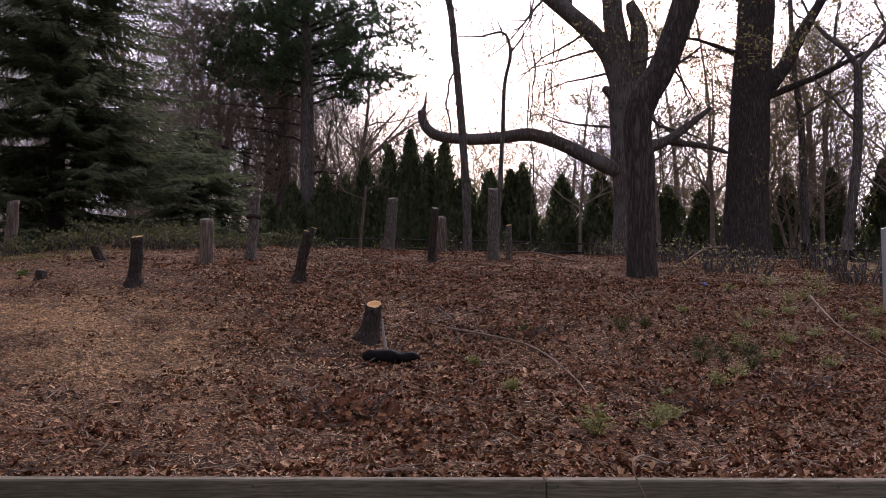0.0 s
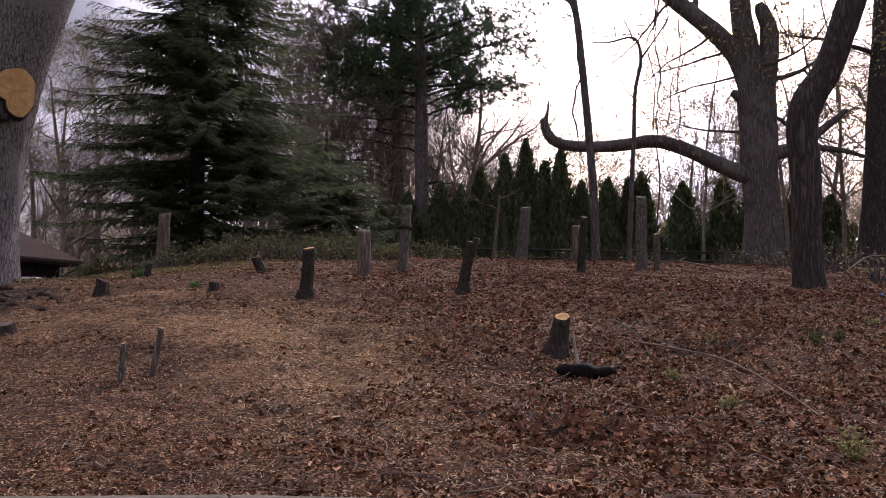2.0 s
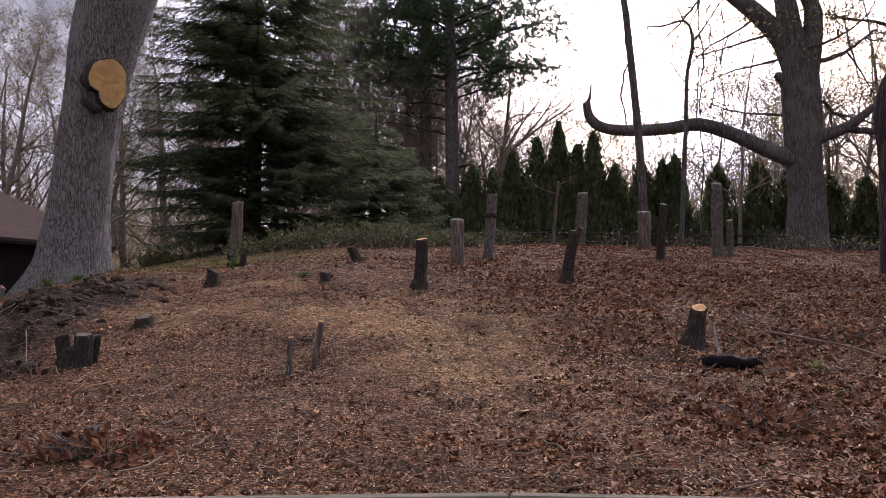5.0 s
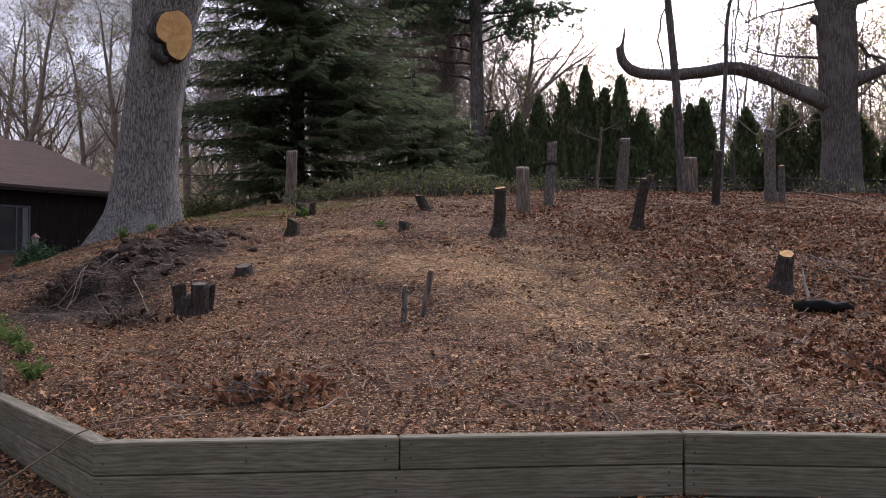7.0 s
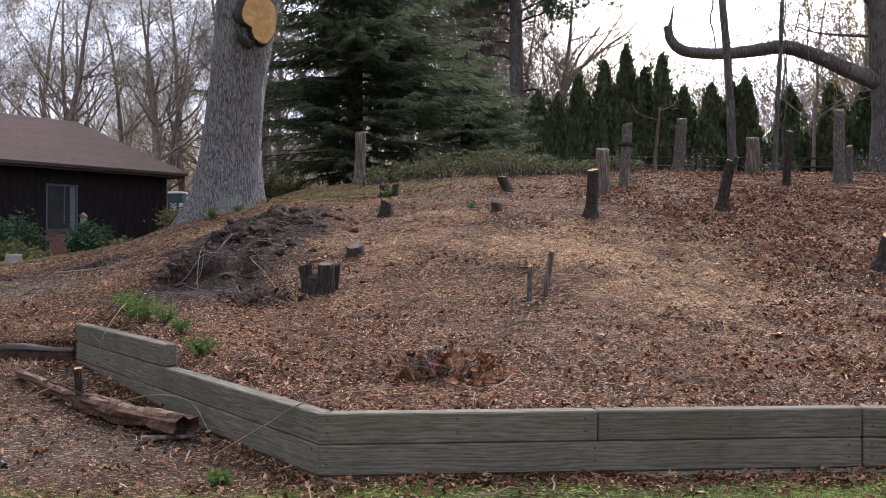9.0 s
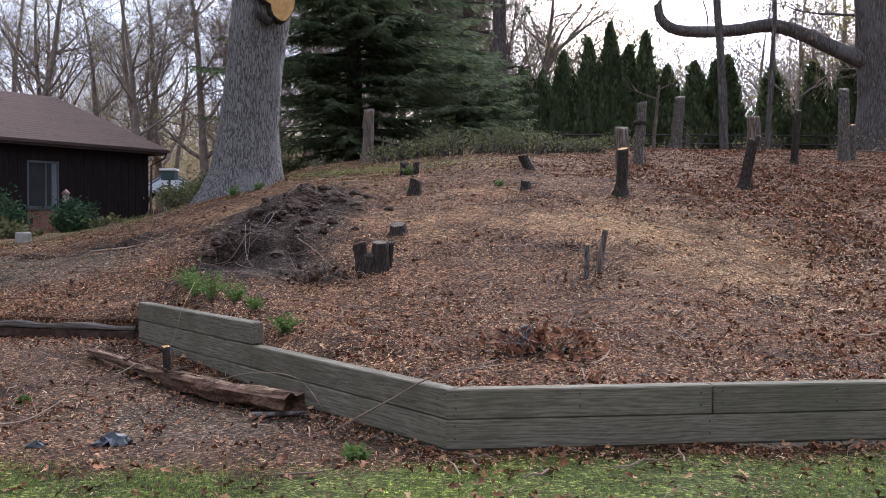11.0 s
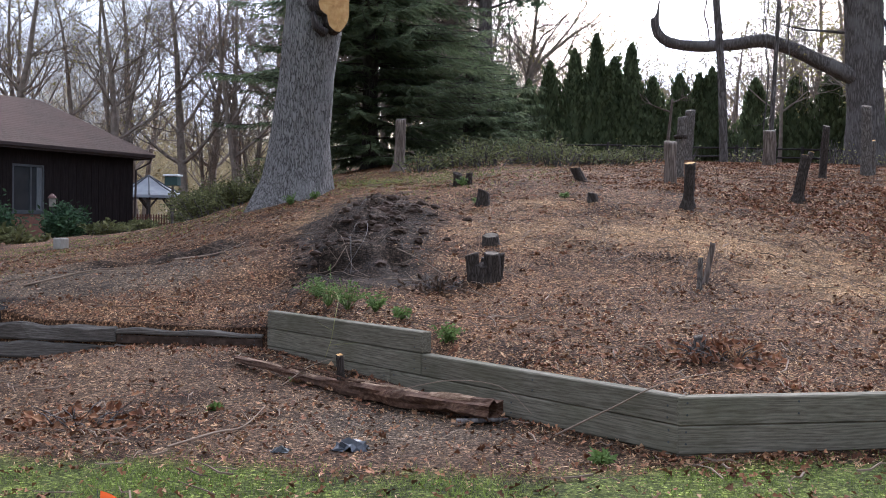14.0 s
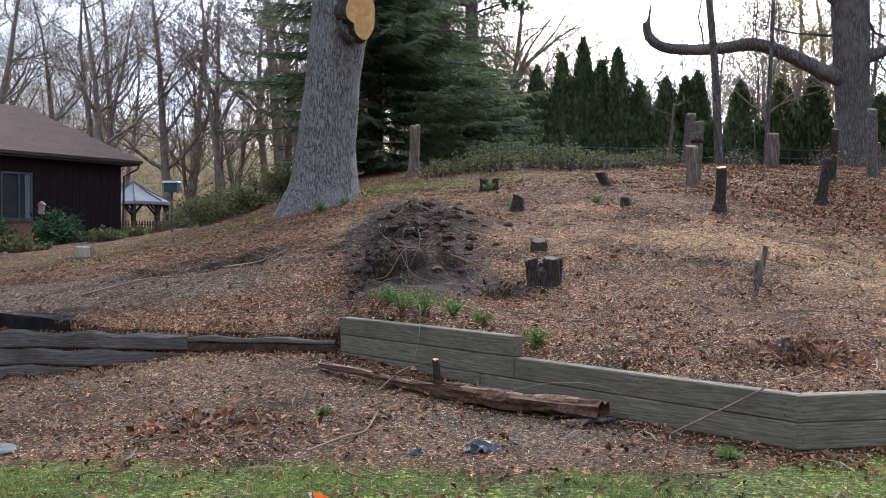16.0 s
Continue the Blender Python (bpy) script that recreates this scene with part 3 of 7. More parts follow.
def cover(x, y):
    """How much of the ground is grass, chips, bare soil or sand."""
    x, y = np.asarray(x, float), np.asarray(y, float)
    r = y - wall_y(x)
    low = 1 - step(-0.02, 0.05, r)
    lawn_edge = np.interp(x, [-20, -8, -6.5, -5.5, -4.6, -4.0, -2, 10], [4.1, 3.6, 3.35, 3.2, 3.3, 3.55, 4.05, 7.2])
    grass = low * (1 - step(-0.5, 0.25, y - lawn_edge))
    oak = np.exp(-(((x + 7.5) / 2.4) ** 2 + ((y - 14.4) / 1.7) ** 2))
    back = step(-9.6, -11.5, x) * step(8.5, 12, y) + step(26, 34, y)
    grass = np.clip(grass + (1 - low) * (0.58 * oak + 0.12 * back), 0, 1)
    chips = 0.85 * np.exp(-(((x + 2.3 + 0.12 * (y - 8)) / 1.2) ** 2 + ((y - 8.3) / 1.8) ** 2)) + 0.8 * np.exp(-(((x + 7.1) / 0.8) ** 2 + ((y - 10.6) / 1.0) ** 2))
    chips = chips + 0.55 * np.exp(-(((x + 4.6) / 1.5) ** 2 + ((y - 9.6) / 2.0) ** 2))
    chips = chips * (0.95 + 1.3 * rough(x, y, 0.9, 4, 41))
    soil = 1.1 * np.exp(-((((x - MOUND[0] + 0.12 * (y - MOUND[1])) / 0.85) ** 2 + ((y - MOUND[1] - 0.2) / 2.5) ** 2)) ** 2) + 0.95 * np.exp(-(((x + 8.5) / 0.7) ** 2 + ((y - 9.9) / 0.45) ** 2)) + 0.7 * np.exp(-(((x + 9.6) / 0.5) ** 2 + ((y - 9.6) / 0.4) ** 2)) + 0.8 * np.exp(-(((x + 9.6) / 0.7) ** 2 + ((y - 7.2) / 0.3) ** 2)) + 0.75 * np.exp(-(((x + 6.3) / 1.1) ** 2 + ((y - 7.3) / 0.6) ** 2))
    sand = 0.75 * np.exp(-(((x + 9.1) / 1.5) ** 2 + ((y - 8.9) / 1.4) ** 2)) + 0.75 * np.exp(-(((x + 5.4) / 0.5) ** 2 + ((y - 4.25) / 0.35) ** 2)) + 0.7 * np.exp(-(((x + 9.6) / 1.6) ** 2 + ((y - 8.0) / 0.6) ** 2)) + 0.9 * np.exp(-(((x + 10.6) / 1.9) ** 2 + ((y - 8.7) / 1.0) ** 2)) + 0.48 * low * (1 - grass)
    return grass, np.clip((1 - low) * chips, 0, 1), np.clip((1 - low) * soil, 0, 1), np.clip(sand, 0, 1)


def build_ground():
    xs = np.concatenate([-np.geomspace(1500, 15, 26), np.arange(-14, 9.01, 0.07), np.geomspace(10, 1500, 28)])
    rs = np.concatenate([-np.geomspace(900, 5, 22), np.arange(-4.6, -0.2, 0.11), [-0.15, -0.1, -0.05, -0.01, 0.028, 0.062, 0.1, 0.15, 0.2], np.arange(0.27, 8, 0.075), np.arange(8.05, 16, 0.16), np.arange(16.2, 34, 0.45), np.geomspace(35, 1500, 34)])
    X, R = np.meshgrid(xs, rs)
    Y = wall_y(X) + R
    Z = ground_z(X, Y)
    nx, ny = len(xs), len(rs)
    verts = np.stack([X.ravel(), Y.ravel(), Z.ravel()], 1)
    i = (np.arange(ny - 1)[:, None] * nx + np.arange(nx - 1)[None, :]).ravel()
    faces = np.stack([i, i + 1, i + nx + 1, i + nx], 1)
    me = bpy.data.meshes.new("ground")
    me.from_pydata(verts.tolist(), [], faces.tolist())
    for name, values in zip(("grass", "chips", "soil", "sand"), cover(X.ravel(), Y.ravel())):
        a = me.attributes.new(name, "FLOAT", "POINT")
        a.data.foreach_set("value", np.ascontiguousarray(values, dtype=np.float32))
    me.polygons.foreach_set("use_smooth", [True] * len(me.polygons))
    me.materials.append(M["ground"])
    tagged(new("ground", me), "sloping ground of leaf litter, wood chips, bare soil and lawn", "ground", kind="structure")


build_ground()


# ---- timber edging ----
def timber_run(parent, name, a, b, z, h, depth, mat, offset=0.0, bevel=0.007, sag=0.0, rot=0.0):
    """One squared timber from a to b (outer bottom edge), its depth behind the face."""
    a, b = Vector((*a, 0)), Vector((*b, 0))
    d = b - a
    length = d.length
    bm = bevelled_box((0.002, 0, 0), (length - 0.002, depth, h), bevel)
    if rot:
        long_edges = [ed for ed in bm.edges if abs(ed.verts[0].co.x - ed.verts[1].co.x) > length * 0.6]
        bmesh.ops.subdivide_edges(bm, edges=long_edges, cuts=int(length * 9))
        for v in bm.verts:
            q = Vector((v.co.x * 3.1 + a.x, v.co.y * 9, v.co.z * 9 + z * 20))
            v.co.z += rot * (noise.noise(q) - 0.35) * (1.6 if v.co.z > h * 0.5 else 0.5)
            v.co.y += rot * noise.noise(q + Vector((7, 3, 1)))
    ob = part(name, bm, mat, parent)
    ang = math.atan2(d.y, d.x)
    for nx in (0.05, length - 0.06, length * 0.5):
        for nz in (0.3, 0.72):
            nail = Soup()
            c = Vector((nx + 0.01 * math.sin(nx * 77 + z * 40), 0, h * nz + 0.012 * math.sin(nx * 31)))
            nail.tube([c + Vector((0, 0.004, 0)), c + Vector((0, -0.0015, 0)), c + Vector((0, -0.002, 0))], [0.006, 0.006, 0.004], 7)
            nail.make("nail", "lid", ob)
    ob.matrix_local = Matrix.Translation((a.x, a.y, z)) @ Matrix.Rotation(ang, 4, "Z") @ Matrix.Rotation(sag, 4, "Y") @ Matrix.Translation((0, offset, 0))
    return ob


wall_front = tagged(new("retaining_wall_front"), "low retaining wall of weathered grey-green squared timbers", "retaining wall", kind="structure")
wall_side = tagged(new("retaining_wall_side"), "side run of weathered grey-green timbers with one higher end timber", "retaining wall", kind="structure")
wall_old = tagged(new("retaining_wall_old"), "old low edging of dark rotting timbers", "retaining wall", kind="structure")
TH, TD = 0.14, 0.092


def on_front(d):
    return CORNER + ALONG * min(d, BEND) + ALONG_EAST * max(0.0, d - BEND)


def on_side(d):
    v = (SIDE_END - CORNER) / np.linalg.norm(SIDE_END - CORNER)
    return CORNER + v * d


for z, cuts in ((0.003, (0.0, 2.57, 5.15, 7.75, 10.3, 12.9)), (0.145, (0.0, 1.29, 2.57, 5.08, 7.6, 10.2, 12.9)), (-0.14, (0.0, 3.0, 6.0, 12.9))):
    for a, b in zip(cuts, cuts[1:]):
        timber_run(wall_front, "timber", on_front(a), on_front(b), z, TH, TD, "timber")
for z, cuts in ((0.006, (0.0, 2.35, 4.02)), (0.1485, (0.0, 2.02, 4.02)), (0.291, (2.02, 4.02)), (-0.137, (0.0, 2.5, 4.02))):
    for a, b in zip(cuts, cuts[1:]):
        timber_run(wall_side, "timber", on_side(b), on_side(a), z, TH, TD, "timber", offset=0.0)
for z, cuts in ((0.13, (1.32, 3.9, 6.4, 9.2)), (-0.022, (0.0, 1.34, 3.2, 5.8, 9.2)), (-0.174, (1.4, 4.2, 9.2)), (0.282, (2.4, 4.3, 6.5, 9.2))):
    for a, b in zip(cuts, cuts[1:]):
        v = (OLD_END - SIDE_END) / np.linalg.norm(OLD_END - SIDE_END)
        timber_run(wall_old, "timber", SIDE_END + v * b, SIDE_END + v * a, z, TH + 0.01, 0.12, "char" if z > 0.2 else "timber_old", offset=0.05 if z > 0.2 else 0.0, bevel=0.015, rot=0.045 if z > 0.2 else 0.028)


_v = (OLD_END - SIDE_END) / np.linalg.norm(OLD_END - SIDE_END)
timber_run(wall_old, "timber", SIDE_END + _v * 1.32, SIDE_END + _v * 0.04, 0.205, 0.05, 0.14, "timber_old", bevel=0.01, rot=0.02)
# Earth-coloured strip, no timber: puts soil and shade into the gap below the plank.
timber_run(wall_old, "timber", SIDE_END + _v * 1.32, SIDE_END + _v * 0.04, 0.128, 0.075, 0.02, "soil", offset=0.012, bevel=0.006, rot=0.008)


# ---- stumps and posts ----
def stump_body(e, foot, h, r, lean, flare, bark, top, tilt, rng, taper, sides, face):
    """A sawn stem on e: knobbly bark running out into roots at its foot, a torn rim of bark and a cut face."""
    s = Soup()
    n = 16
    ph = [rng.uniform(0, 6.28) for _ in range(4)]
    off = rng.uniform(0, 50)
    H = h + 0.06
    tx, ty = rng.uniform(-tilt, tilt), rng.uniform(-tilt, tilt) * 0.5 + face
    roots = rng.choice((3, 4, 5))

    def ring(t, shrink, drop):
        out = []
        for k in range(sides):
            th = 2 * math.pi * k / sides
            cs, sn = math.cos(th), math.sin(th)
            lob = 1 + 0.07 * math.sin(2 * th + ph[1]) + 0.16 * noise.noise(Vector((cs * 1.6 + off, sn * 1.6, t * H * 4))) + 0.10 * noise.noise(Vector((cs * 5 + off, sn * 5, t * H * 9)))
            low = max(0.0, 1 - t * H / (0.06 + 2.0 * r))
            lob += (flare - 1) * low ** 1.6 * (0.65 + 0.9 * max(0, math.sin(roots * th + ph[2])) ** 1.5)
            rr = r * (1 - (1 - taper) * t) * lob * shrink
            bend = 0.25 * r * math.sin(3.0 * t + ph[3]) * t
            x, y = foot[0] + rr * cs + lean[0] * t * H + bend * 0.5, foot[1] + rr * sn + lean[1] * t * H
            z = t * H + (tx * rr * cs + ty * rr * sn) * t ** 3 - drop
            out.append(Vector((x, y, z + foot[2])))
        return out
    for i in range(n):
        s.v += ring(i / (n - 1), 1.0, 0)
    s.v += [p + Vector((0, 0, rng.uniform(-0.008, 0.004))) for p in ring(1, 0.90, 0.002)]
    for i in range(n):
        for k in range(sides):
            k2 = (k + 1) % sides
            s.f.append((i * sides + k, i * sides + k2, (i + 1) * sides + k2, (i + 1) * sides + k))
    s.make("trunk", bark, e, smooth=True)
    rim = ring(1, 0.905, 0.001)
    c = sum(rim, Vector()) / sides
    f = Soup()
    for q in (1.0, 0.7, 0.35):
        f.v += [c + (v - c) * q + Vector((0, 0, rng.uniform(-0.003, 0.005) + 0.004 * (1 - q))) for v in rim]
    f.v.append(c + Vector((0, 0, 0.004)))
    for k in range(sides):
        k2 = (k + 1) % sides
        for o in (0, sides):
            f.f.append((o + k, o + k2, o + sides + k2, o + sides + k))
        f.f.append((2 * sides + k, 2 * sides + k2, 3 * sides))
    f.make("cut_face", top, e, "pale sawn face" if top == "cut" else "greyed sawn face")


def stump(name, at, h, r, lean=(0, 0), flare=1.5, bark="bark_dark", top="cut", label="", category="tree stump", tilt=0.25, seed=0, taper=0.9, sides=22, group="", face=0.22):
    e = thing(name, (at[0], at[1], gz(at[0], at[1]) - 0.06), label, category, group)
    stump_body(e, (0, 0, 0), h, r, lean, flare, bark, top, tilt, random.Random(seed), taper, sides, face)
    return e


def stump_cluster(at, stems, label, seed):
    """Several stems cut off above one stool."""
    rng = random.Random(seed)
    e = thing("tree_stump", (at[0], at[1], gz(at[0], at[1]) - 0.06), label, "tree stump")
    for dx, dy, h, r, lean, top in stems:
        stump_body(e, (dx, dy, 0), h, r, lean, 1.25, "stump_bark", top, 0.35, rng, 0.92, 20, 0.2)
    return e


stump("tree_stump", (-0.22, 8.82), 0.33, 0.094, (0.24, 0), 1.75, "stump_bark", "cut", "short dark-barked stump with a fresh orange cut top", seed=1, tilt=0.1, face=0.5, taper=0.76, sides=26)
stump("tree_stump", (-2.86, 10.52), 0.53, 0.072, (0.05, 0), 1.9, "stump_bark", "cut", "slim dark stump post with a pale cut top", seed=2, taper=0.84)
s2 = stump("tree_stump", (-1.29, 11.68), 0.60, 0.066, (0.17, 0), 1.9, "stump_bark", "cut", "leaning dark stump with a forked cut top", seed=3)
fork = Soup()
fork.tube([(0.06, -0.01, 0.36), (0.12, -0.01, 0.55), (0.175, -0.012, 0.70)], [0.045, 0.044, 0.038], 10, random.Random(6), 0.06)
fork.make("fork", "stump_bark", s2, smooth=True)
fork = Soup()
fork.tube([(0.175, -0.012, 0.695), (0.178, -0.013, 0.707)], [0.037, 0.033], 10)
fork.make("fork_cut_face", "cut", s2, "pale sawn face")
stump("tree_stump", (-2.71, 12.92), 0.60, 0.085, (0.0, 0), 1.1, "bare_wood", "cut_grey", "grey-pink debarked stump post", seed=4, taper=0.95, tilt=0.1)
p5 = stump("tree_stump", (-2.40, 14.2), 0.95, 0.085, (0.05, 0), 1.3, "stump_grey", "cut_grey", "tall grey stump post with a swollen bark collar", seed=5)
ring = Soup()
ring.tube([(0.03, 0, 0.66), (0.031, 0, 0.68), (0.034, 0, 0.71), (0.035, 0, 0.73)], [0.085, 0.108, 0.106, 0.08], 14, random.Random(8), 0.06)
ring.make("bark_collar", "stump_bark", p5, smooth=True)
stump("tree_stump", (-0.98, 22.3), 1.24, 0.14, (0.09, 0), 1.35, "stump_grey", "cut_grey", "leaning grey stump post by the hedge", seed=6)
stump("tree_stump", (0.25, 19.4), 0.72, 0.125, (0.0, 0), 1.1, "bare_wood", "cut_grey", "stout pale grey stump post", seed=7, taper=0.97, tilt=0.1)
stump("tree_stump", (0.19, 15.6), 0.88, 0.066, (0.05, 0), 1.3, "stump_bark", "cut_grey", "slim dark stump post", seed=8)
stump("tree_stump", (1.21, 16.5), 1.22, 0.09, (-0.02, 0), 1.25, "stump_grey", "cut_grey", "tall grey stump post", seed=9, tilt=0.35)
stump("tree_stump", (1.5, 17.05), 0.62, 0.055, (0.0, 0), 1.2, "stump_grey", "cut", "thin grey stump post with a pale top", seed=10)
stump("tree_stump", (-3.93, 12.6), 0.21, 0.075, (-0.5, 0.0), 1.3, "stump_bark", "cut", "low tipped stump with a pale cut end", seed=11, tilt=0.5)
stump("tree_stump", (-3.95, 10.75), 0.10, 0.06, (0, 0), 1.6, "stump_bark", "cut_grey", "very low weathered stump", seed=12, tilt=0.6)
stump("tree_stump", (-5.28, 10.8), 0.19, 0.085, (0.0, 0), 1.5, "stump_bark", "stump_grey", "small split dark stump", seed=13, tilt=0.8)
stump("tree_stump", (-5.70, 12.7), 0.19, 0.07, (-0.1, 0), 1.5, "stump_bark", "stump_bark", "low dark stump in weeds", seed=15)
stump("tree_stump", (-5.58, 12.68), 0.17, 0.05, (0.15, 0), 1.5, "stump_bark", "stump_bark", "low dark stump in weeds", seed=16)
stump("tree_stump", (-7.10, 16.75), 0.95, 0.11, (0.05, 0), 1.7, "bare_wood", "stump_grey", "tall red-brown stump post below the spruce", seed=17)
stump_cluster((-5.12, 7.40), ((0.055, 0.0, 0.235, 0.078, (0.08, 0.0), "cut_grey"), (-0.07, 0.01, 0.225, 0.062, (-0.16, 0.0), "cut_grey"), (-0.01, -0.02, 0.13, 0.075, (0.0, 0.0), "stump_bark"), (0.0, 0.09, 0.20, 0.05, (0.05, 0.2), "stump_grey"), (0.125, 0.05, 0.23, 0.026, (0.1, 0.1), "stump_grey")), "thick dark old stool of fused stumps with checked grey tops", 18)
stump("tree_stump", (-5.10, 8.62), 0.08, 0.085, (-0.10, 0), 1.4, "stump_bark", "cut_grey", "old grey stump behind a thicker one", seed=20)
stump("sapling_stub", (-3.31, 7.12), 0.28, 0.024, (0.03, 0), 1.4, "stump_grey", "cut", "thin cut sapling stub with a pale tip", "sapling stub", seed=21, sides=12)
stump("sapling_stub", (-3.22, 7.42), 0.36, 0.025, (0.18, 0), 1.3, "bare_wood", "cut", "thin leaning grey sapling stub", "sapling stub", seed=22, sides=12)
stump("sapling_stub", (-5.93, 5.0), 0.24, 0.027, (-0.05, 0), 1.3, "stump_bark", "cut", "thin brown sapling stub with a pale tip", "sapling stub", seed=23, sides=12)
stump("tree_stump", (-3.70, 4.90), 0.12, 0.045, (0, 0), 1.6, "stump_grey", "cut_grey", "low cut shrub stump among dead stems", seed=24, tilt=0.5)


# ---- trees ----
FINE = 0.0095


def grow(s, start, direction, length, r, depth, rng, tips=None, droop=0.0, spread=0.6, kids=(3, 5), sides=6, wander=0.12, shrink=0.62, up=0.05):
    """A branch with its twigs, as tapered tubes."""
    n = 5 if depth > 1 else 3
    p, d = Vector(start), Vector(direction).normalized()
    pts, rad = [p.copy()], [r]
    for i in range(n):
        d = (d + Vector((rng.gauss(0, wander), rng.gauss(0, wander), rng.gauss(0, wander) + up - droop))).normalized()
        p = p + d * (length / n)
        pts.append(p.copy())
        rad.append(r * (1 - 0.72 * (i + 1) / n))
    s.tube(pts, rad, max(3, sides), cap=False)
    if tips is not None and depth <= 1:
        tips += pts[2:]
    if depth <= 0:
        return
    for k in range(rng.randint(*kids)):
        t = rng.uniform(0.3, 1.0)
        i = min(n - 1, int(t * n))
        q = pts[i].lerp(pts[i + 1], t * n - i)
        base = (pts[i + 1] - pts[i]).normalized()
        side = base.orthogonal().normalized()
        side = Matrix.Rotation(rng.uniform(0, 6.28), 3, base) @ side
        nd = (base * (1 - spread * 0.5) + side * spread * rng.uniform(0.6, 1.3)).normalized()
        grow(s, q, nd, length * shrink * rng.uniform(0.7, 1.15), max(FINE, rad[i] * 0.6), depth - 1, rng, tips, droop, spread, kids, max(3, sides - 2), wander, shrink, up)


def leaves_at(name, points, per, size, spread, mat, parent, rng):
    s = Soup()
    for p in points:
        for _ in range(per):
            c = p + Vector((rng.gauss(0, spread), rng.gauss(0, spread), rng.gauss(0, spread)))
            a = Vector((rng.gauss(0, 1), rng.gauss(0, 1), rng.gauss(0, 1))).normalized()
            b = a.orthogonal().normalized()
            z = size * rng.uniform(0.6, 1.4)
            s.quad(c, c + a * z * 0.5 + b * z * 0.35, c + a * z, c + a * z * 0.5 - b * z * 0.35)
    return tagged(s.make(name, mat, parent), kind="stuff")


def bark_tube(pts, radii, sides, rng, ridges=0.05, subdiv=10):
    """A trunk with vertical ridges, smoothly interpolated through the given points."""
    s = Soup()
    P, Rr = [], []
    pts = [Vector(p) for p in pts]
    for i in range(len(pts) - 1):
        p0, p1, p2, p3 = pts[max(i - 1, 0)], pts[i], pts[i + 1], pts[min(i + 2, len(pts) - 1)]
        for j in range(subdiv):
            t = j / subdiv
            P.append(0.5 * (2 * p1 + (p2 - p0) * t + (2 * p0 - 5 * p1 + 4 * p2 - p3) * t * t + (3 * p1 - p0 - 3 * p2 + p3) * t ** 3))
            Rr.append(radii[i] * (1 - t) + radii[i + 1] * t)
    P.append(pts[-1])
    Rr.append(radii[-1])
    prev = None
    for i, p in enumerate(P):
        d = (P[min(i + 1, len(P) - 1)] - P[max(i - 1, 0)]).normalized()
        a = Vector((1, 0, 0)) if prev is None else prev
        a = (a - d * a.dot(d)).normalized()
        prev = a
        c = d.cross(a)
        for k in range(sides):
            th = 2 * math.pi * k / sides
            w = noise.noise(Vector((math.cos(th) * 4.2, math.sin(th) * 4.2, p.z * 0.9 + 7))) + 0.6 * noise.noise(Vector((math.cos(th) * 13, math.sin(th) * 13, p.z * 2.6)))
            r = Rr[i] * (1 + ridges * w)
            s.v.append(p + (a * math.cos(th) + c * math.sin(th)) * r)
    for i in range(len(P) - 1):
        for k in range(sides):
            k2 = (k + 1) % sides
            s.f.append((i * sides + k, i * sides + k2, (i + 1) * sides + k2, (i + 1) * sides + k))
    s.f.append(tuple((len(P) - 1) * sides + k for k in range(sides)))
    return s


def local(e, pts):
    return [Vector(p) - e.location for p in pts]


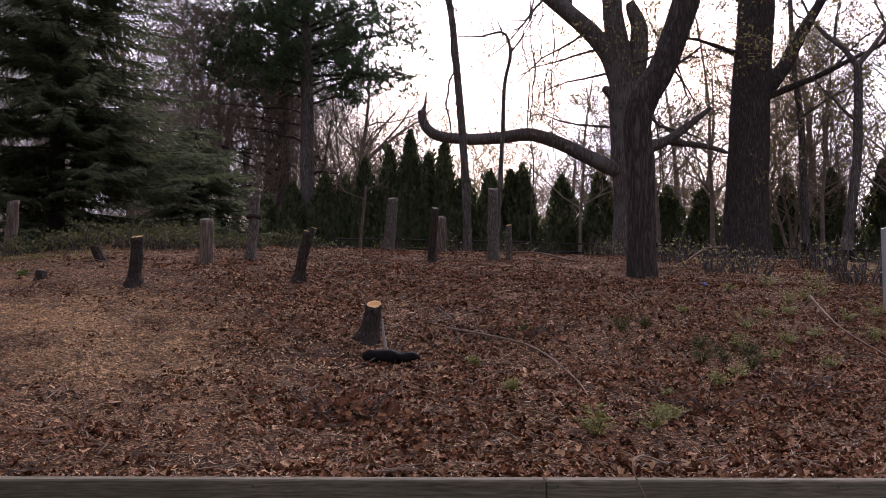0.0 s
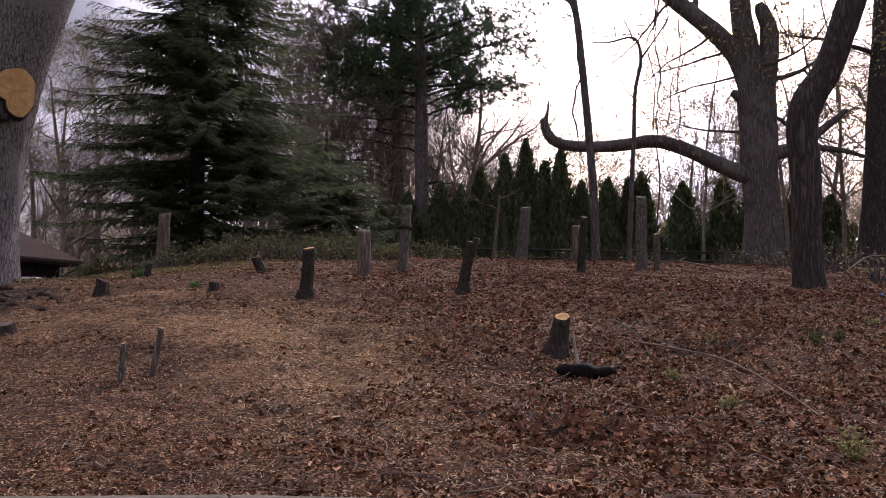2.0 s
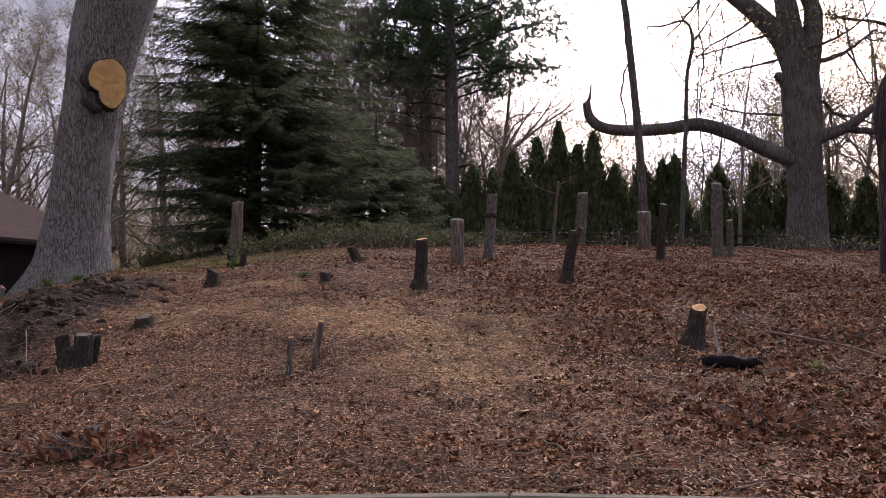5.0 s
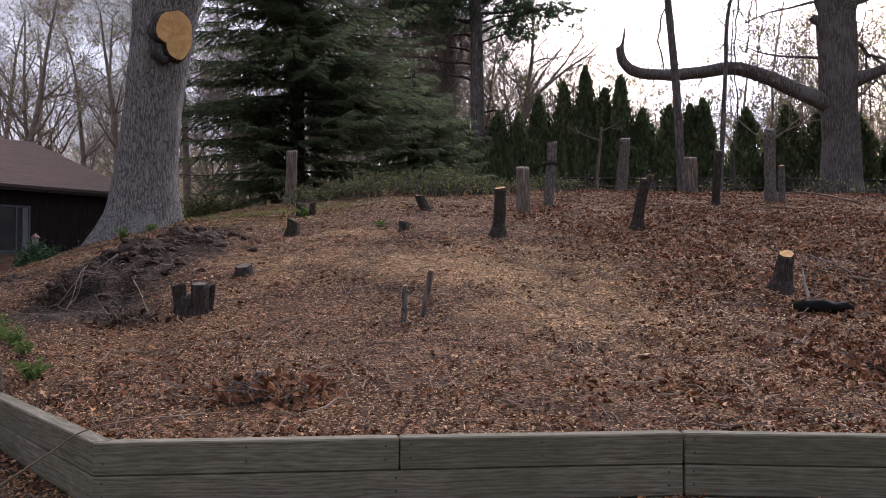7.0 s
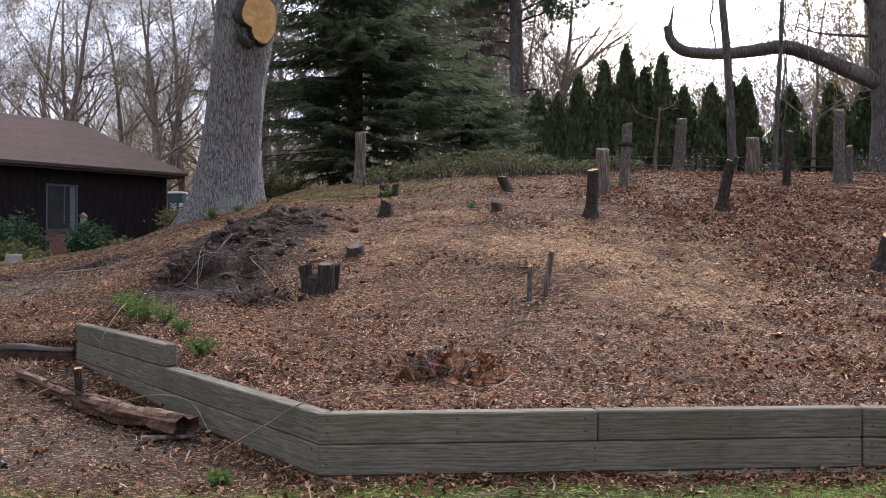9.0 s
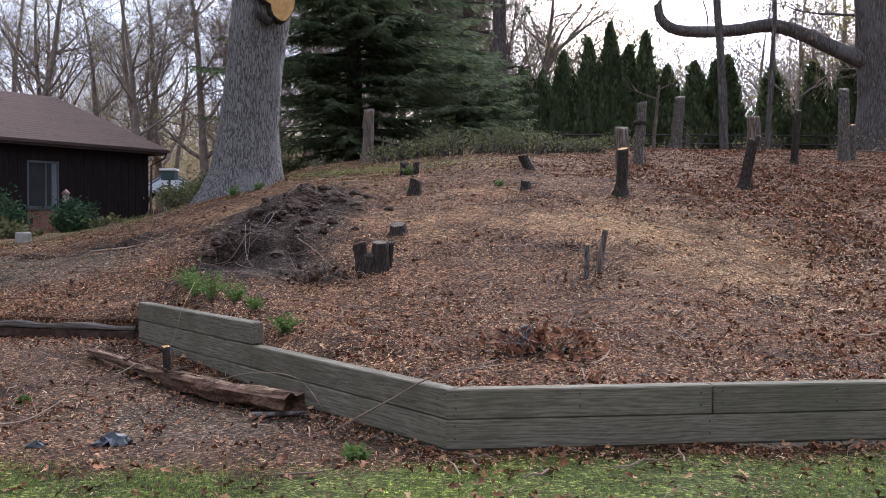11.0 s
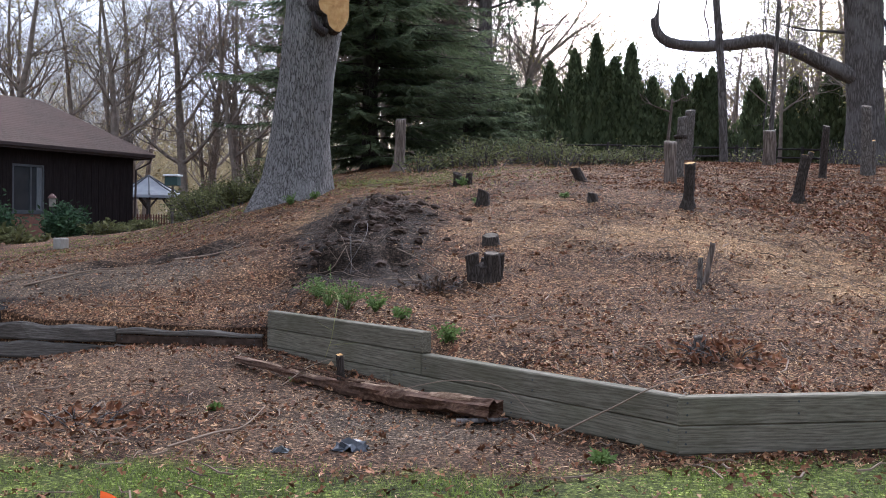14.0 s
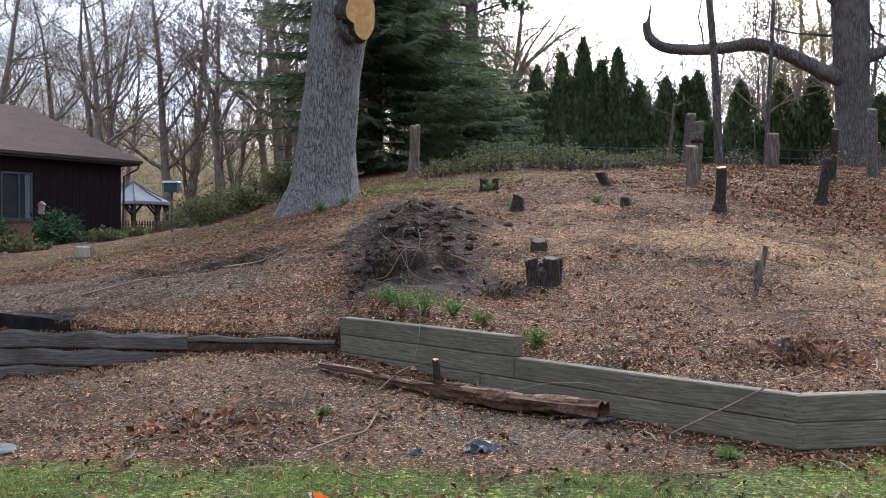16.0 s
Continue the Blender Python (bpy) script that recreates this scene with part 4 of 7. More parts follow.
def oak_tree():
    rng = random.Random(31)
    e = thing("oak_tree", (-8.12, 12.95, 1.35), "thick grey oak with furrowed bark and a sawn-off limb", "tree")
    path = local(e, [(-8.18, 12.95, 1.1), (-8.14, 12.95, 1.5), (-8.10, 12.95, 1.85), (-8.06, 12.95, 2.5), (-7.97, 12.95, 3.4), (-7.87, 12.95, 4.2), (-7.74, 12.95, 5.0), (-7.52, 12.95, 5.9), (-7.3, 12.95, 6.8)])
    s = bark_tube(path, [0.80, 0.62, 0.51, 0.43, 0.395, 0.42, 0.475, 0.54, 0.62], 96, rng, 0.05, 16)
    for i, v in enumerate(s.v):
        if v.z < 0.65:
            th = math.atan2(v.y, v.x)
            k = 1 + 0.16 * max(0, math.sin(5 * th + 0.6)) * (1 - max(v.z, -0.2) / 0.65)
            s.v[i] = Vector((v.x * k, v.y * k, v.z))
    s.make("trunk", "oak_bark", e, smooth=True)
    limbs = Soup()
    tips = []
    for d, l, r in (((0.5, 0.3, 1), 6.5, 0.36), ((-0.55, -0.2, 1), 6, 0.3), ((0.05, 0.6, 0.9), 5.5, 0.28), ((-0.2, 0.1, 1.2), 7, 0.34)):
        grow(limbs, path[-1] + Vector((0, 0, -0.2)), d, l, r, 3, rng, tips, 0, 0.75, (3, 5), 9)
    limbs.make("crown", "bark_mid", e, smooth=True)
    # the sawn limb: a short collar and its pale face
    n = Vector((0.70, -0.71, -0.06)).normalized()
    c = Vector((-7.60, 12.68, 4.29)) - e.location
    a = n.cross(Vector((0, 0, 1))).normalized()
    b = a.cross(n)
    S = 26
    col, face, ringv = Soup(), Soup(), []
    prof = [(-0.25, 1.25), (-0.05, 1.12), (0.08, 1.05), (0.135, 1.02), (0.15, 0.97)]
    for o, k in prof:
        for i in range(S):
            th = 2 * math.pi * i / S
            w = 1 + 0.06 * math.sin(3 * th + 1) + 0.05 * math.sin(2 * th) + 0.025 * math.sin(7 * th + 2)
            notch = 0.28 * math.exp(-((th - 5.55) / 0.30) ** 2)
            rx, ry = 0.265 * k * w * (1 - notch), 0.34 * k * w * (1 - notch)
            col.v.append(c + n * o + a * (math.cos(th) * rx) + b * (math.sin(th) * ry))
    for j in range(len(prof) - 1):
        for i in range(S):
            i2 = (i + 1) % S
            col.f.append((j * S + i, j * S + i2, (j + 1) * S + i2, (j + 1) * S + i))
    collar = col.make("limb_collar", "bark_dark", e, "dark ring of bark round the cut", smooth=True)
    rim = col.v[-S:]
    face.v = [v + n * 0.004 for v in rim] + [c + n * (0.162 + rng.uniform(-0.008, 0.008)) + (v - n * 0.15 - c) * 0.6 for v in rim] + [c + n * 0.158]
    for i in range(S):
        i2 = (i + 1) % S
        face.f += [(i, i2, S + i2, S + i), (S + i, S + i2, 2 * S)]
    face.make("cut_face", "cut", e, "fresh orange-yellow sawn wood")
    hole = Soup()
    hole.tube([c + a * 0.05 + b * -0.34 + n * 0.02, c + a * 0.14 + b * -0.38 + n * 0.10, c + a * 0.27 + b * -0.32 + n * 0.10, c + a * 0.30 + b * -0.12 + n * 0.04], [0.05, 0.07, 0.065, 0.04], 10)
    hole.make("bark_lip", "bark_dark", e, smooth=True)
    return e


oak_tree()


def maple_tree():
    rng = random.Random(32)
    e = thing("maple_tree", (6.28, 31.6, 3.45), "large grey maple with forked stems and a long bare limb", "tree")
    s = bark_tube(local(e, [(6.32, 31.6, 3.1), (6.28, 31.6, 3.7), (6.27, 31.6, 5.15), (6.2, 31.6, 6.4), (6.18, 31.6, 7.8), (6.12, 31.6, 9.1)]), [0.85, 0.66, 0.56, 0.56, 0.58, 0.60], 40, rng, 0.05, 8)
    s.make("trunk", "bark_mid", e, smooth=True)
    s = bark_tube(local(e, [(6.05, 31.5, 6.2), (4.81, 31.4, 6.74), (3.99, 31.4, 7.14), (2.98, 31.4, 7.45), (1.96, 31.4, 7.34), (0.93, 31.4, 7.29), (-0.03, 31.4, 7.4), (-0.47, 31.4, 7.75), (-0.57, 31.4, 8.22)]), [0.30, 0.24, 0.215, 0.21, 0.19, 0.18, 0.17, 0.16, 0.13], 16, rng, 0.08, 6)
    tip = bark_tube(local(e, [(-0.56, 31.4, 8.15), (-0.47, 31.4, 8.4), (-0.42, 31.4, 8.85)]), [0.09, 0.05, 0.02], 8, rng, 0.05, 3)
    o = len(s.v)
    s.v += tip.v
    s.f += [tuple(o + i for i in f) for f in tip.f]
    s.make("low_limb", "bark_mid", e, smooth=True)
    tips = []
    for pts, r in ((((6.12, 31.6, 8.8), (5.63, 31.6, 10.09), (5.07, 31.6, 10.84), (4.24, 31.6, 11.6), (3.23, 31.6, 12.48), (2.2, 31.6, 13.5)), (0.42, 0.34, 0.31, 0.28, 0.25, 0.2)),
                   (((6.15, 31.6, 8.9), (5.9, 31.6, 10.4), (5.72, 31.6, 11.5), (5.65, 31.6, 12.6), (5.5, 31.6, 14.5)), (0.46, 0.38, 0.34, 0.32, 0.22)),
                   (((6.3, 31.6, 8.9), (6.54, 31.6, 10.24), (6.57, 31.6, 11.1), (6.36, 31.6, 11.7), (6.27, 31.6, 11.95)), (0.42, 0.32, 0.28, 0.22, 0.12)),
                   (((6.05, 31.6, 8.8), (5.6, 31.5, 8.88), (5.36, 31.5, 9.05)), (0.24, 0.17, 0.10)),
                   (((6.4, 31.5, 6.9), (7.44, 31.4, 7.3), (8.09, 31.4, 7.77), (8.84, 31.4, 8.38)), (0.24, 0.16, 0.13, 0.07)),
                   (((6.5, 31.7, 7.1), (7.3, 31.7, 7.3), (7.81, 31.7, 7.26), (8.72, 31.7, 7.16), (9.46, 31.7, 6.94)), (0.16, 0.12, 0.11, 0.09, 0.05))):
        bark_tube(local(e, pts), r, 14, rng, 0.06, 5).make("stem", "bark_mid", e, smooth=True)
    tw = Soup()
    for q, d, l, r in (((2.2, 31.6, 13.5), (-1, 0, 1), 4, 0.16), ((5.5, 31.6, 14.5), (0.2, 0, 1), 4.5, 0.2), ((4.24, 31.6, 11.6), (0.1, 0.3, 1), 3.5, 0.12), ((5.7, 31.6, 12.5), (0.9, 0.2, 0.7), 4.5, 0.16),
                       ((6.3, 31.7, 7.8), (-0.9, 0.5, 0.15), 3.2, 0.06), ((6.4, 31.7, 9.5), (1, 0.9, 0.3), 5, 0.10), ((6.5, 31.9, 8.4), (1, 1.0, 0.0), 4.2, 0.08), ((5.9, 31.6, 10.5), (-0.9, 0.5, -0.1), 3.4, 0.06), ((6.2, 31.2, 9.8), (0.6, -0.7, 0.1), 3, 0.06), ((3.6, 31.5, 12.2), (-0.6, 0.2, -0.8), 3.0, 0.05), ((4.9, 31.5, 11.0), (-0.7, 0.3, -0.6), 3.0, 0.05), ((5.8, 31.5, 9.6), (-0.9, 0.3, -0.25), 2.8, 0.05), ((2.6, 31.4, 13.0), (-0.9, 0, -0.5), 2.6, 0.04)):
        grow(tw, Vector(q) - e.location, d, l, r, 3, rng, tips, 0.02, 0.8, (3, 5), 6)
    tw.make("twig_crown", "bark_mid", e)
    tips = [p for p in tips if not (p.x + 6.28 > 8.2 and p.y + 31.6 < 34.8)]
    leaves_at("bud_mass", tips, 4, 0.075, 0.2, "bud", e, rng)
    return e


maple_tree()


def dark_tree():
    rng = random.Random(33)
    e = thing("dark_tree", (3.26, 14.19, 1.75), "dark-barked tree with a bent trunk at the bank", "tree")
    s = bark_tube(local(e, [(3.26, 14.19, 1.55), (3.26, 14.19, 1.85), (3.25, 14.19, 2.5), (3.25, 14.19, 3.33), (3.21, 14.19, 3.95), (3.31, 14.19, 4.38), (3.57, 14.19, 4.8), (3.78, 14.19, 5.35), (3.95, 14.19, 5.86), (4.2, 14.19, 6.6)]), [0.30, 0.225, 0.20, 0.20, 0.205, 0.22, 0.2, 0.19, 0.20, 0.17], 30, rng, 0.07, 7)
    s.make("trunk", "bark_dark", e, smooth=True)
    tw, tips = Soup(), []
    for q, d, l, r in (((4.15, 14.19, 6.5), (0.5, 0.1, 1), 4.5, 0.15), ((4.1, 14.19, 6.3), (-0.5, -0.1, 1), 3.5, 0.1), ((3.95, 14.2, 5.9), (0.8, 0.2, 0.4), 2.6, 0.07)):
        grow(tw, Vector(q) - e.location, d, l, r, 3, rng, tips, 0.0, 0.7, (3, 4), 7)
    tw.make("crown", "bark_dark", e)
    return e


dark_tree()


def plain_tree(name, pts, radii, bark, label, limbs, seed, buds=None, budsize=0.1, sides=16, ridges=0.05, depth=3, kids=(3, 5), per=1):
    rng = random.Random(seed)
    e = thing(name, pts[0], label, "tree")
    e.location.z += 0.2
    bark_tube(local(e, pts), radii, sides, rng, ridges, 6).make("trunk", bark, e, smooth=True)
    tw, tips = Soup(), []
    for q, d, l, r in limbs:
        grow(tw, Vector(q) - e.location, d, l, r, depth, rng, tips, 0.0, 0.75, kids, 6)
    tw.make("crown", bark, e)
    if buds:
        tips = [p for p in tips if all((p - Vector(q) + e.location).length > 0.4 + 4 * r for q, r in zip(pts, radii)) and abs(p.x) > 1.6 * radii[1] + 0.3]
        leaves_at("bud_mass", tips, per, budsize, 0.2, buds, e, rng)
    return e


plain_tree("oak_tree", [(10.38, 33, 3.2), (10.38, 33, 3.7), (10.38, 33, 5.0), (10.5, 33, 6.9), (10.6, 33, 8.8), (10.75, 33, 10.7), (10.9, 33, 12.7), (11, 33, 15.6)], [1.15, 0.9, 0.74, 0.68, 0.64, 0.62, 0.6, 0.5], "bark_dark", "massive dark straight-trunked oak by the hedge",
           [((11.1, 33, 9.3), (1, 0, 0.8), 6, 0.3), ((10.9, 33, 12.2), (-0.8, 0.3, 0.8), 6, 0.26), ((11, 33, 15.2), (0.3, 0, 1), 6, 0.4), ((10.9, 33, 9.0), (1, -0.3, 0.1), 5, 0.13), ((10.9, 33, 10.5), (-0.9, -0.4, 0.2), 4, 0.1)], 34, "bud", 0.12, 36, 0.06, per=3)
plain_tree("thin_tree", [(0.92, 27.3, 2.9), (0.91, 27.3, 3.3), (0.84, 27.3, 5.1), (0.73, 27.3, 6.7), (0.56, 27.3, 8.5), (0.45, 27.3, 9.66), (0.33, 27.3, 10.5), (0.16, 27.3, 11.5)], [0.16, 0.125, 0.115, 0.11, 0.105, 0.10, 0.09, 0.07], "bark_mid", "tall thin leaning tree with a forked top",
           [((0.47, 27.3, 9.45), (0.05, 0, 1), 2.5, 0.07), ((0.2, 27.3, 11.4), (-0.2, 0, 1), 2.5, 0.06)], 35, None, 0.1, 12, 0.06, 2)
plain_tree("thin_tree", [(12.5, 30, 3.6), (12.58, 30, 4.1), (12.9, 30, 6.1), (13.02, 30, 8.0), (13.05, 30, 9.5)], [0.22, 0.17, 0.15, 0.14, 0.13], "bark_mid", "slim forked tree with spring buds",
           [((13.05, 30, 9.4), (-0.6, 0, 0.9), 3.5, 0.10), ((13.05, 30, 9.4), (0.7, 0, 0.8), 3.5, 0.10), ((13, 30, 7.6), (-0.8, -0.2, 0.5), 2.6, 0.05)], 36, "bud", 0.11, 10, per=4)
plain_tree("thin_tree", [(13.46, 36, 4.4), (13.4, 36, 8.65), (13.18, 36, 11.0), (13.1, 36, 13.6)], [0.16, 0.13, 0.12, 0.09], "bark_mid", "slim straight tree with spring buds",
           [((13.2, 36, 10.5), (-0.8, 0, 0.6), 3.2, 0.06), ((13.2, 36, 9.0), (0.8, 0, 0.5), 3, 0.06), ((13.1, 36, 13.4), (0, 0, 1), 3, 0.08)], 37, "bud", 0.11, 8, per=4)


def spruce_tree(at, height, radius, seed, label):
    rng = random.Random(seed)
    z0 = gz(*at) - 0.1
    e = thing("spruce_tree", (*at, z0), label, "conifer")
    s = Soup()
    s.tube([(0, 0, height * t) for t in (0, 0.05, 0.3, 0.6, 0.85, 1)], [0.24, 0.19, 0.16, 0.11, 0.05, 0.012], 12)
    s.make("trunk", "bark_dark", e, smooth=True)
    wood, need = Soup(), Soup()
    z = 0.35
    while z < height - 0.25:
        t = z / height
        reach = radius * (1 - t) ** 0.8 * (0.55 + 0.45 * min(1, t * 6)) * 1.05
        for k in range(rng.randint(7, 9)):
            az = rng.uniform(0, 2 * math.pi)
            L = reach * rng.uniform(0.65, 1.12) + 0.15
            d = Vector((math.cos(az), math.sin(az), 0))
            pts = []
            for i in range(6):
                u = i / 5
                pts.append(d * (L * u) + Vector((0, 0, z + L * (0.10 * u - 0.34 * u * u + 0.20 * u ** 4) + rng.uniform(-0.02, 0.02))))
            wood.tube(pts, [0.026 * (1 - 0.8 * i / 5) * (1 - 0.6 * t) for i in range(6)], 4, cap=False)
            side = Vector((-d.y, d.x, 0))
            m = max(6, int(L * 12))
            for j in range(m):
                u = 0.12 + 0.88 * (j + rng.random()) / m
                i = min(4, int(u * 5))
                q = pts[i].lerp(pts[i + 1], u * 5 - i)
                sp = (0.20 + 0.34 * L / radius) * (1.15 - u * 0.75) * rng.uniform(0.7, 1.3)
                for sg in (-1, 1):
                    tip = q + (side * sg * 0.8 + d * 0.7).normalized() * sp + Vector((0, 0, -sp * rng.uniform(0.1, 0.55)))
                    ax = tip - q
                    w = Vector((0, 0, 1)).cross(ax).normalized() * sp * 0.055
                    w = Matrix.Rotation(rng.uniform(-0.8, 0.8), 3, ax.normalized()) @ w
                    mid = q.lerp(tip, 0.45) + Vector((0, 0, rng.uniform(-0.03, 0.02)))
                    need.quad(q - w * 0.5, mid - w * 1.3, tip, mid + w * 1.3)
                    for _ in range(9):
                        v = rng.uniform(0.1, 1.0)
                        b = q.lerp(tip, v)
                        o = (ax.normalized() * 0.6 + w.normalized() * rng.choice((-1, 1)) * 0.8 + Vector((0, 0, rng.uniform(-0.5, 0.1)))).normalized() * sp * rng.uniform(0.2, 0.42)
                        ww = o.cross(Vector((0, 0, 1))).normalized() * sp * 0.034
                        need.tri(b - ww, b + o, b + ww)
        z += rng.uniform(0.14, 0.25)
    wood.make("crown", "bark_dark", e)
    tagged(need.make("needle_mass", "spruce", e), kind="stuff")
    return e


spruce_tree((-8.45, 21.8), 12.4, 4.0, 41, "broad dark green spruce with drooping boughs to the ground")
# Small spruce shape added in place of a pine's low boughs.
spruce_tree((-6.3, 25.5), 3.7, 2.6, 42, "low loose dark green pine boughs beside a tall spruce, built as a small spruce")


def pine_tree(pts, radii, boughs, seed, label):
    rng = random.Random(seed)
    e = thing("pine_tree", pts[0], label, "conifer")
    bark_tube(local(e, pts), radii, 16, rng, 0.05, 6).make("trunk", "bark_mid", e, smooth=True)
    wood, need = Soup(), Soup()
    lo, hi = pts[0][2], pts[-1][2]

    def trunk_at(z):
        for a, b in zip(pts, pts[1:]):
            if z <= b[2]:
                break
        t = (z - a[2]) / (b[2] - a[2])
        return Vector(a).lerp(Vector(b), t) - e.location
    for z, az, L in boughs:
        bare, L = L < 0, abs(L)
        d = Vector((math.cos(az), math.sin(az), 0))
        p0 = trunk_at(z)
        rise = rng.uniform(0.12, 0.42)
        bp = [p0 + d * (L * u) + Vector((0, 0, L * (rise * u - 0.16 * u * u) + rng.uniform(-0.12, 0.12))) for u in (0, 0.25, 0.5, 0.75, 1)]
        wood.tube(bp, [0.07, 0.055, 0.045, 0.03, 0.015], 5, cap=False)
        for _ in range(int(5 + L * 3) if bare else int(6 + L * 5)):
            u = rng.uniform(0.25 if bare else 0.38, 1.0)
            i = min(3, int(u * 4))
            q = bp[i].lerp(bp[i + 1], u * 4 - i)
            c = q + Vector((rng.gauss(0, 0.4), rng.gauss(0, 0.4), rng.gauss(0.05, 0.42))) * (0.5 + L * 0.2)
            wood.tube([q, q.lerp(c, 0.5) + Vector((0, 0, 0.05)), c], [0.02, 0.015, 0.009], 3, cap=False)
            for _ in range(0 if bare else 4):
                cc = c + Vector((rng.gauss(0, 0.2), rng.gauss(0, 0.2), rng.gauss(0, 0.13)))
                for _ in range(15):
                    o = Vector((rng.gauss(0, 1), rng.gauss(0, 1), rng.gauss(0.2, 0.7))).normalized() * rng.uniform(0.15, 0.38)
                    w = o.orthogonal().normalized() * 0.026
                    need.tri(cc - w, cc + o, cc + w)
    wood.make("crown", "bark_dark", e)
    tagged(need.make("needle_mass", "pine", e), kind="stuff")
    return e


_r = random.Random(50)
pine_tree([(-6.6, 47, 3.6), (-6.65, 47, 6.0), (-6.74, 47, 10.1), (-6.8, 47, 12.9), (-6.9, 47, 15.7), (-7, 47, 18.6), (-7.1, 47, 22)], [0.42, 0.36, 0.33, 0.30, 0.27, 0.2, 0.08],
          [(13.3 + 0.26 * i, _r.uniform(0, 6.28), _r.uniform(1.5, 5.0)) for i in range(34)] + [(12.6, -0.3, 3.6), (13.1, 0.2, 4.6), (13.0, 3.2, 4.2), (12.2, -0.1, 2.8), (13.6, 0.2, 5.0), (14.2, -0.4, 5.4), (15.0, 0.1, 5.8), (15.8, -0.1, 5.2), (14.6, 3.0, 5)] + [(7.2 + 0.75 * i, _r.uniform(0, 6.28), -_r.uniform(1.5, 3.5)) for i in range(8)], 51, "tall dark pine with a high spreading crown")
pine_tree([(-8.68, 52, 3.9), (-8.7, 52, 7), (-8.75, 52, 11.1), (-8.85, 52, 15.8), (-8.82, 52, 20.5), (-8.8, 52, 24)], [0.45, 0.38, 0.34, 0.30, 0.22, 0.08],
          [(14.2 + 0.28 * i, _r.uniform(0, 6.28), _r.uniform(1.8, 5.2)) for i in range(34)] + [(14.8, 3.3, 5.6), (15.6, 3.0, 6.2), (16.4, 3.5, 6), (17.2, 2.9, 6), (18, 3.2, 5), (14.6, 2.7, 4.5)] + [(8 + 0.55 * i, _r.uniform(2.4, 3.9), -_r.uniform(3, 6)) for i in range(11)], 52, "tall dark pine with a high spreading crown")

plain_tree("bare_tree", [(-5.55, 50, 3.8), (-5.5, 50, 5.2), (-5.2, 50, 7.2), (-4.7, 50, 8.8), (-3.9, 50, 10.2)], [0.26, 0.21, 0.19, 0.16, 0.12], "twig", "arching bare tree with many fine twigs beside the pines",
           [((-3.9, 50, 10.2), (1.0, 0.1, 0.75), 4.2, 0.10), ((-4.7, 50, 8.8), (0.9, -0.2, 0.35), 4.4, 0.09), ((-5.2, 50, 7.2), (1.0, 0.2, 0.4), 4.0, 0.08), ((-5.4, 50, 6.2), (0.9, 0.3, 0.7), 4.6, 0.08), ((-4.9, 50, 8.3), (0.3, 0.1, 1), 5.0, 0.10), ((-4.2, 50, 9.8), (0.5, 0, 1), 4.6, 0.09), ((-5.1, 50, 7.6), (-0.4, 0, 1), 4.6, 0.08)], 57, "bud", 0.10, 10, 0.06, 3, (3, 5))


def arborvitae(height, radius, seed):
    rng = random.Random(seed)
    e = thing("arborvitae", (0, 0, 0), "narrow pointed dark green arborvitae in a hedge row", "conifer", "arborvitae hedge")
    s = Soup()
    s.tube([(0, 0, 0), (0, 0, height * 0.5), (0, 0, height * 0.9)], [0.09, 0.06, 0.02], 7)
    s.make("trunk", "bark_mid", e)
    f = Soup()
    ph = [rng.uniform(0, 6.28) for _ in range(4)]
    core = Soup()
    core.tube([(0, 0, 0.12), (0, 0, 0.5), (0, 0, height * 0.35), (0, 0, height * 0.65), (0, 0, height * 0.9)], [radius * 0.45, radius * 0.8, radius * 0.68, radius * 0.34, radius * 0.06], 12, rng, 0.12)
    core.make("inner_foliage", "arbor", e)
    for _ in range(int(2600 * height / 3.5)):
        t = rng.random() ** 1.25 * 0.97 + 0.03
        az = rng.uniform(0, 2 * math.pi)
        rr = radius * min(1, (t * 7) ** 0.6) * (1 - t) ** 0.78 * 1.15 * (1 + 0.24 * math.sin(3 * az + ph[0] + 7 * t) + 0.14 * math.sin(11 * t + ph[1] + 2 * az))
        rr *= rng.uniform(0.62, 1.12)
        d = Vector((math.cos(az), math.sin(az), 0))
        p = d * rr + Vector((0, 0, t * height))
        up = (Vector((0, 0, 1)) + d * rng.uniform(0.05, 0.6) + Vector((rng.gauss(0, 0.2), rng.gauss(0, 0.2), 0))).normalized()
        L = rng.uniform(0.16, 0.36) * (1 - 0.30 * t)
        w = Matrix.Rotation(rng.uniform(-0.9, 0.9), 3, up) @ Vector((-d.y, d.x, 0)) * L * 0.30
        f.quad(p, p + up * L * 0.5 - w, p + up * L, p + up * L * 0.5 + w)
    for _ in range(5):   # loose leaders at the tip and shoulders
        az, t0 = rng.uniform(0, 6.28), rng.uniform(0.55, 0.9)
        b = Vector((math.cos(az), math.sin(az), 0)) * radius * (1 - t0) ** 0.6 * 0.8
        for k in range(34):
            u = rng.random()
            p = b * (1 - 0.3 * u) + Vector((rng.gauss(0, 0.07), rng.gauss(0, 0.07), height * (t0 + 0.20 * u)))
            up = Vector((rng.gauss(0, 0.45), rng.gauss(0, 0.45), 1)).normalized()
            L = rng.uniform(0.12, 0.26)
            w = up.orthogonal().normalized() * L * 0.25
            f.quad(p, p + up * L * 0.5 - w, p + up * L, p + up * L * 0.5 + w)
    tagged(f.make("foliage", "arbor", e), kind="stuff")
    return e


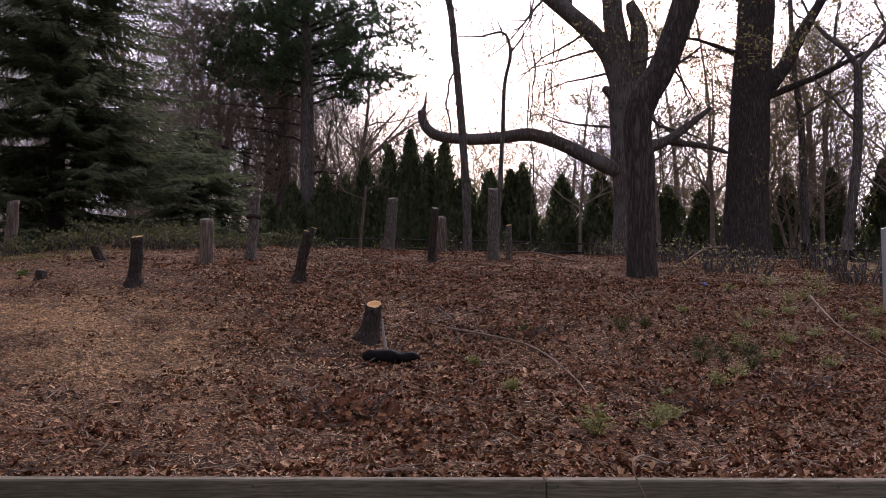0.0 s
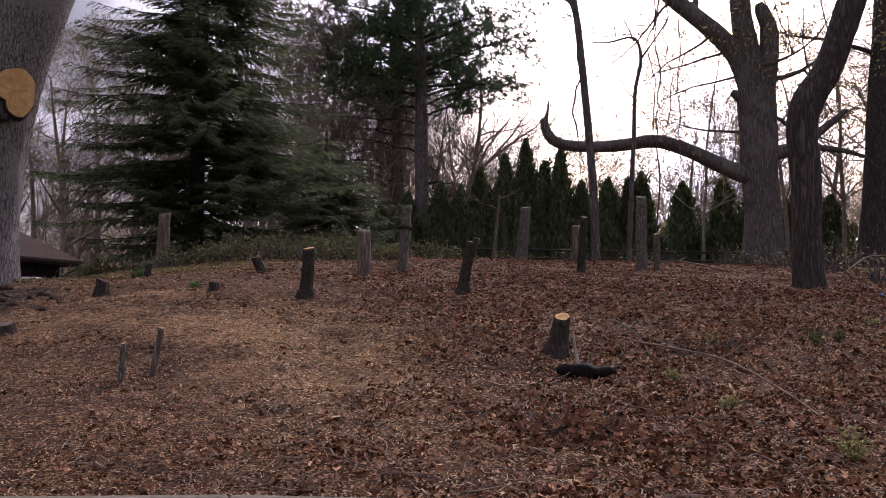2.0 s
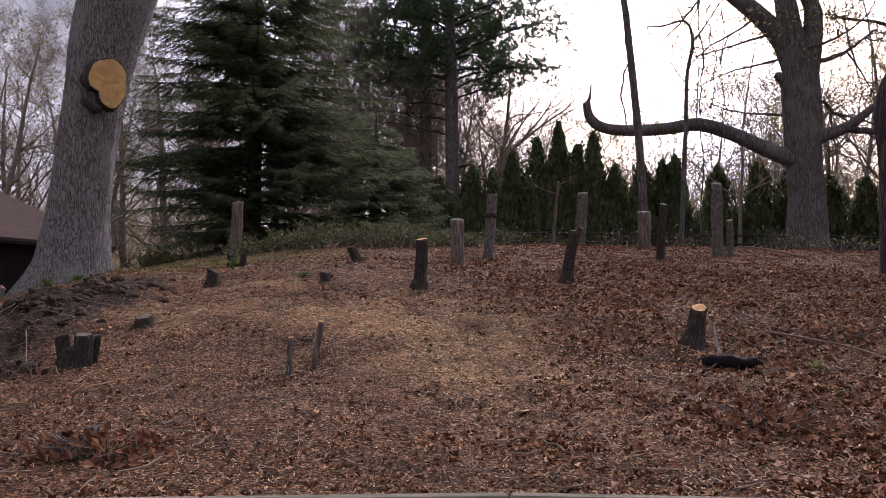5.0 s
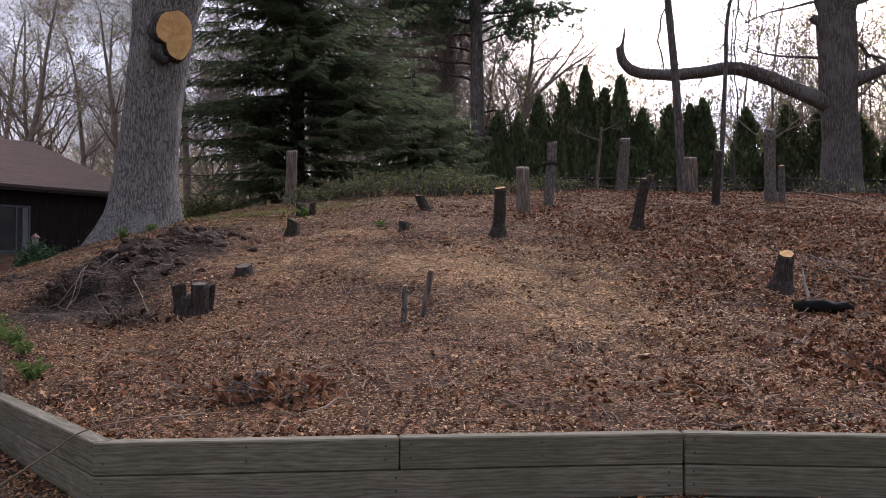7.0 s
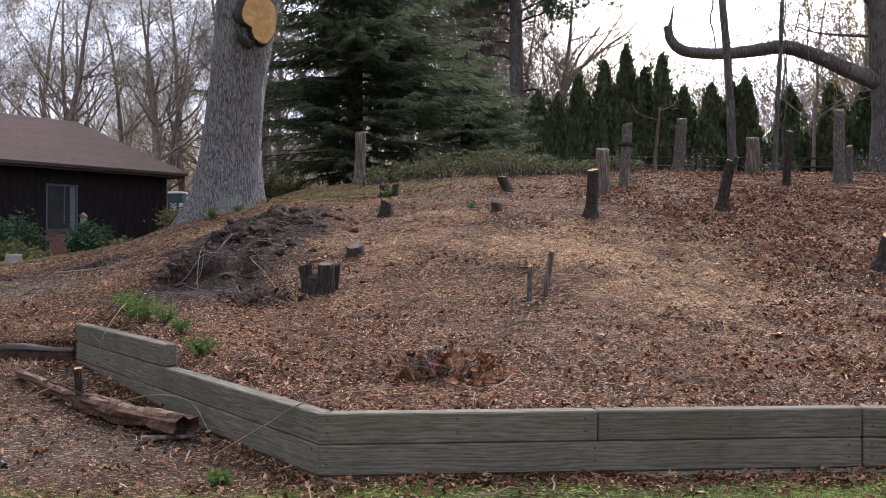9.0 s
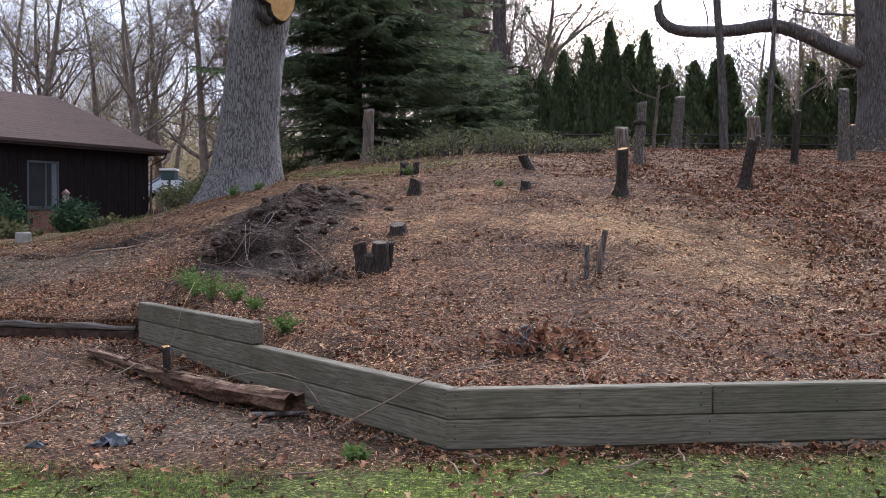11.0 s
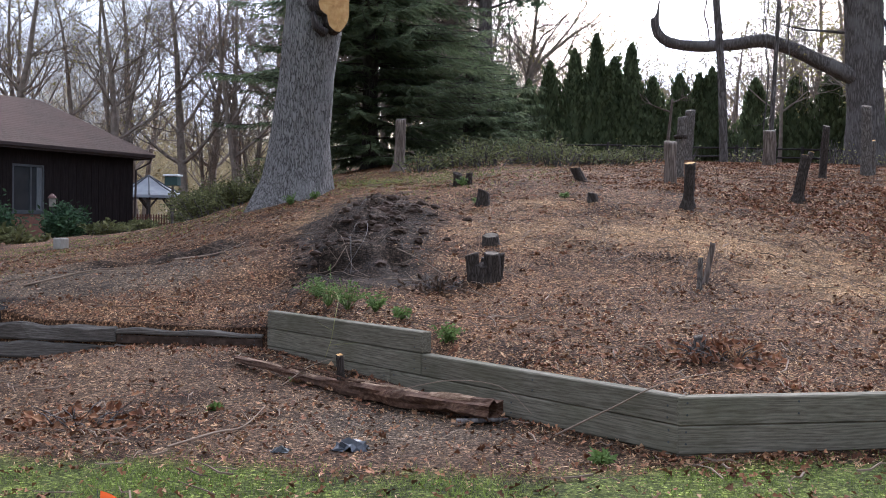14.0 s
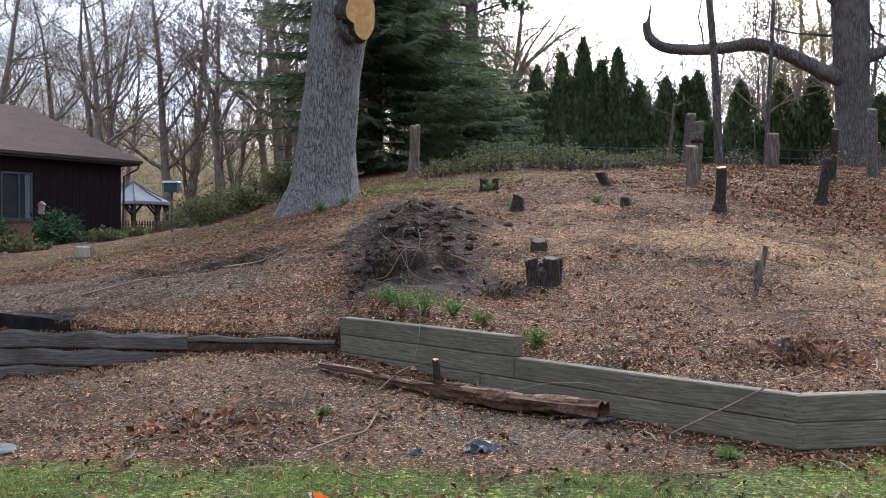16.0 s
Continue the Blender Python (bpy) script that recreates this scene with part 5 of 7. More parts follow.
_first = [arborvitae(3.6, 0.98, 60), arborvitae(4.6, 0.98, 61), arborvitae(3.2, 1.1, 62)]
_used = [False] * 3
for x, y, top, k in ((-5.6, 45.5, 8.4, 0), (-4.6, 45.3, 8.2, 2), (-3.62, 44.6, 8.95, 0), (-2.5, 44.2, 9.45, 1), (-1.54, 44, 10.1, 1), (-0.72, 44, 9.1, 1), (0.03, 43.8, 9.6, 1), (0.98, 43.5, 8.1, 0), (2.1, 43, 8.1, 2), (3.0, 43.4, 8.2, 0), (3.52, 43.2, 8.4, 0),
                     (5.15, 42, 7.75, 2), (6.75, 41.5, 7.9, 2), (8.05, 41, 8.1, 0), (9.6, 41.5, 7.25, 2), (11.2, 42, 7.2, 2), (14.9, 42, 7.8, 0), (16.6, 41.5, 8.0, 2), (19, 42, 8.5, 0), (-7.2, 46, 8.0, 2), (-8.6, 46.5, 7.6, 2)):
    z = gz(x, y) - 0.1
    m = pose(x, y, z, 0, 0, (x * 77) % 360)
    if not _used[k]:
        _first[k].matrix_basis = m
        _used[k] = True
        ob = _first[k]
        ob.scale = (1, 1, (top - z) / (3.6, 4.6, 3.2)[k])
    else:
        ob = copy_thing(_first[k], m)
        ob.scale = (1, 1, (top - z) / (3.6, 4.6, 3.2)[k])


# ---- bare woods ----
def bare_tree(seed, height, r, mat, depth=3, spread=0.55, kids=(3, 5), buds=None, label="bare grey-brown tree in the woods", trunks=1, budsize=0.14):
    rng = random.Random(seed)
    e = thing("bare_tree", (0, 0, 0), label, "tree", "bare woods")
    s, tips = Soup(), []
    w = Soup()
    for k in range(trunks):
        d = Vector((rng.gauss(0, 0.10), rng.gauss(0, 0.10), 1))
        p = Vector((rng.gauss(0, 0.12) if trunks > 1 else 0, rng.gauss(0, 0.12) if trunks > 1 else 0, -0.2))
        pts, rad = [p.copy()], [r * 1.25]
        for i in range(8):
            d = (d + Vector((rng.gauss(0, 0.07), rng.gauss(0, 0.07), 0.05))).normalized()
            p = p + d * height / 8
            pts.append(p.copy())
            rad.append(r * (1 - 0.85 * (i + 1) / 8))
        w.tube(pts, rad, 8, cap=False)
        for i in range(2, 9):
            for _ in range(rng.randint(1, 3) if i < 8 else 3):
                az = rng.uniform(0, 6.28)
                dd = Vector((math.cos(az) * spread, math.sin(az) * spread, rng.uniform(0.3, 0.8)))
                grow(s, pts[i], dd, height * rng.uniform(0.24, 0.46) * (1.15 - i / 12), max(0.014, rad[i] * 0.55), depth - 1, rng, tips, 0, 0.75, kids, 5, 0.16, 0.62, 0.09)
    for p in tips:
        for _ in range(2):
            o = Vector((rng.gauss(0, 0.7), rng.gauss(0, 0.7), rng.gauss(0.6, 0.5))).normalized() * rng.uniform(0.35, 0.9)
            q = o.orthogonal().normalized() * 0.0085
            s.tri(p - q, p + o, p + q)
    w.make("trunk", mat, e, smooth=True)
    s.make("crown", mat, e)
    if buds:
        leaves_at("bud_mass", tips if height == 13.5 else tips[::2], 4 if height == 13.5 else 1, budsize, 0.15, buds, e, rng)
    return e


_kinds = [bare_tree(70, 15, 0.24, "twig", 4, 0.6, (3, 4), "bud"), bare_tree(71, 13, 0.17, "twig", 4, 0.5, (3, 4), None, "slender bare tree in the woods"), bare_tree(72, 16, 0.3, "twig", 4, 0.75, (3, 4), "bud", "bare tree with first yellow-green buds"),
          bare_tree(73, 9, 0.09, "twig", 3, 0.5, (3, 4), None, "thin bare sapling clump in the woods", 4), bare_tree(74, 18, 0.34, "twig", 4, 0.75, (3, 4), "bud_red", "tall bare tree with reddish buds"), bare_tree(75, 13.5, 0.11, "twig", 3, 0.85, (3, 4), "bud", "slim tree hung with small yellow-green leaves", 1, 0.13)]
_placed = [False] * len(_kinds)


def put_tree(k, x, y, scale, turn):
    m = pose(x, y, gz(x, y) - 0.1, 0, 0, turn)
    if _placed[k]:
        ob = copy_thing(_kinds[k], m)
    else:
        _placed[k], ob = True, _kinds[k]
        ob.matrix_basis = m
    ob.scale = (scale, scale, scale)


_r = random.Random(80)
# thicket between spruce and hedge
for i in range(19):
    x = -17 + 12.5 * (i + _r.random()) / 19
    y = _r.uniform(50, 66)
    put_tree(_r.choice((0, 1, 1, 3, 3, 4)), x * y / 52, y, _r.uniform(0.75, 1.15), _r.uniform(0, 360))
for x, y, k, sc in ((-3.4, 58, 3, 0.9), (-4.9, 51, 0, 0.85), (-14.2, 48, 1, 1.1), (-12.2, 47, 1, 1.05), (-10.4, 50, 1, 1.0), (-12.9, 50, 3, 0.9), (-9.2, 50, 3, 0.9)):
    put_tree(k, x, y, sc, x * 50)
# behind and beside the house
for x, y, k, sc in ((-36, 56, 2, 1.15), (-31, 60, 0, 1.15), (-28.5, 52, 2, 0.95), (-26, 58, 4, 1.0), (-24, 63, 0, 1.2), (-22, 56, 1, 1.2), (-20.5, 66, 2, 1.1), (-33, 68, 4, 1.1), (-39, 62, 0, 1.2), (-42, 70, 2, 1.2), (-18.5, 60, 1, 1.1), (-29, 72, 4, 1.1), (-45, 58, 2, 1.1),
                    (-23.5, 75, 2, 1.2), (-36.5, 78, 0, 1.2), (-19, 78, 4, 1.1), (-17, 70, 0, 1.1), (-48, 66, 0, 1.2), (-27, 66, 3, 1.3), (-21.5, 70, 3, 1.4), (-38, 70, 3, 1.4), (-50, 76, 4, 1.2), (-34, 61, 4, 0.9), (-30, 57, 1, 1.2), (-25, 69, 1, 1.3), (-22.5, 61, 3, 1.2), (-43, 63, 1, 1.2)):
    put_tree(k, x, y, sc, x * 37 % 360)
# to the east, beyond the hedge
for i in range(18):
    x = -2 + 40 * (i + _r.random()) / 18
    y = _r.uniform(66, 95)
    put_tree(_r.choice((0, 2, 3, 4)), x, y, _r.uniform(0.42, 0.62), _r.uniform(0, 360))
for x, y, k, sc in ((17.5, 34, 0, 0.8), (21, 38, 2, 0.8), (15.5, 46, 2, 0.8), (24, 44, 4, 0.8), (19, 52, 2, 0.9), (12.5, 47, 0, 0.7), (10.2, 52, 2, 0.75), (8.2, 49, 3, 0.9), (14.2, 39.5, 3, 0.9), (17, 43, 3, 1.0), (22.5, 50, 0, 0.9), (13.5, 55, 4, 0.7), (7.2, 56, 4, 0.5), (5.0, 58, 2, 0.45), (2.5, 60, 0, 0.42), (25, 36, 2, 0.9), (28, 46, 0, 0.9), (8.3, 37.5, 5, 0.85), (10.9, 39, 5, 0.95), (12.2, 36.8, 5, 0.8), (14.8, 38, 5, 0.9), (17.2, 36.5, 5, 0.9), (5.6, 39.6, 5, 0.75), (15, 60, 0, 0.55), (16.6, 63, 2, 0.5), (13.4, 66, 0, 0.55), (19.6, 40, 5, 0.9), (15.8, 33.8, 5, 0.8)):
    put_tree(k, x, y, sc, x * 37 % 360)


def far_woods():
    rng = random.Random(90)
    s = Soup()
    for i in range(420):
        az = math.radians(-62 + 124 * i / 420 + rng.uniform(-0.2, 0.2))
        D = rng.uniform(95, 150)
        x, y = -2 + D * math.sin(az), D * math.cos(az)
        z = 0.9 if x < -20 else 4.6 + 0.012 * (y - 60)
        h = rng.uniform(10, 17)
        s.tube([(x, y, z - 0.3), (x + rng.gauss(0, 0.3), y, z + h * 0.5), (x + rng.gauss(0, 0.6), y, z + h)], [0.10, 0.08, 0.03], 3, cap=False)
        for _ in range(26):
            t = rng.uniform(0.25, 0.95)
            d = Vector((rng.gauss(0, 1), rng.gauss(0, 0.4), rng.uniform(0.4, 1.4))).normalized() * h * rng.uniform(0.12, 0.3)
            p = Vector((x, y, z + h * t))
            s.tube([p, p + d * 0.6, p + d + Vector((0, 0, 0.3))], [0.05, 0.04, 0.015], 3, cap=False)
            for _ in range(4):
                q = p + d * rng.uniform(0.4, 1)
                o = Vector((rng.gauss(0, 1), rng.gauss(0, 0.4), rng.uniform(0.2, 1.2))).normalized() * h * 0.10
                s.tri(q - Vector((0.03, 0, 0)), q + o, q + Vector((0.03, 0, 0)))
    for i in range(150000):
        az = math.radians(rng.uniform(-62, 62))
        D = rng.uniform(90, 150)
        x, y = -2 + D * math.sin(az), D * math.cos(az)
        top = (14.5 if x < -20 else 18.0) + 4.0 * noise.noise(Vector((az * 9, D * 0.03, 0)))
        zz = (0.9 if x < -20 else 4.6 + 0.012 * (y - 60))
        top = top * (0.72 if x < -20 else 1)
        p = Vector((x, y, zz + top * rng.random() ** 1.15))
        o = Vector((rng.gauss(0, 1), rng.gauss(0, 0.5), rng.gauss(0.6, 0.8))).normalized() * rng.uniform(0.5, 1.5)
        w = o.orthogonal().normalized() * 0.07
        s.tri(p - w, p + o, p + w)
    tagged(s.make("far_woods", "twig_far"), "tan bare woods in the distance, haze put into their pale colour", "woods", kind="stuff")


far_woods()


# ---- the house ----
HOUSE = Vector((-22.0, 42.8, 0))
HA, HB = Vector((-0.46, -0.888, 0)), Vector((-0.888, 0.46, 0))   # along the seen wall, into the house


def hp(a, b, z):
    p = HOUSE + HA * a + HB * b
    return Vector((p.x, p.y, z))


def house():
    zg, ze, zr, W, Lh = 0.45, 4.36, 6.85, 6.8, 15.0
    e = thing("house", hp(Lh / 2, W / 2, zg), "single-storey house with dark stained siding and a brown hip roof", "house")

    def poly(name, faces, mat, parent, label=""):
        s = Soup()
        for f in faces:
            n = len(s.v)
            s.v += [p - e.location for p in f]
            s.f.append(tuple(range(n, n + len(f))))
        return s.make(name, mat, parent, label)

    def slab(name, a0, a1, b0, b1, z0, z1, mat, parent, label="", bevel=0.0):
        c = [hp(a, b, z) for z in (z0, z1) for a, b in ((a0, b0), (a1, b0), (a1, b1), (a0, b1))]
        return poly(name, [[c[i] for i in q] for q in ((0, 1, 2, 3), (7, 6, 5, 4), (0, 4, 5, 1), (1, 5, 6, 2), (2, 6, 7, 3), (3, 7, 4, 0))], mat, parent, label)
    i0, t = 0.6, 0.2
    # the seen wall, with a real opening for the window
    wa, wb, wz0, wz1 = 5.25, 6.75, 1.72, 3.72
    wall = slab("wall", i0, wa, i0, i0 + t, zg - 0.4, ze, "siding", e)
    slab("wall", wb, Lh - i0, i0, i0 + t, zg - 0.4, ze, "siding", e)
    slab("wall", wa, wb, i0, i0 + t, wz1, ze, "siding", e)
    slab("brick_apron", wa, wb, i0, i0 + t, zg - 0.4, wz0, "brick", e, "dull red brick below the window")
    slab("wall", i0, i0 + t, i0 + t, W - i0, zg - 0.4, ze, "siding", e)
    slab("wall", Lh - i0 - t, Lh - i0, i0 + t, W - i0, zg - 0.4, ze, "siding", e)
    slab("wall", i0 + t, Lh - i0 - t, W - i0 - t, W - i0, zg - 0.4, ze, "siding", e)
    for k in range(36):   # upright battens
        a = i0 + 0.3 + k * 0.39
        if wa - 0.1 < a < wb + 0.1 or a > Lh - i0:
            continue
        slab("batten", a, a + 0.05, i0 - 0.022, i0 - 0.002, zg - 0.3, ze - 0.05, "siding", wall)
    win = slab("window", wa, wb, i0 + 0.10, i0 + 0.13, wz0, wz1, "glass", e, "dark double-hung window with white frame")
    for a0, a1, z0, z1 in ((wa, wa + 0.09, wz0, wz1), (wb - 0.09, wb, wz0, wz1), (wa + 0.09, wb - 0.09, wz0, wz0 + 0.1), (wa + 0.09, wb - 0.09, wz1 - 0.09, wz1), (wa + 0.60, wa + 0.66, wz0 + 0.1, wz1 - 0.09)):
        slab("window_frame", a0, a1, i0 + 0.02, i0 + 0.11, z0, z1, "frame_grey", win)
    slab("window_sill", wa - 0.06, wb + 0.06, i0 - 0.06, i0 + 0.03, wz0 - 0.07, wz0, "frame_grey", win)
    slab("curtain", wa + 0.10, wa + 0.34, i0 + 0.05, i0 + 0.09, wz0 + 0.1, wz1 - 0.1, "curtain", win, "pale drawn curtain")
    # soffit, fascia, gutter
    slab("soffit", 0.05, Lh - 0.05, 0.05, W - 0.05, ze - 0.04, ze, "siding", e)
    for a0, a1, b0, b1 in ((0, Lh, 0.0, 0.04), (0.0, 0.04, 0.04, W - 0.04), (Lh - 0.04, Lh, 0.04, W - 0.04), (0, Lh, W - 0.04, W)):
        slab("fascia", a0, a1, b0, b1, ze - 0.06, ze + 0.18, "gutter", e)
    slab("gutter", -0.05, Lh, -0.13, -0.003, ze + 0.04, ze + 0.17, "gutter", e, "dark brown gutter")
    s = Soup()
    s.tube([hp(0.06, -0.05, ze + 0.05) - e.location, hp(0.10, 0.05, ze - 0.2) - e.location, hp(0.5, 0.5, ze - 0.55) - e.location, hp(0.56, 0.55, zg) - e.location], [0.05] * 4, 8)
    s.make("downspout", "gutter", e)
    # hip roof in courses of shingles
    ap0, ap1 = (W / 2 + 0.1, W / 2), (Lh - W / 2 - 0.1, W / 2)
    roof = new("roof")
    roof.parent = e
    n = 26
    ov = 0.12

    def edge(side, t):
        z = ze + 0.16 + (zr - ze - 0.16) * t
        c = {0: ((-ov, -ov), (Lh + ov, -ov), ap0, ap1), 1: ((-ov, W + ov), (-ov, -ov), ap0, ap0), 2: ((Lh + ov, W + ov), (-ov, W + ov), ap1, ap0), 3: ((Lh + ov, -ov), (Lh + ov, W + ov), ap1, ap1)}[side]
        l = [c[0][i] + (c[2][i] - c[0][i]) * t for i in (0, 1)]
        r = [c[1][i] + (c[3][i] - c[1][i]) * t for i in (0, 1)]
        return hp(*l, z) - e.location, hp(*r, z) - e.location
    for side in range(4):
        for j in range(n):
            s = Soup()
            l0, r0 = edge(side, j / n)
            l1, r1 = edge(side, (j + 1.0) / n)
            lift = Vector((0, 0, 0.006))
            s.quad(l0 + lift, r0 + lift, r1, l1)
            s.quad(l0 - lift, r0 - lift, r0 + lift, l0 + lift)
            s.make("shingle_course", "shingle", roof)
    return e


house()


# ---- gazebo, feeder, fences, shrubs ----
def gazebo():
    c = Vector((-26.2, 53.0, 0))
    z0 = 1.4
    e = thing("gazebo", (c.x, c.y, z0), "open garden gazebo with a silver canopy on dark timber posts", "gazebo")
    ze, zt, w = 1.6, 2.75, 2.1
    roof = Soup()
    n = 8
    rim = [Vector((w * math.cos(2 * math.pi * (k + 0.5) / n), w * math.sin(2 * math.pi * (k + 0.5) / n), ze)) for k in range(n)]
    for k in range(n):
        a, b, t = rim[k], rim[(k + 1) % n], Vector((0, 0, zt))
        p = Soup()
        mid0, mid1 = a.lerp(t, 0.5) - Vector((0, 0, 0.06)), b.lerp(t, 0.5) - Vector((0, 0, 0.06))
        p.quad(a, b, mid1, mid0)
        p.tri(mid0, mid1, t)
        p.quad(a - Vector((0, 0, 0.16)), b - Vector((0, 0, 0.16)), b, a)
        p.make("canopy_panel", "canopy", e)
        rib = Soup()
        rib.tube([a + Vector((0, 0, 0.02)), mid0 + Vector((0, 0, 0.03)), t + Vector((0, 0, 0.03))], [0.05, 0.045, 0.04], 5)
        rib.make("rib", "frame_grey", e)
    for k in range(0, n):
        p = Soup()
        q = rim[k] * 0.88
        p.tube([(q.x, q.y, -0.6), (q.x, q.y, ze - 0.05)], [0.10, 0.10], 6)
        post = p.make("post", "bark_dark", e)
        for j in (-1, 1):
            b = Soup()
            r = rim[(k + j) % n] * 0.88
            m = Vector((q.x, q.y, ze - 0.1)).lerp(Vector((r.x, r.y, ze - 0.1)), 0.38)
            b.tube([Vector((q.x, q.y, ze - 0.75)), m], [0.06, 0.06], 5)
            b.make("brace", "bark_dark", post)


gazebo()


def picket_fence():
    e = thing("picket_fence", (-25, 50, 1.5), "low red-brown picket fence beside the house", "fence")
    a, b = Vector((-27.5, 49.5, 0)), Vector((-19.5, 51.5, 0))
    n = 60
    z = 1.35
    for k in range(n):
        p = a.lerp(b, k / (n - 1))
        s = Soup()
        s.box((p.x + 25 - 0.04, p.y - 50 - 0.015, z - 1.5 - 0.6), (p.x + 25 + 0.04, p.y - 50 + 0.015, z - 1.5 + 0.5))
        i = len(s.v)
        s.v.append((p.x + 25, p.y - 50, z - 1.5 + 0.58))
        s.f += [(4, 5, i), (5, 6, i), (6, 7, i), (7, 4, i)]
        s.make("picket", "picket", e)
    for h in (0.05, 0.35):
        s = Soup()
        s.tube([a + Vector((25, -50 + 0.04, z - 1.5 + h)), b + Vector((25, -50 + 0.04, z - 1.5 + h))], [0.035, 0.035], 4)
        s.make("rail", "picket", e)


picket_fence()


def bird_feeder():
    x, y = -14.92, 26.3
    g = gz(x, y)
    e = thing("bird_feeder", (x, y, g), "dark green box feeder with a white lid on a pole", "bird feeder")
    h = 2.35 - g
    part("box", bevelled_box((-0.19, -0.15, h), (0.19, 0.15, h + 0.26), 0.01), "green_box", e)
    part("lid", bevelled_box((-0.23, -0.19, h + 0.262), (0.23, 0.19, h + 0.32), 0.012), "lid_white", e, "white lid")
    s = Soup()
    s.tube([(0, 0, -0.2), (0, 0, h - 0.002)], [0.04, 0.035], 8)
    s.make("pole", "bark_mid", e)


bird_feeder()


def rail_fence():
    e = thing("rail_fence", (3, 36, 3.9), "low black rail fence along the hedge", "fence")
    pts = [(-4 + 2.4 * k, 36.4 - 0.02 * k) for k in range(11)]
    for k, (x, y) in enumerate(pts):
        z = gz(x, y) - 3.9
        part("post", bevelled_box((x - 3 - 0.05, y - 36 - 0.05, z - 0.3), (x - 3 + 0.05, y - 36 + 0.05, z + 0.78), 0.01), "fence", e)
        if k:
            x0, y0 = pts[k - 1]
            z0 = gz(x0, y0) - 3.9
            for h in (0.68, 0.36):
                s = Soup()
                s.tube([(x0 - 3, y0 - 36, z0 + h), ((x0 + x) / 2 - 3, (y0 + y) / 2 - 36, (z0 + z) / 2 + h - 0.02), (x - 3, y - 36, z + h)], [0.035] * 3, 6)
                s.make("rail", "fence", e)


rail_fence()


def shrub(name, at, size, mat, seed, label, count=420, leaf=0.10, stems=16, flat=0.0):
    """Many ascending stems with small leaf sprays, uneven in outline."""
    rng = random.Random(seed)
    x, y = at
    e = thing(name, (x, y, gz(x, y)), label, "shrub")
    st, lf = Soup(), Soup()
    for k in range(stems):
        az = rng.uniform(0, 6.28)
        rr = rng.uniform(0.1, 1)
        tip = Vector((math.cos(az) * size[0] * rr, math.sin(az) * size[1] * rr, size[2] * rng.uniform(0.45, 1.0) * (1 - 0.45 * rr)))
        b = Vector((tip.x * 0.55, tip.y * 0.55, gz(x + tip.x * 0.55, y + tip.y * 0.55) - gz(x, y) - 0.04))
        mid = b.lerp(tip, 0.5) + Vector((rng.gauss(0, 0.05), rng.gauss(0, 0.05), 0.05))
        st.tube([b, mid, tip], [0.018, 0.012, 0.005], 4, cap=False)
        for _ in range(count // stems):
            u = rng.uniform(0.2, 1.0)
            p = (b.lerp(mid, u * 2) if u < 0.5 else mid.lerp(tip, u * 2 - 1)) + Vector((rng.gauss(0, 0.10), rng.gauss(0, 0.10), rng.gauss(0, 0.06))) * (size[2] + 0.3)
            d = Vector((rng.gauss(0, 1), rng.gauss(0, 1), rng.gauss(0.35, 0.5))).normalized()
            L = leaf * rng.uniform(0.6, 1.5)
            w = d.orthogonal().normalized() * L * 0.22
            lf.quad(p, p + d * L * 0.5 - w, p + d * L, p + d * L * 0.5 + w)
    tagged(st.make("stem_mass", "bark_mid", e), kind="stuff")
    tagged(lf.make("foliage", mat, e), kind="stuff")
    return e


_r = random.Random(101)
for x, y, sx, sz in ((-6.6, 16.0, 0.6, 0.38), (-6.0, 16.3, 0.7, 0.5), (-5.4, 16.0, 0.7, 0.48), (-4.8, 16.4, 0.8, 0.6), (-4.2, 16.1, 0.7, 0.55), (-3.6, 16.5, 0.6, 0.45), (-3.1, 16.9, 0.5, 0.35), (-5.7, 17.2, 0.9, 0.7), (-4.4, 17.4, 0.9, 0.75), (-2.5, 18.0, 0.7, 0.45)):
    shrub("low_shrub", (x, y), (sx, 0.5, sz * 0.85), "yew", int(_r.random() * 9999), "low sprawling olive-green evergreen shrub", 620, 0.06, 26)
for x, y, sx, sz in ((-10.6, 18.5, 0.8, 0.6), (-11.7, 20.5, 1.0, 0.9), (-12.3, 22.0, 1.0, 1.2), (-12.8, 23.5, 1.3, 1.2), (-10.3, 21.5, 1.2, 0.9), (-14.0, 28, 1.6, 1.2), (-12.0, 27, 1.6, 1.3), (-16.0, 31, 1.2, 0.9)):
    shrub("low_shrub", (x, y), (sx, 0.8, sz * 0.8), "yew", int(_r.random() * 9999), "loose green shrub on the bank beside the oak", 2600, 0.075, 34)
for x, y, sx, sz in ((-24.2, 33.0, 1.05, 2.0), (-25.6, 32.2, 0.9, 1.7), (-21.4, 33.0, 0.8, 1.45), (-22.2, 35.0, 0.8, 0.7), (-20.8, 38.0, 0.9, 0.6), (-19.5, 35.5, 0.9, 0.5), (-23.2, 31.0, 1.2, 0.7), (-18.5, 30, 1.0, 0.6), (-20.6, 26, 1.3, 0.6), (-17.5, 22.5, 1.0, 0.55)):
    shrub("garden_bush", (x, y), (sx, sx * 0.8, sz), "bush" if sz > 1 else "yew", int(_r.random() * 9999), "rounded dark green bush by the house wall" if sz > 1 else "low green garden plant by the house", 3600 if sz > 1 else 900, 0.15, 44 if sz > 1 else 24)
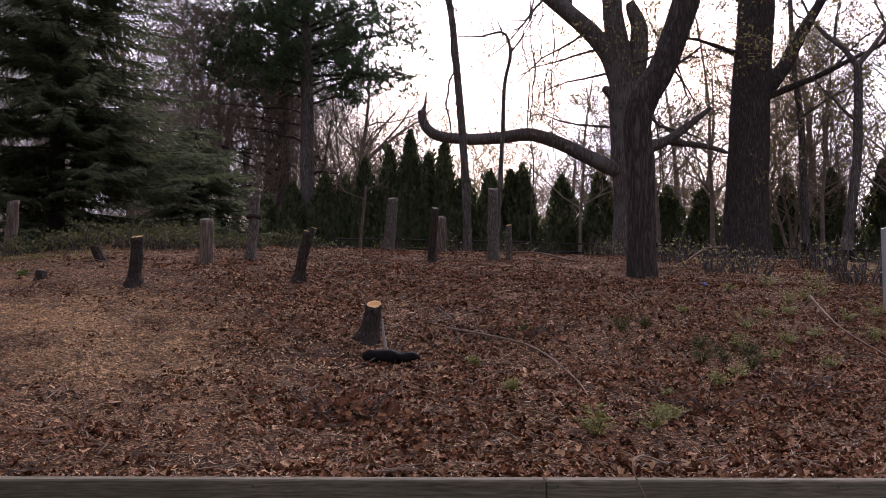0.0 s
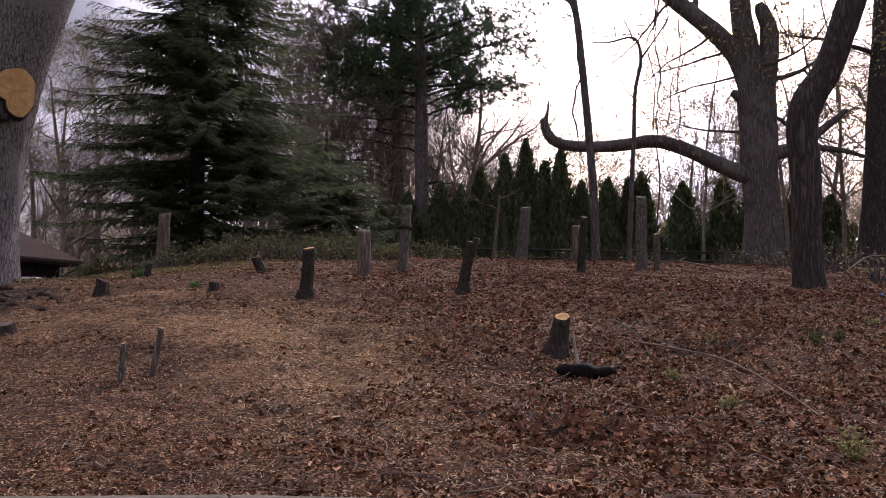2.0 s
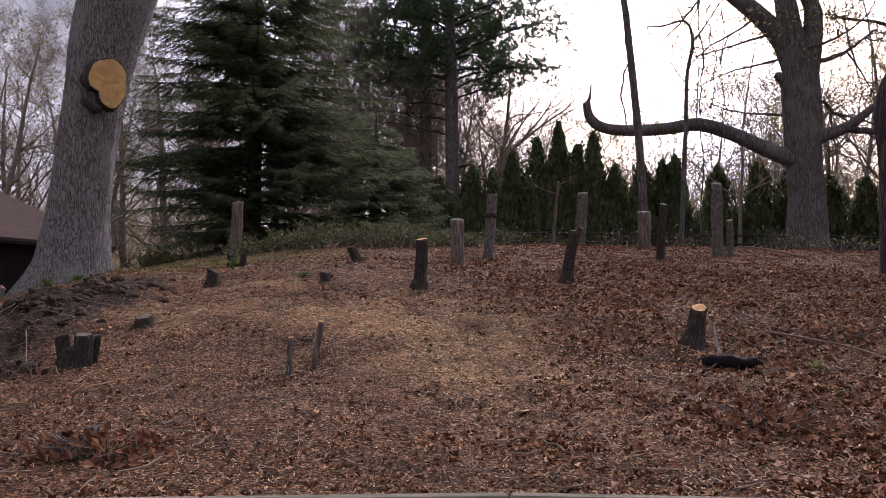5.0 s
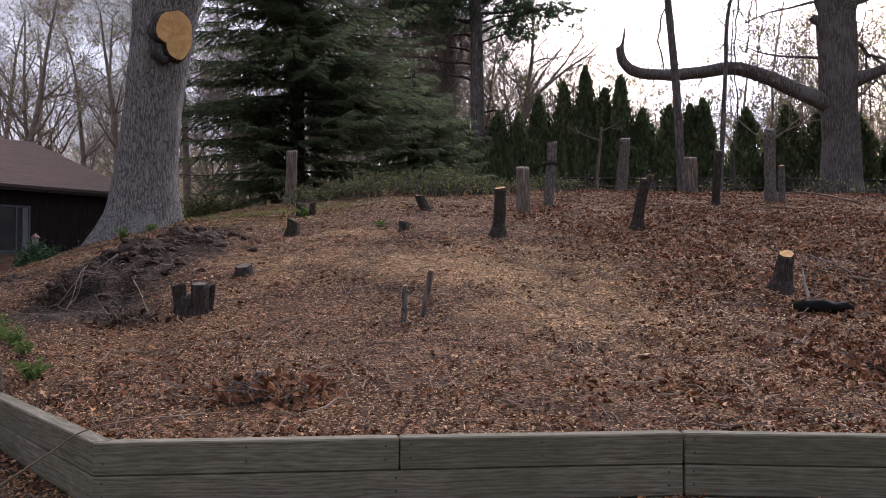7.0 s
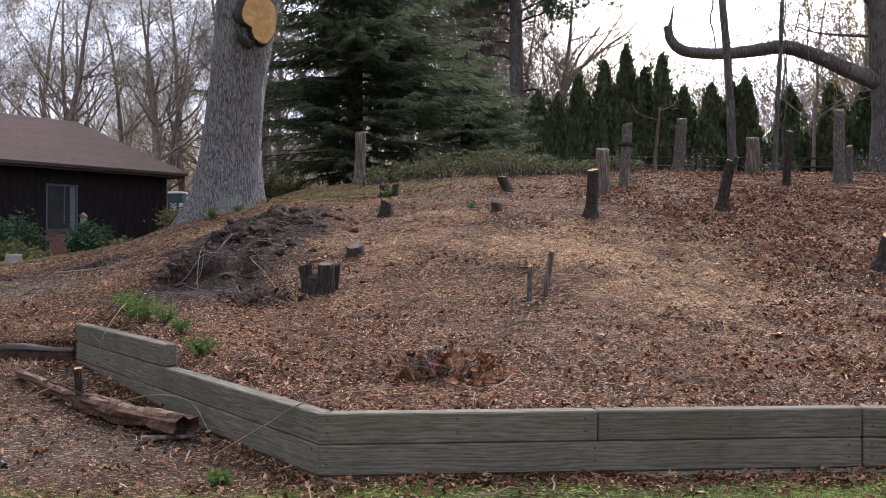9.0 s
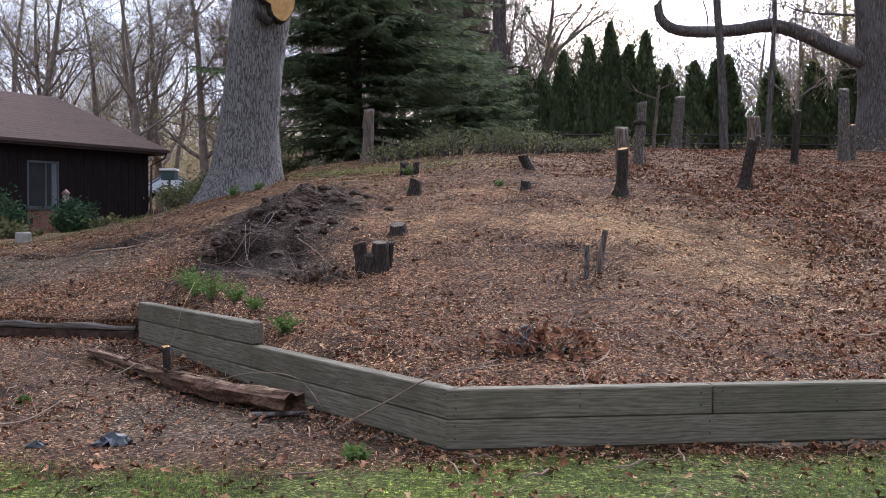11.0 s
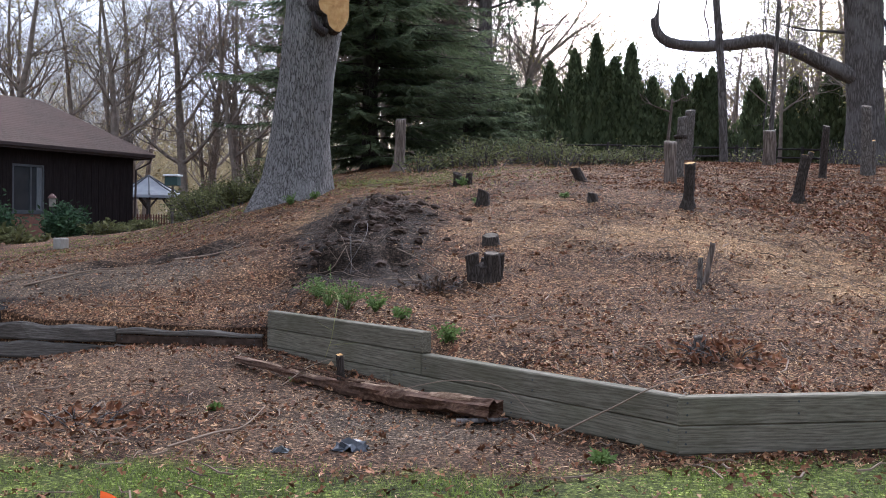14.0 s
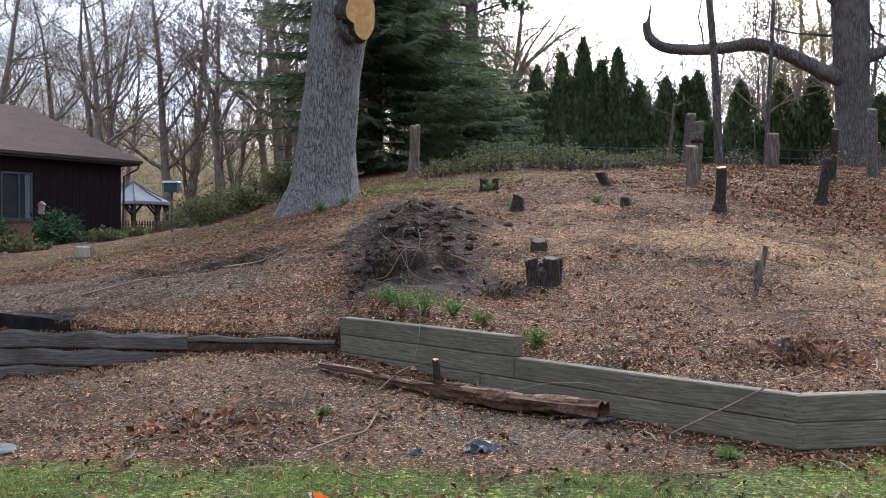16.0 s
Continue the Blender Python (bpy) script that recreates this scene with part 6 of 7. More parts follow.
# brush below the hedge and along the eastern edge
for k in range(26):
    x = -7 + 24 * (k + _r.random()) / 26
    y = _r.uniform(29, 38)
    shrub("brush", (x, y), (0.8, 0.6, _r.uniform(0.5, 1.1)), "ivy", int(_r.random() * 9999), "thin tangled brush with first leaves", 90, 0.08, 34)
for k in range(12):
    x, y = _r.uniform(4.2, 8.0), _r.uniform(13, 24)
    shrub("brush", (x, y), (0.6, 0.5, _r.uniform(0.4, 0.9)), "ivy", int(_r.random() * 9999), "thin tangled brush with first leaves", 70, 0.06, 20)

# hanging vines and a twisted sapling
def vine(pts, r, seed, label="thin hanging vine from the high branches"):
    rng = random.Random(seed)
    e = thing("hanging_vine", pts[0], label, "vine")
    kinked = []
    for a, b in zip(pts, pts[1:]):
        for u in (0, 0.33, 0.66):
            kinked.append(Vector(a).lerp(Vector(b), u) + Vector((rng.gauss(0, 0.05), 0, 0)))
    pts = kinked + [Vector(pts[-1])]
    s = bark_tube(local(e, pts), [r * rng.uniform(0.7, 1.2) for _ in pts], 6, rng, 0.1, 4)
    s.make("stem", "bark_mid", e, smooth=True)
    t = Soup()
    for k in range(26):
        i = rng.randrange(len(pts) - 1)
        q = Vector(pts[i]).lerp(Vector(pts[i + 1]), rng.random()) - e.location
        d = Vector((rng.gauss(0, 0.6), rng.gauss(0, 0.3), rng.uniform(-1, 0.1))).normalized() * rng.uniform(0.15, 0.7)
        t.tube([q, q + d * 0.5 + Vector((0, 0, -0.03)), q + d], [r * 0.5, r * 0.4, r * 0.15], 3, cap=False)
    tagged(t.make("side_shoot_mass", "bark_mid", e), kind="stuff")


vine([(3.05, 31.2, 13.0), (2.99, 31.2, 10.8), (3.15, 31.2, 9.3), (2.95, 31.2, 8.1), (3.06, 31.2, 6.5), (3.0, 31.2, 3.6)], 0.024, 1)
vine([(2.8, 31.1, 13.2), (2.95, 31.1, 11.5), (2.71, 31.1, 10.4), (2.98, 31.1, 9.4), (2.85, 31.1, 7.6)], 0.022, 2)
vine([(3.77, 31.1, 12.6), (3.69, 31.1, 10.4), (3.62, 31.1, 8.2), (3.7, 31.1, 6.8)], 0.018, 3)
vine([(0.34, 27.1, 10.0), (0.46, 27.1, 8.43), (0.26, 27.1, 7.78), (0.42, 27.1, 6.6)], 0.022, 4)
vine([(3.4, 31.2, 12.4), (3.3, 31.2, 10.9), (3.45, 31.2, 9.6), (3.3, 31.2, 7.9)], 0.02, 5)
plain_tree("bent_sapling", [(1.62, 25, 2.9), (1.7, 25, 4.75), (1.77, 25, 6.2), (1.81, 25, 7.4), (1.96, 25, 8.25), (1.78, 25, 8.8), (1.17, 25, 8.7), (0.58, 25, 8.7)], [0.07, 0.06, 0.055, 0.05, 0.045, 0.035, 0.025, 0.012], "bark_mid", "thin twisted bare sapling",
           [((1.96, 25, 8.25), (0.7, 0, 0.8), 1.6, 0.03), ((1.8, 25, 7.2), (-0.6, 0, 0.5), 1.0, 0.02), ((1.78, 25, 8.7), (-0.2, 0, 1), 1.2, 0.02)], 38, None, 0.1, 8, 0.08, 2)
plain_tree("dead_sapling", [(-1.55, 21.5, 2.6), (-1.5, 21.5, 3.3), (-1.42, 21.5, 4.2)], [0.05, 0.04, 0.025], "bare_wood", "thin grey dead sapling",
           [((-1.45, 21.5, 3.9), (-0.8, 0, 0.2), 0.7, 0.02), ((-1.45, 21.5, 4.1), (0.8, 0, 0.2), 0.6, 0.02)], 39, None, 0.1, 8, 0.08, 1)


# ---- litter on the ground ----
def lie(name, mat, xy, size, rng, aspect, tilt, lift, curl, label, category, shape="lobed"):
    """Flat scraps lying on the ground: leaf blades folded along the midrib, or chips."""
    n = len(xy)
    x, y = xy[:, 0], xy[:, 1]
    z = ground_z(x, y) + lift
    e = 0.08
    gx, gy = (ground_z(x + e, y) - ground_z(x - e, y)) / (2 * e), (ground_z(x, y + e) - ground_z(x, y - e)) / (2 * e)
    gx, gy = np.clip(gx, -1, 1), np.clip(gy, -1, 1)
    nrm = np.stack([-gx + rng.normal(0, tilt, n), -gy + rng.normal(0, tilt, n), np.ones(n)], 1)
    nrm /= np.linalg.norm(nrm, axis=1)[:, None]
    th = rng.uniform(0, 2 * np.pi, n)
    a = np.stack([np.cos(th), np.sin(th), np.zeros(n)], 1)
    a -= nrm * (a * nrm).sum(1)[:, None]
    a /= np.linalg.norm(a, axis=1)[:, None]
    b = np.cross(nrm, a)
    q = (x - CORNER[0]) * ALONG[0] + (y - CORNER[1]) * ALONG[1]
    L = (size * (0.68 + 0.32 * step(2.0, 5.0, q)) * rng.uniform(0.55, 1.35, n))[:, None]
    W = L * aspect * rng.uniform(0.7, 1.3, n)[:, None]
    c = np.stack([x, y, z], 1)
    cu = L * curl * rng.uniform(0.1, 1.0, n)[:, None]
    if shape == "plain":   # torn shards, bent along one diagonal
        j = rng.uniform(0.45, 1.25, (4, n, 1))
        P = [c - a * L * 0.5 * j[0] + nrm * cu * 0.3, c + a * L * 0.12 * j[1] + b * W * 0.6 * j[1] + nrm * cu * j[2], c + a * L * 0.5 * j[2] + nrm * cu * 0.2, c - a * L * 0.10 - b * W * 0.6 * j[3] + nrm * cu * j[0]]
        F = [(0, 2, 1), (0, 3, 2)]
    elif shape == "lobed":   # an oak leaf: two lobes a side on a bent midrib, its edges curled
        j = rng.uniform(0.55, 1.3, (6, n, 1))
        arch = nrm * cu * rng.uniform(-0.4, 0.5, (n, 1))
        mid = [c + a * L * u + arch * (1 - 4 * u * u) for u in (-0.5, -0.22, 0.02, 0.26, 0.5)]
        P = list(mid)
        for k, (i, u, w, o) in enumerate(((1, -0.16, 0.50, 0.9), (2, 0.0, 0.16, 0.25), (3, 0.33, 0.44, 1.0))):
            P.append(c + a * L * u + b * W * w * j[k] + nrm * cu * o * j[5 - k] + arch * (1 - 4 * u * u))
            P.append(c + a * L * u - b * W * w * j[3 + k] + nrm * cu * o * j[k] + arch * (1 - 4 * u * u))
        F = [(0, 1, 5), (0, 6, 1), (1, 2, 7, 5), (1, 6, 8, 2), (2, 3, 9, 7), (2, 8, 10, 3), (3, 4, 9), (3, 10, 4)]
    else:
        P = [c - a * L * 0.5 - b * W * 0.4, c + a * L * 0.42 - b * W * 0.5, c + a * L * 0.5 + b * W * 0.42, c - a * L * 0.45 + b * W * 0.5]
        F = [(0, 1, 2, 3)]
    k = len(P)
    V = np.stack(P, 1).reshape(-1, 3)
    base = np.arange(n) * k
    loops, starts, totals = [], [], []
    o = 0
    for f in F:
        loops.append((base[:, None] + np.array(f)[None, :]).ravel())
        starts.append(o + np.arange(n) * len(f))
        totals.append(np.full(n, len(f)))
        o += n * len(f)
    me = bpy.data.meshes.new(name)
    me.vertices.add(len(V))
    me.vertices.foreach_set("co", V.astype(np.float32).ravel())
    loops = np.concatenate(loops)
    me.loops.add(len(loops))
    me.loops.foreach_set("vertex_index", loops.astype(np.int32))
    starts = np.concatenate(starts)
    me.polygons.add(len(starts))
    me.polygons.foreach_set("loop_start", starts.astype(np.int32))
    me.update(calc_edges=True)
    me.validate()
    me.materials.append(M[mat])
    return tagged(new(name, me), label, category, kind="stuff")


def spots(n, rng, density, x0=-12, x1=8, y0=-0.5, y1=26):
    """Random places, thinned by a density that is read off a fine grid; more of them near the camera's side."""
    gx, gy = np.arange(x0, x1 + 0.1, 0.1), np.arange(y0, y1 + 0.1, 0.1)
    field = density(*np.meshgrid(gx, gy))
    out, have = [], 0
    while have < n:
        m = 250000
        x = rng.uniform(x0, x1, m)
        y = y0 + (y1 - y0) * rng.uniform(0, 1, m) ** 1.35
        r = y - wall_y(x)
        keep = (rng.uniform(0, 1, m) < field[np.rint((y - y0) / 0.1).astype(int), np.rint((x - x0) / 0.1).astype(int)]) & ((r > 0.11) | (r < -0.03))
        out.append(np.stack([x[keep], y[keep]], 1))
        have += int(keep.sum())
    return np.concatenate(out)[:n]


def inside(x, y):
    r = y - wall_y(x)
    return (r > 0.10)


def leafy(x, y):
    g, c, so, sa = cover(x, y)
    r = y - wall_y(x)
    q = (x - CORNER[0]) * ALONG[0] + (y - CORNER[1]) * ALONG[1]
    d = 0.30 + 0.70 * step(2.2, 5.5, q + rough(x, y, 1.5, 2, 21) * 3)
    d = d + 0.35 * np.exp(-(r / 0.6) ** 2)
    d = d * (1 - 0.9 * c) * (1 - so) * (1 - 0.75 * np.clip(sa, 0, 1)) * (0.16 + 1.7 * np.clip(rough(x, y, 0.6, 3, 22) * 2.2 + 0.45, 0, 1) ** 1.4)
    low = r < 0
    strip = np.exp(-((r + 0.18) / 0.22) ** 2) * 0.5 + 0.45 * np.exp(-(((x + 7.0) / 1.1) ** 2 + ((y - 4.1) / 0.5) ** 2)) + 0.12 * (1 - g)
    d = np.where(low, np.where(r < -0.02, strip + 0.11 * g, 0), np.where(inside(x, y), d, 0))
    return np.clip(d, 0, 1)


def chippy(x, y):
    g, c, so, sa = cover(x, y)
    r = y - wall_y(x)
    q = (x - CORNER[0]) * ALONG[0] + (y - CORNER[1]) * ALONG[1]
    d = (0.35 + 0.65 * c) * (1 - 0.45 * step(3.5, 7, q)) * (1 - so)
    return np.clip(np.where(r < -0.02, 0.13 * (1 - g), np.where(inside(x, y), d * (1 - 0.6 * np.clip(sa, 0, 1)), 0)), 0, 1)


_n = np.random.default_rng(7)
lie("leaf_litter", "leaf", spots(130000, _n, leafy), 0.046, _n, 0.5, 0.65, 0.008, 0.45, "thick scatter of torn dead red-brown leaves", "leaves", "plain")
lie("curled_leaf_litter", "leaf", spots(26000, _n, lambda x, y: leafy(x, y) * (y < 14)), 0.066, _n, 0.62, 0.6, 0.012, 0.42, "curled dead red-brown oak leaves", "leaves")
lie("pale_leaf_litter", "leaf_pale", spots(5000, _n, lambda x, y: leafy(x, y) * (y < 12)), 0.06, _n, 0.6, 0.6, 0.016, 0.42, "scattered bleached tan oak leaves", "leaves")
lie("pale_scraps", "leaf_pale", spots(60000, _n, lambda x, y: np.clip(leafy(x, y) + 0.3 * chippy(x, y), 0, 1)), 0.026, _n, 0.45, 0.6, 0.012, 0.4, "small bleached leaf scraps", "leaves", "plain")
lie("wood_chip_litter", "chip", spots(120000, _n, chippy, y1=18), 0.024, _n, 0.32, 0.4, 0.006, 0, "scattered pale wood chips", "wood chips", "flat")
lie("straw_litter", "straw", spots(90000, _n, lambda x, y: np.clip(0.5 * leafy(x, y) + 0.8 * chippy(x, y), 0, 1), y1=18), 0.048, _n, 0.10, 0.3, 0.010, 0, "slivers of dry straw, needles and split wood", "straw", "flat")
lie("dark_scraps", "litter_dark", spots(60000, _n, lambda x, y: np.clip((0.4 + 0.3 * leafy(x, y)) * np.where(inside(x, y), 1, 0.8 * (1 - cover(x, y)[0])) * (1 - 0.75 * cover(x, y)[1]), 0, 1), y1=16), 0.017, _n, 0.5, 0.6, 0.008, 0, "dark crumbs of bark and soil", "bark crumbs", "flat")


for x, y, sx, sy, n in ((-3.48, 8.02, 0.20, 0.12, 420), (-1.95, 6.5, 0.12, 0.09, 160), (0.95, 9.4, 0.3, 0.2, 320)):
    lie("bark_debris", "litter_dark", np.stack([_n.normal(x, sx, n), _n.normal(y, sy, n)], 1), 0.05, _n, 0.5, 0.35, 0.012, 0.25, "low spread of dark torn bark pieces", "bark", "plain")


def sticks(name, n, rng, density, length, label, mat="stick", r=0.0045):
    P = spots(n, rng, density, y1=17)
    th = rng.uniform(0, 2 * np.pi, n)
    L = length * rng.uniform(0.3, 1.3, n)
    k = r * rng.uniform(0.6, 1.5, n)
    x, y = P[:, 0].copy(), P[:, 1].copy()
    line = []
    for i in range(4):
        line.append(np.stack([x, y, ground_z(x, y) + 0.012 + rng.uniform(0, 0.03, n)], 1))
        th = th + rng.normal(0, 0.22, n)
        x, y = x + np.cos(th) * L / 3, y + np.sin(th) * L / 3
    clear = np.min([np.abs(p[:, 1] - wall_y(p[:, 0])) for p in line], axis=0) > 0.12
    s = Soup()
    for i in np.nonzero(clear)[0]:
        s.tube([Vector(p[i]) for p in line], [k[i], k[i] * 0.9, k[i] * 0.7, k[i] * 0.4], 4, cap=False)
    return tagged(s.make(name, mat), label, "sticks", kind="stuff")


sticks("fallen_twigs", 5200, _n, lambda x, y: np.clip(0.5 * leafy(x, y) + 0.25 * chippy(x, y), 0, 1), 0.22, "scattered dead twigs")


# ---- lawn ----
def lawn():
    rng = np.random.default_rng(11)

    def dens(x, y):
        g = cover(x, y)[0]
        return np.clip(g * (0.5 + 2.6 * rough(x, y, 0.5, 3, 30)), 0, 1) * (y - wall_y(x) < -0.03)
    P = spots(90000, rng, dens, -10, 4, 1.6, 5.2)
    far = spots(9000, rng, lambda x, y: cover(x, y)[0] * (y - wall_y(x) > 0.3), -14, -4, 9, 19)
    P = np.concatenate([P, far])
    n = len(P)
    x, y = P[:, 0], P[:, 1]
    z = ground_z(x, y) - 0.003
    h = 0.008 + 0.030 * rng.uniform(0, 1, n) ** 1.5 * np.where(y > 8, 1.6, 1)
    th = rng.uniform(0, 2 * np.pi, n)
    w = 0.0024 * np.where(y > 8, 2.5, 1)
    ln = rng.normal(0, 0.55, (n, 2))
    c = np.stack([x, y, z], 1)
    a = np.stack([np.cos(th) * w, np.sin(th) * w, np.zeros(n)], 1)
    tip = c + np.stack([ln[:, 0] * h, ln[:, 1] * h, h], 1)
    V = np.stack([c - a, c + a, tip], 1).reshape(-1, 3)
    F = np.arange(3 * n).reshape(-1, 3)
    tagged(mesh_object("lawn_grass", V.tolist(), F.tolist(), "grass"), "short patchy green lawn grass", "grass", kind="stuff")


lawn()


# ---- single things lying about ----
def weed(at, size, seed, mat="weed", label="small green weed with feathery leaves", n=26, leaf=0.035):
    rng = random.Random(seed)
    x, y = at
    e = thing("weed", (x, y, gz(x, y) - 0.01), label, "weed")
    st, lf = Soup(), Soup()
    for k in range(n):
        az = rng.uniform(0, 6.28)
        d = Vector((math.cos(az), math.sin(az), rng.uniform(0.7, 2.6))).normalized() * size * rng.uniform(0.5, 1.1)
        p = [Vector((0, 0, 0)), d * 0.5 + Vector((0, 0, size * 0.08)), d + Vector((0, 0, -size * rng.uniform(0, 0.2)))]
        st.tube(p, [0.003, 0.002, 0.001], 3, cap=False)
        for j in range(9):
            u = rng.uniform(0.25, 1)
            q = p[0].lerp(p[1], u * 2) if u < 0.5 else p[1].lerp(p[2], u * 2 - 1)
            o = Vector((rng.gauss(0, 1), rng.gauss(0, 1), rng.gauss(0.2, 0.5))).normalized() * leaf * rng.uniform(0.6, 1.3)
            w = o.orthogonal().normalized() * leaf * 0.22
            lf.quad(q, q + o * 0.5 - w, q + o, q + o * 0.5 + w)
    tagged(st.make("stem_mass", mat, e), kind="stuff")
    tagged(lf.make("foliage", mat, e), kind="stuff")


weed((-6.3, 6.4), 0.36, 199, n=26, leaf=0.026)
for i, (x, y, sz) in enumerate(((-6.12, 6.25, 0.3), (-5.88, 6.1, 0.2), (-5.28, 5.3, 0.19), (-6.45, 6.65, 0.2), (-5.65, 5.85, 0.12), (-4.4, 3.46, 0.08), (-6.6, 4.5, 0.05), (-6.3, 5.3, 0.05), (-4.28, 11.0, 0.10), (-5.65, 12.6, 0.16), (-5.35, 10.9, 0.12), (-8.0, 12.1, 0.18), (-7.7, 12.3, 0.14))):
    weed((x, y), sz, 200 + i)
for i, (x, y, sz) in enumerate(((1.4, 5.9, 0.16), (1.77, 6.05, 0.14), (1.94, 6.36, 0.16), (3.3, 9.6, 0.16), (3.6, 10.4, 0.18), (4.0, 11.0, 0.2), (4.6, 12.0, 0.22), (5.3, 12.8, 0.25), (5.5, 13.6, 0.28), (4.8, 13.4, 0.22), (2.6, 7.8, 0.12), (3.9, 8.9, 0.15), (4.9, 10.3, 0.2), (5.5, 11.6, 0.24), (1.25, 9.57, 0.09), (0.74, 8.4, 0.10), (0.99, 7.25, 0.10), (3.52, 9.26, 0.12), (4.26, 10.26, 0.14), (4.95, 12.4, 0.16), (3.86, 9.9, 0.12), (4.1, 12.8, 0.12), (5.0, 11.2, 0.16), (3.1, 11.0, 0.1), (2.9, 8.2, 0.12), (4.4, 11.4, 0.14), (2.1, 7.2, 0.07))):
    weed((x, y), sz * 1.35, 230 + i, "ivy", "small yellow-green weed among dead leaves", 16, 0.036)
for i, (x, y, sz) in enumerate(((2.2, 9.75, 0.2), (2.75, 8.85, 0.22), (3.0, 9.0, 0.2), (2.5, 10.1, 0.14), (3.15, 8.7, 0.16), (2.9, 9.5, 0.14), (3.3, 9.3, 0.16))):
    weed((x, y), sz * 1.2, 260 + i, "yew", "low grey-green tuft among dead leaves", 26, 0.03)


def branch_on(pts, r, label, mat="stick", name="fallen_branch", shoots=0, seed=0):
    rng = random.Random(seed)
    e = thing(name, pts[0], label, "branch")
    bark_tube(local(e, pts), [r * (1 - 0.6 * i / (len(pts) - 1)) for i in range(len(pts))], 8, rng, 0.08, 5).make("stem", mat, e, smooth=True)
    for k in range(shoots):
        s = Soup()
        i = rng.randrange(len(pts) - 1)
        q = Vector(pts[i]).lerp(Vector(pts[i + 1]), rng.random()) - e.location
        d = Vector((rng.gauss(0, 1), rng.gauss(0, 1), rng.uniform(0.0, 0.7))).normalized() * rng.uniform(0.08, 0.25)
        s.tube([q, q + d * 0.5, q + d], [r * 0.5, r * 0.35, r * 0.15], 4, cap=False)
        s.make("side_twig", mat, e)


def G(x, y, h=0.01):
    return (x, y, gz(x, y) + h)


branch_on([G(4.88, 12.04, 0.12), G(4.65, 11.0, 0.14), G(4.55, 10.2, 0.12), G(4.75, 9.6, 0.04)], 0.016, "long pale arching dead branch", seed=1, shoots=3)
branch_on([G(0.5, 9.3, 0.05), G(1.21, 8.94, 0.05), G(1.48, 7.85, 0.05), G(1.5, 6.9, 0.03)], 0.011, "pale bent dead branch on the leaves", seed=2, shoots=4)
branch_on([G(0.4, 10.4, 0.03), G(0.55, 9.6, 0.05), G(0.62, 8.9, 0.03)], 0.010, "thin dark dead branch on the leaves", "bark_mid", seed=3, shoots=3)
branch_on([(-4.60, 3.92, 0.03), (-4.44, 3.87, 0.125), (-4.28, 3.82, 0.22), (-4.13, 3.78, 0.31), (-3.96, 3.9, 0.345), (-3.68, 4.3, 0.33)], 0.006, "pale stick propped over the timber wall", seed=4)
branch_on([G(-6.5, 3.46, 0.02), G(-6.36, 3.75, 0.03), G(-6.27, 3.97, 0.02), G(-6.24, 4.3, 0.06)], 0.0075, "forked pale stick on bare soil", seed=5, shoots=2)
branch_on([G(-5.14, 4.24, 0.02), G(-4.85, 4.29, 0.03)], 0.020, "short dark dead branch on bare soil", "bark_mid", seed=6)
branch_on([(1.55, 4.72, 0.32), (1.40, 4.52, 0.38), (1.34, 4.41, 0.34), (1.40, 4.40, 0.2), (1.46, 4.38, 0.05)], 0.006, "thin pale vine trailing over the timber wall", seed=7)
branch_on([G(-6.33, 5.05, 0.02), G(-6.2, 5.35, 0.10), G(-6.0, 5.5, 0.14)], 0.004, "thin pale twig on bare soil", seed=8, shoots=2)
branch_on([G(-6.35, 8.6, 0.12), G(-6.3, 8.1, 0.10), G(-6.42, 7.6, 0.05)], 0.004, "pale exposed root on dug soil", "bark_mid", seed=10, shoots=2)
branch_on([G(-6.9, 9.9, 0.03), G(-6.75, 9.0, 0.06), G(-6.55, 8.3, 0.05), G(-6.35, 7.75, 0.06), G(-6.1, 7.2, 0.05)], 0.004, "long pale root hanging over dug soil", seed=21, shoots=1)
branch_on([G(-6.45, 8.15, 0.10), G(-6.40, 7.95, 0.08), G(-6.36, 7.7, 0.02)], 0.005, "stubby torn root in dug soil", "bark_mid", seed=23, shoots=5)
branch_on([G(-6.0, 8.2, 0.05), G(-5.7, 7.7, 0.10), G(-5.4, 7.2, 0.06), G(-5.1, 6.8, 0.03)], 0.005, "pale exposed root on dug soil", seed=24, shoots=3)
branch_on([G(-6.0, 7.3, 0.03), G(-5.5, 7.0, 0.05), G(-5.0, 6.7, 0.03)], 0.006, "dead stem on the bank", seed=25, shoots=5)
branch_on([G(-9.6, 7.9, 0.02), G(-9.2, 8.5, 0.05), G(-8.9, 8.7, 0.03)], 0.012, "dead branch on the bank", seed=11, shoots=2)
branch_on([G(-8.5, 9.0, 0.02), G(-8.25, 9.6, 0.05), G(-8.0, 9.9, 0.03)], 0.012, "dead branch on the bank", seed=12, shoots=2)
branch_on([G(2.6, 16.5, 0.05), G(1.9, 17.2, 0.18), G(1.2, 17.6, 0.05)], 0.02, "pale dead branch at the crest", seed=13, shoots=4)
branch_on([G(4.4, 16.5, 0.05), G(4.9, 17.0, 0.3), G(5.4, 17.4, 0.35)], 0.02, "pale dead branch at the crest", seed=14, shoots=4)


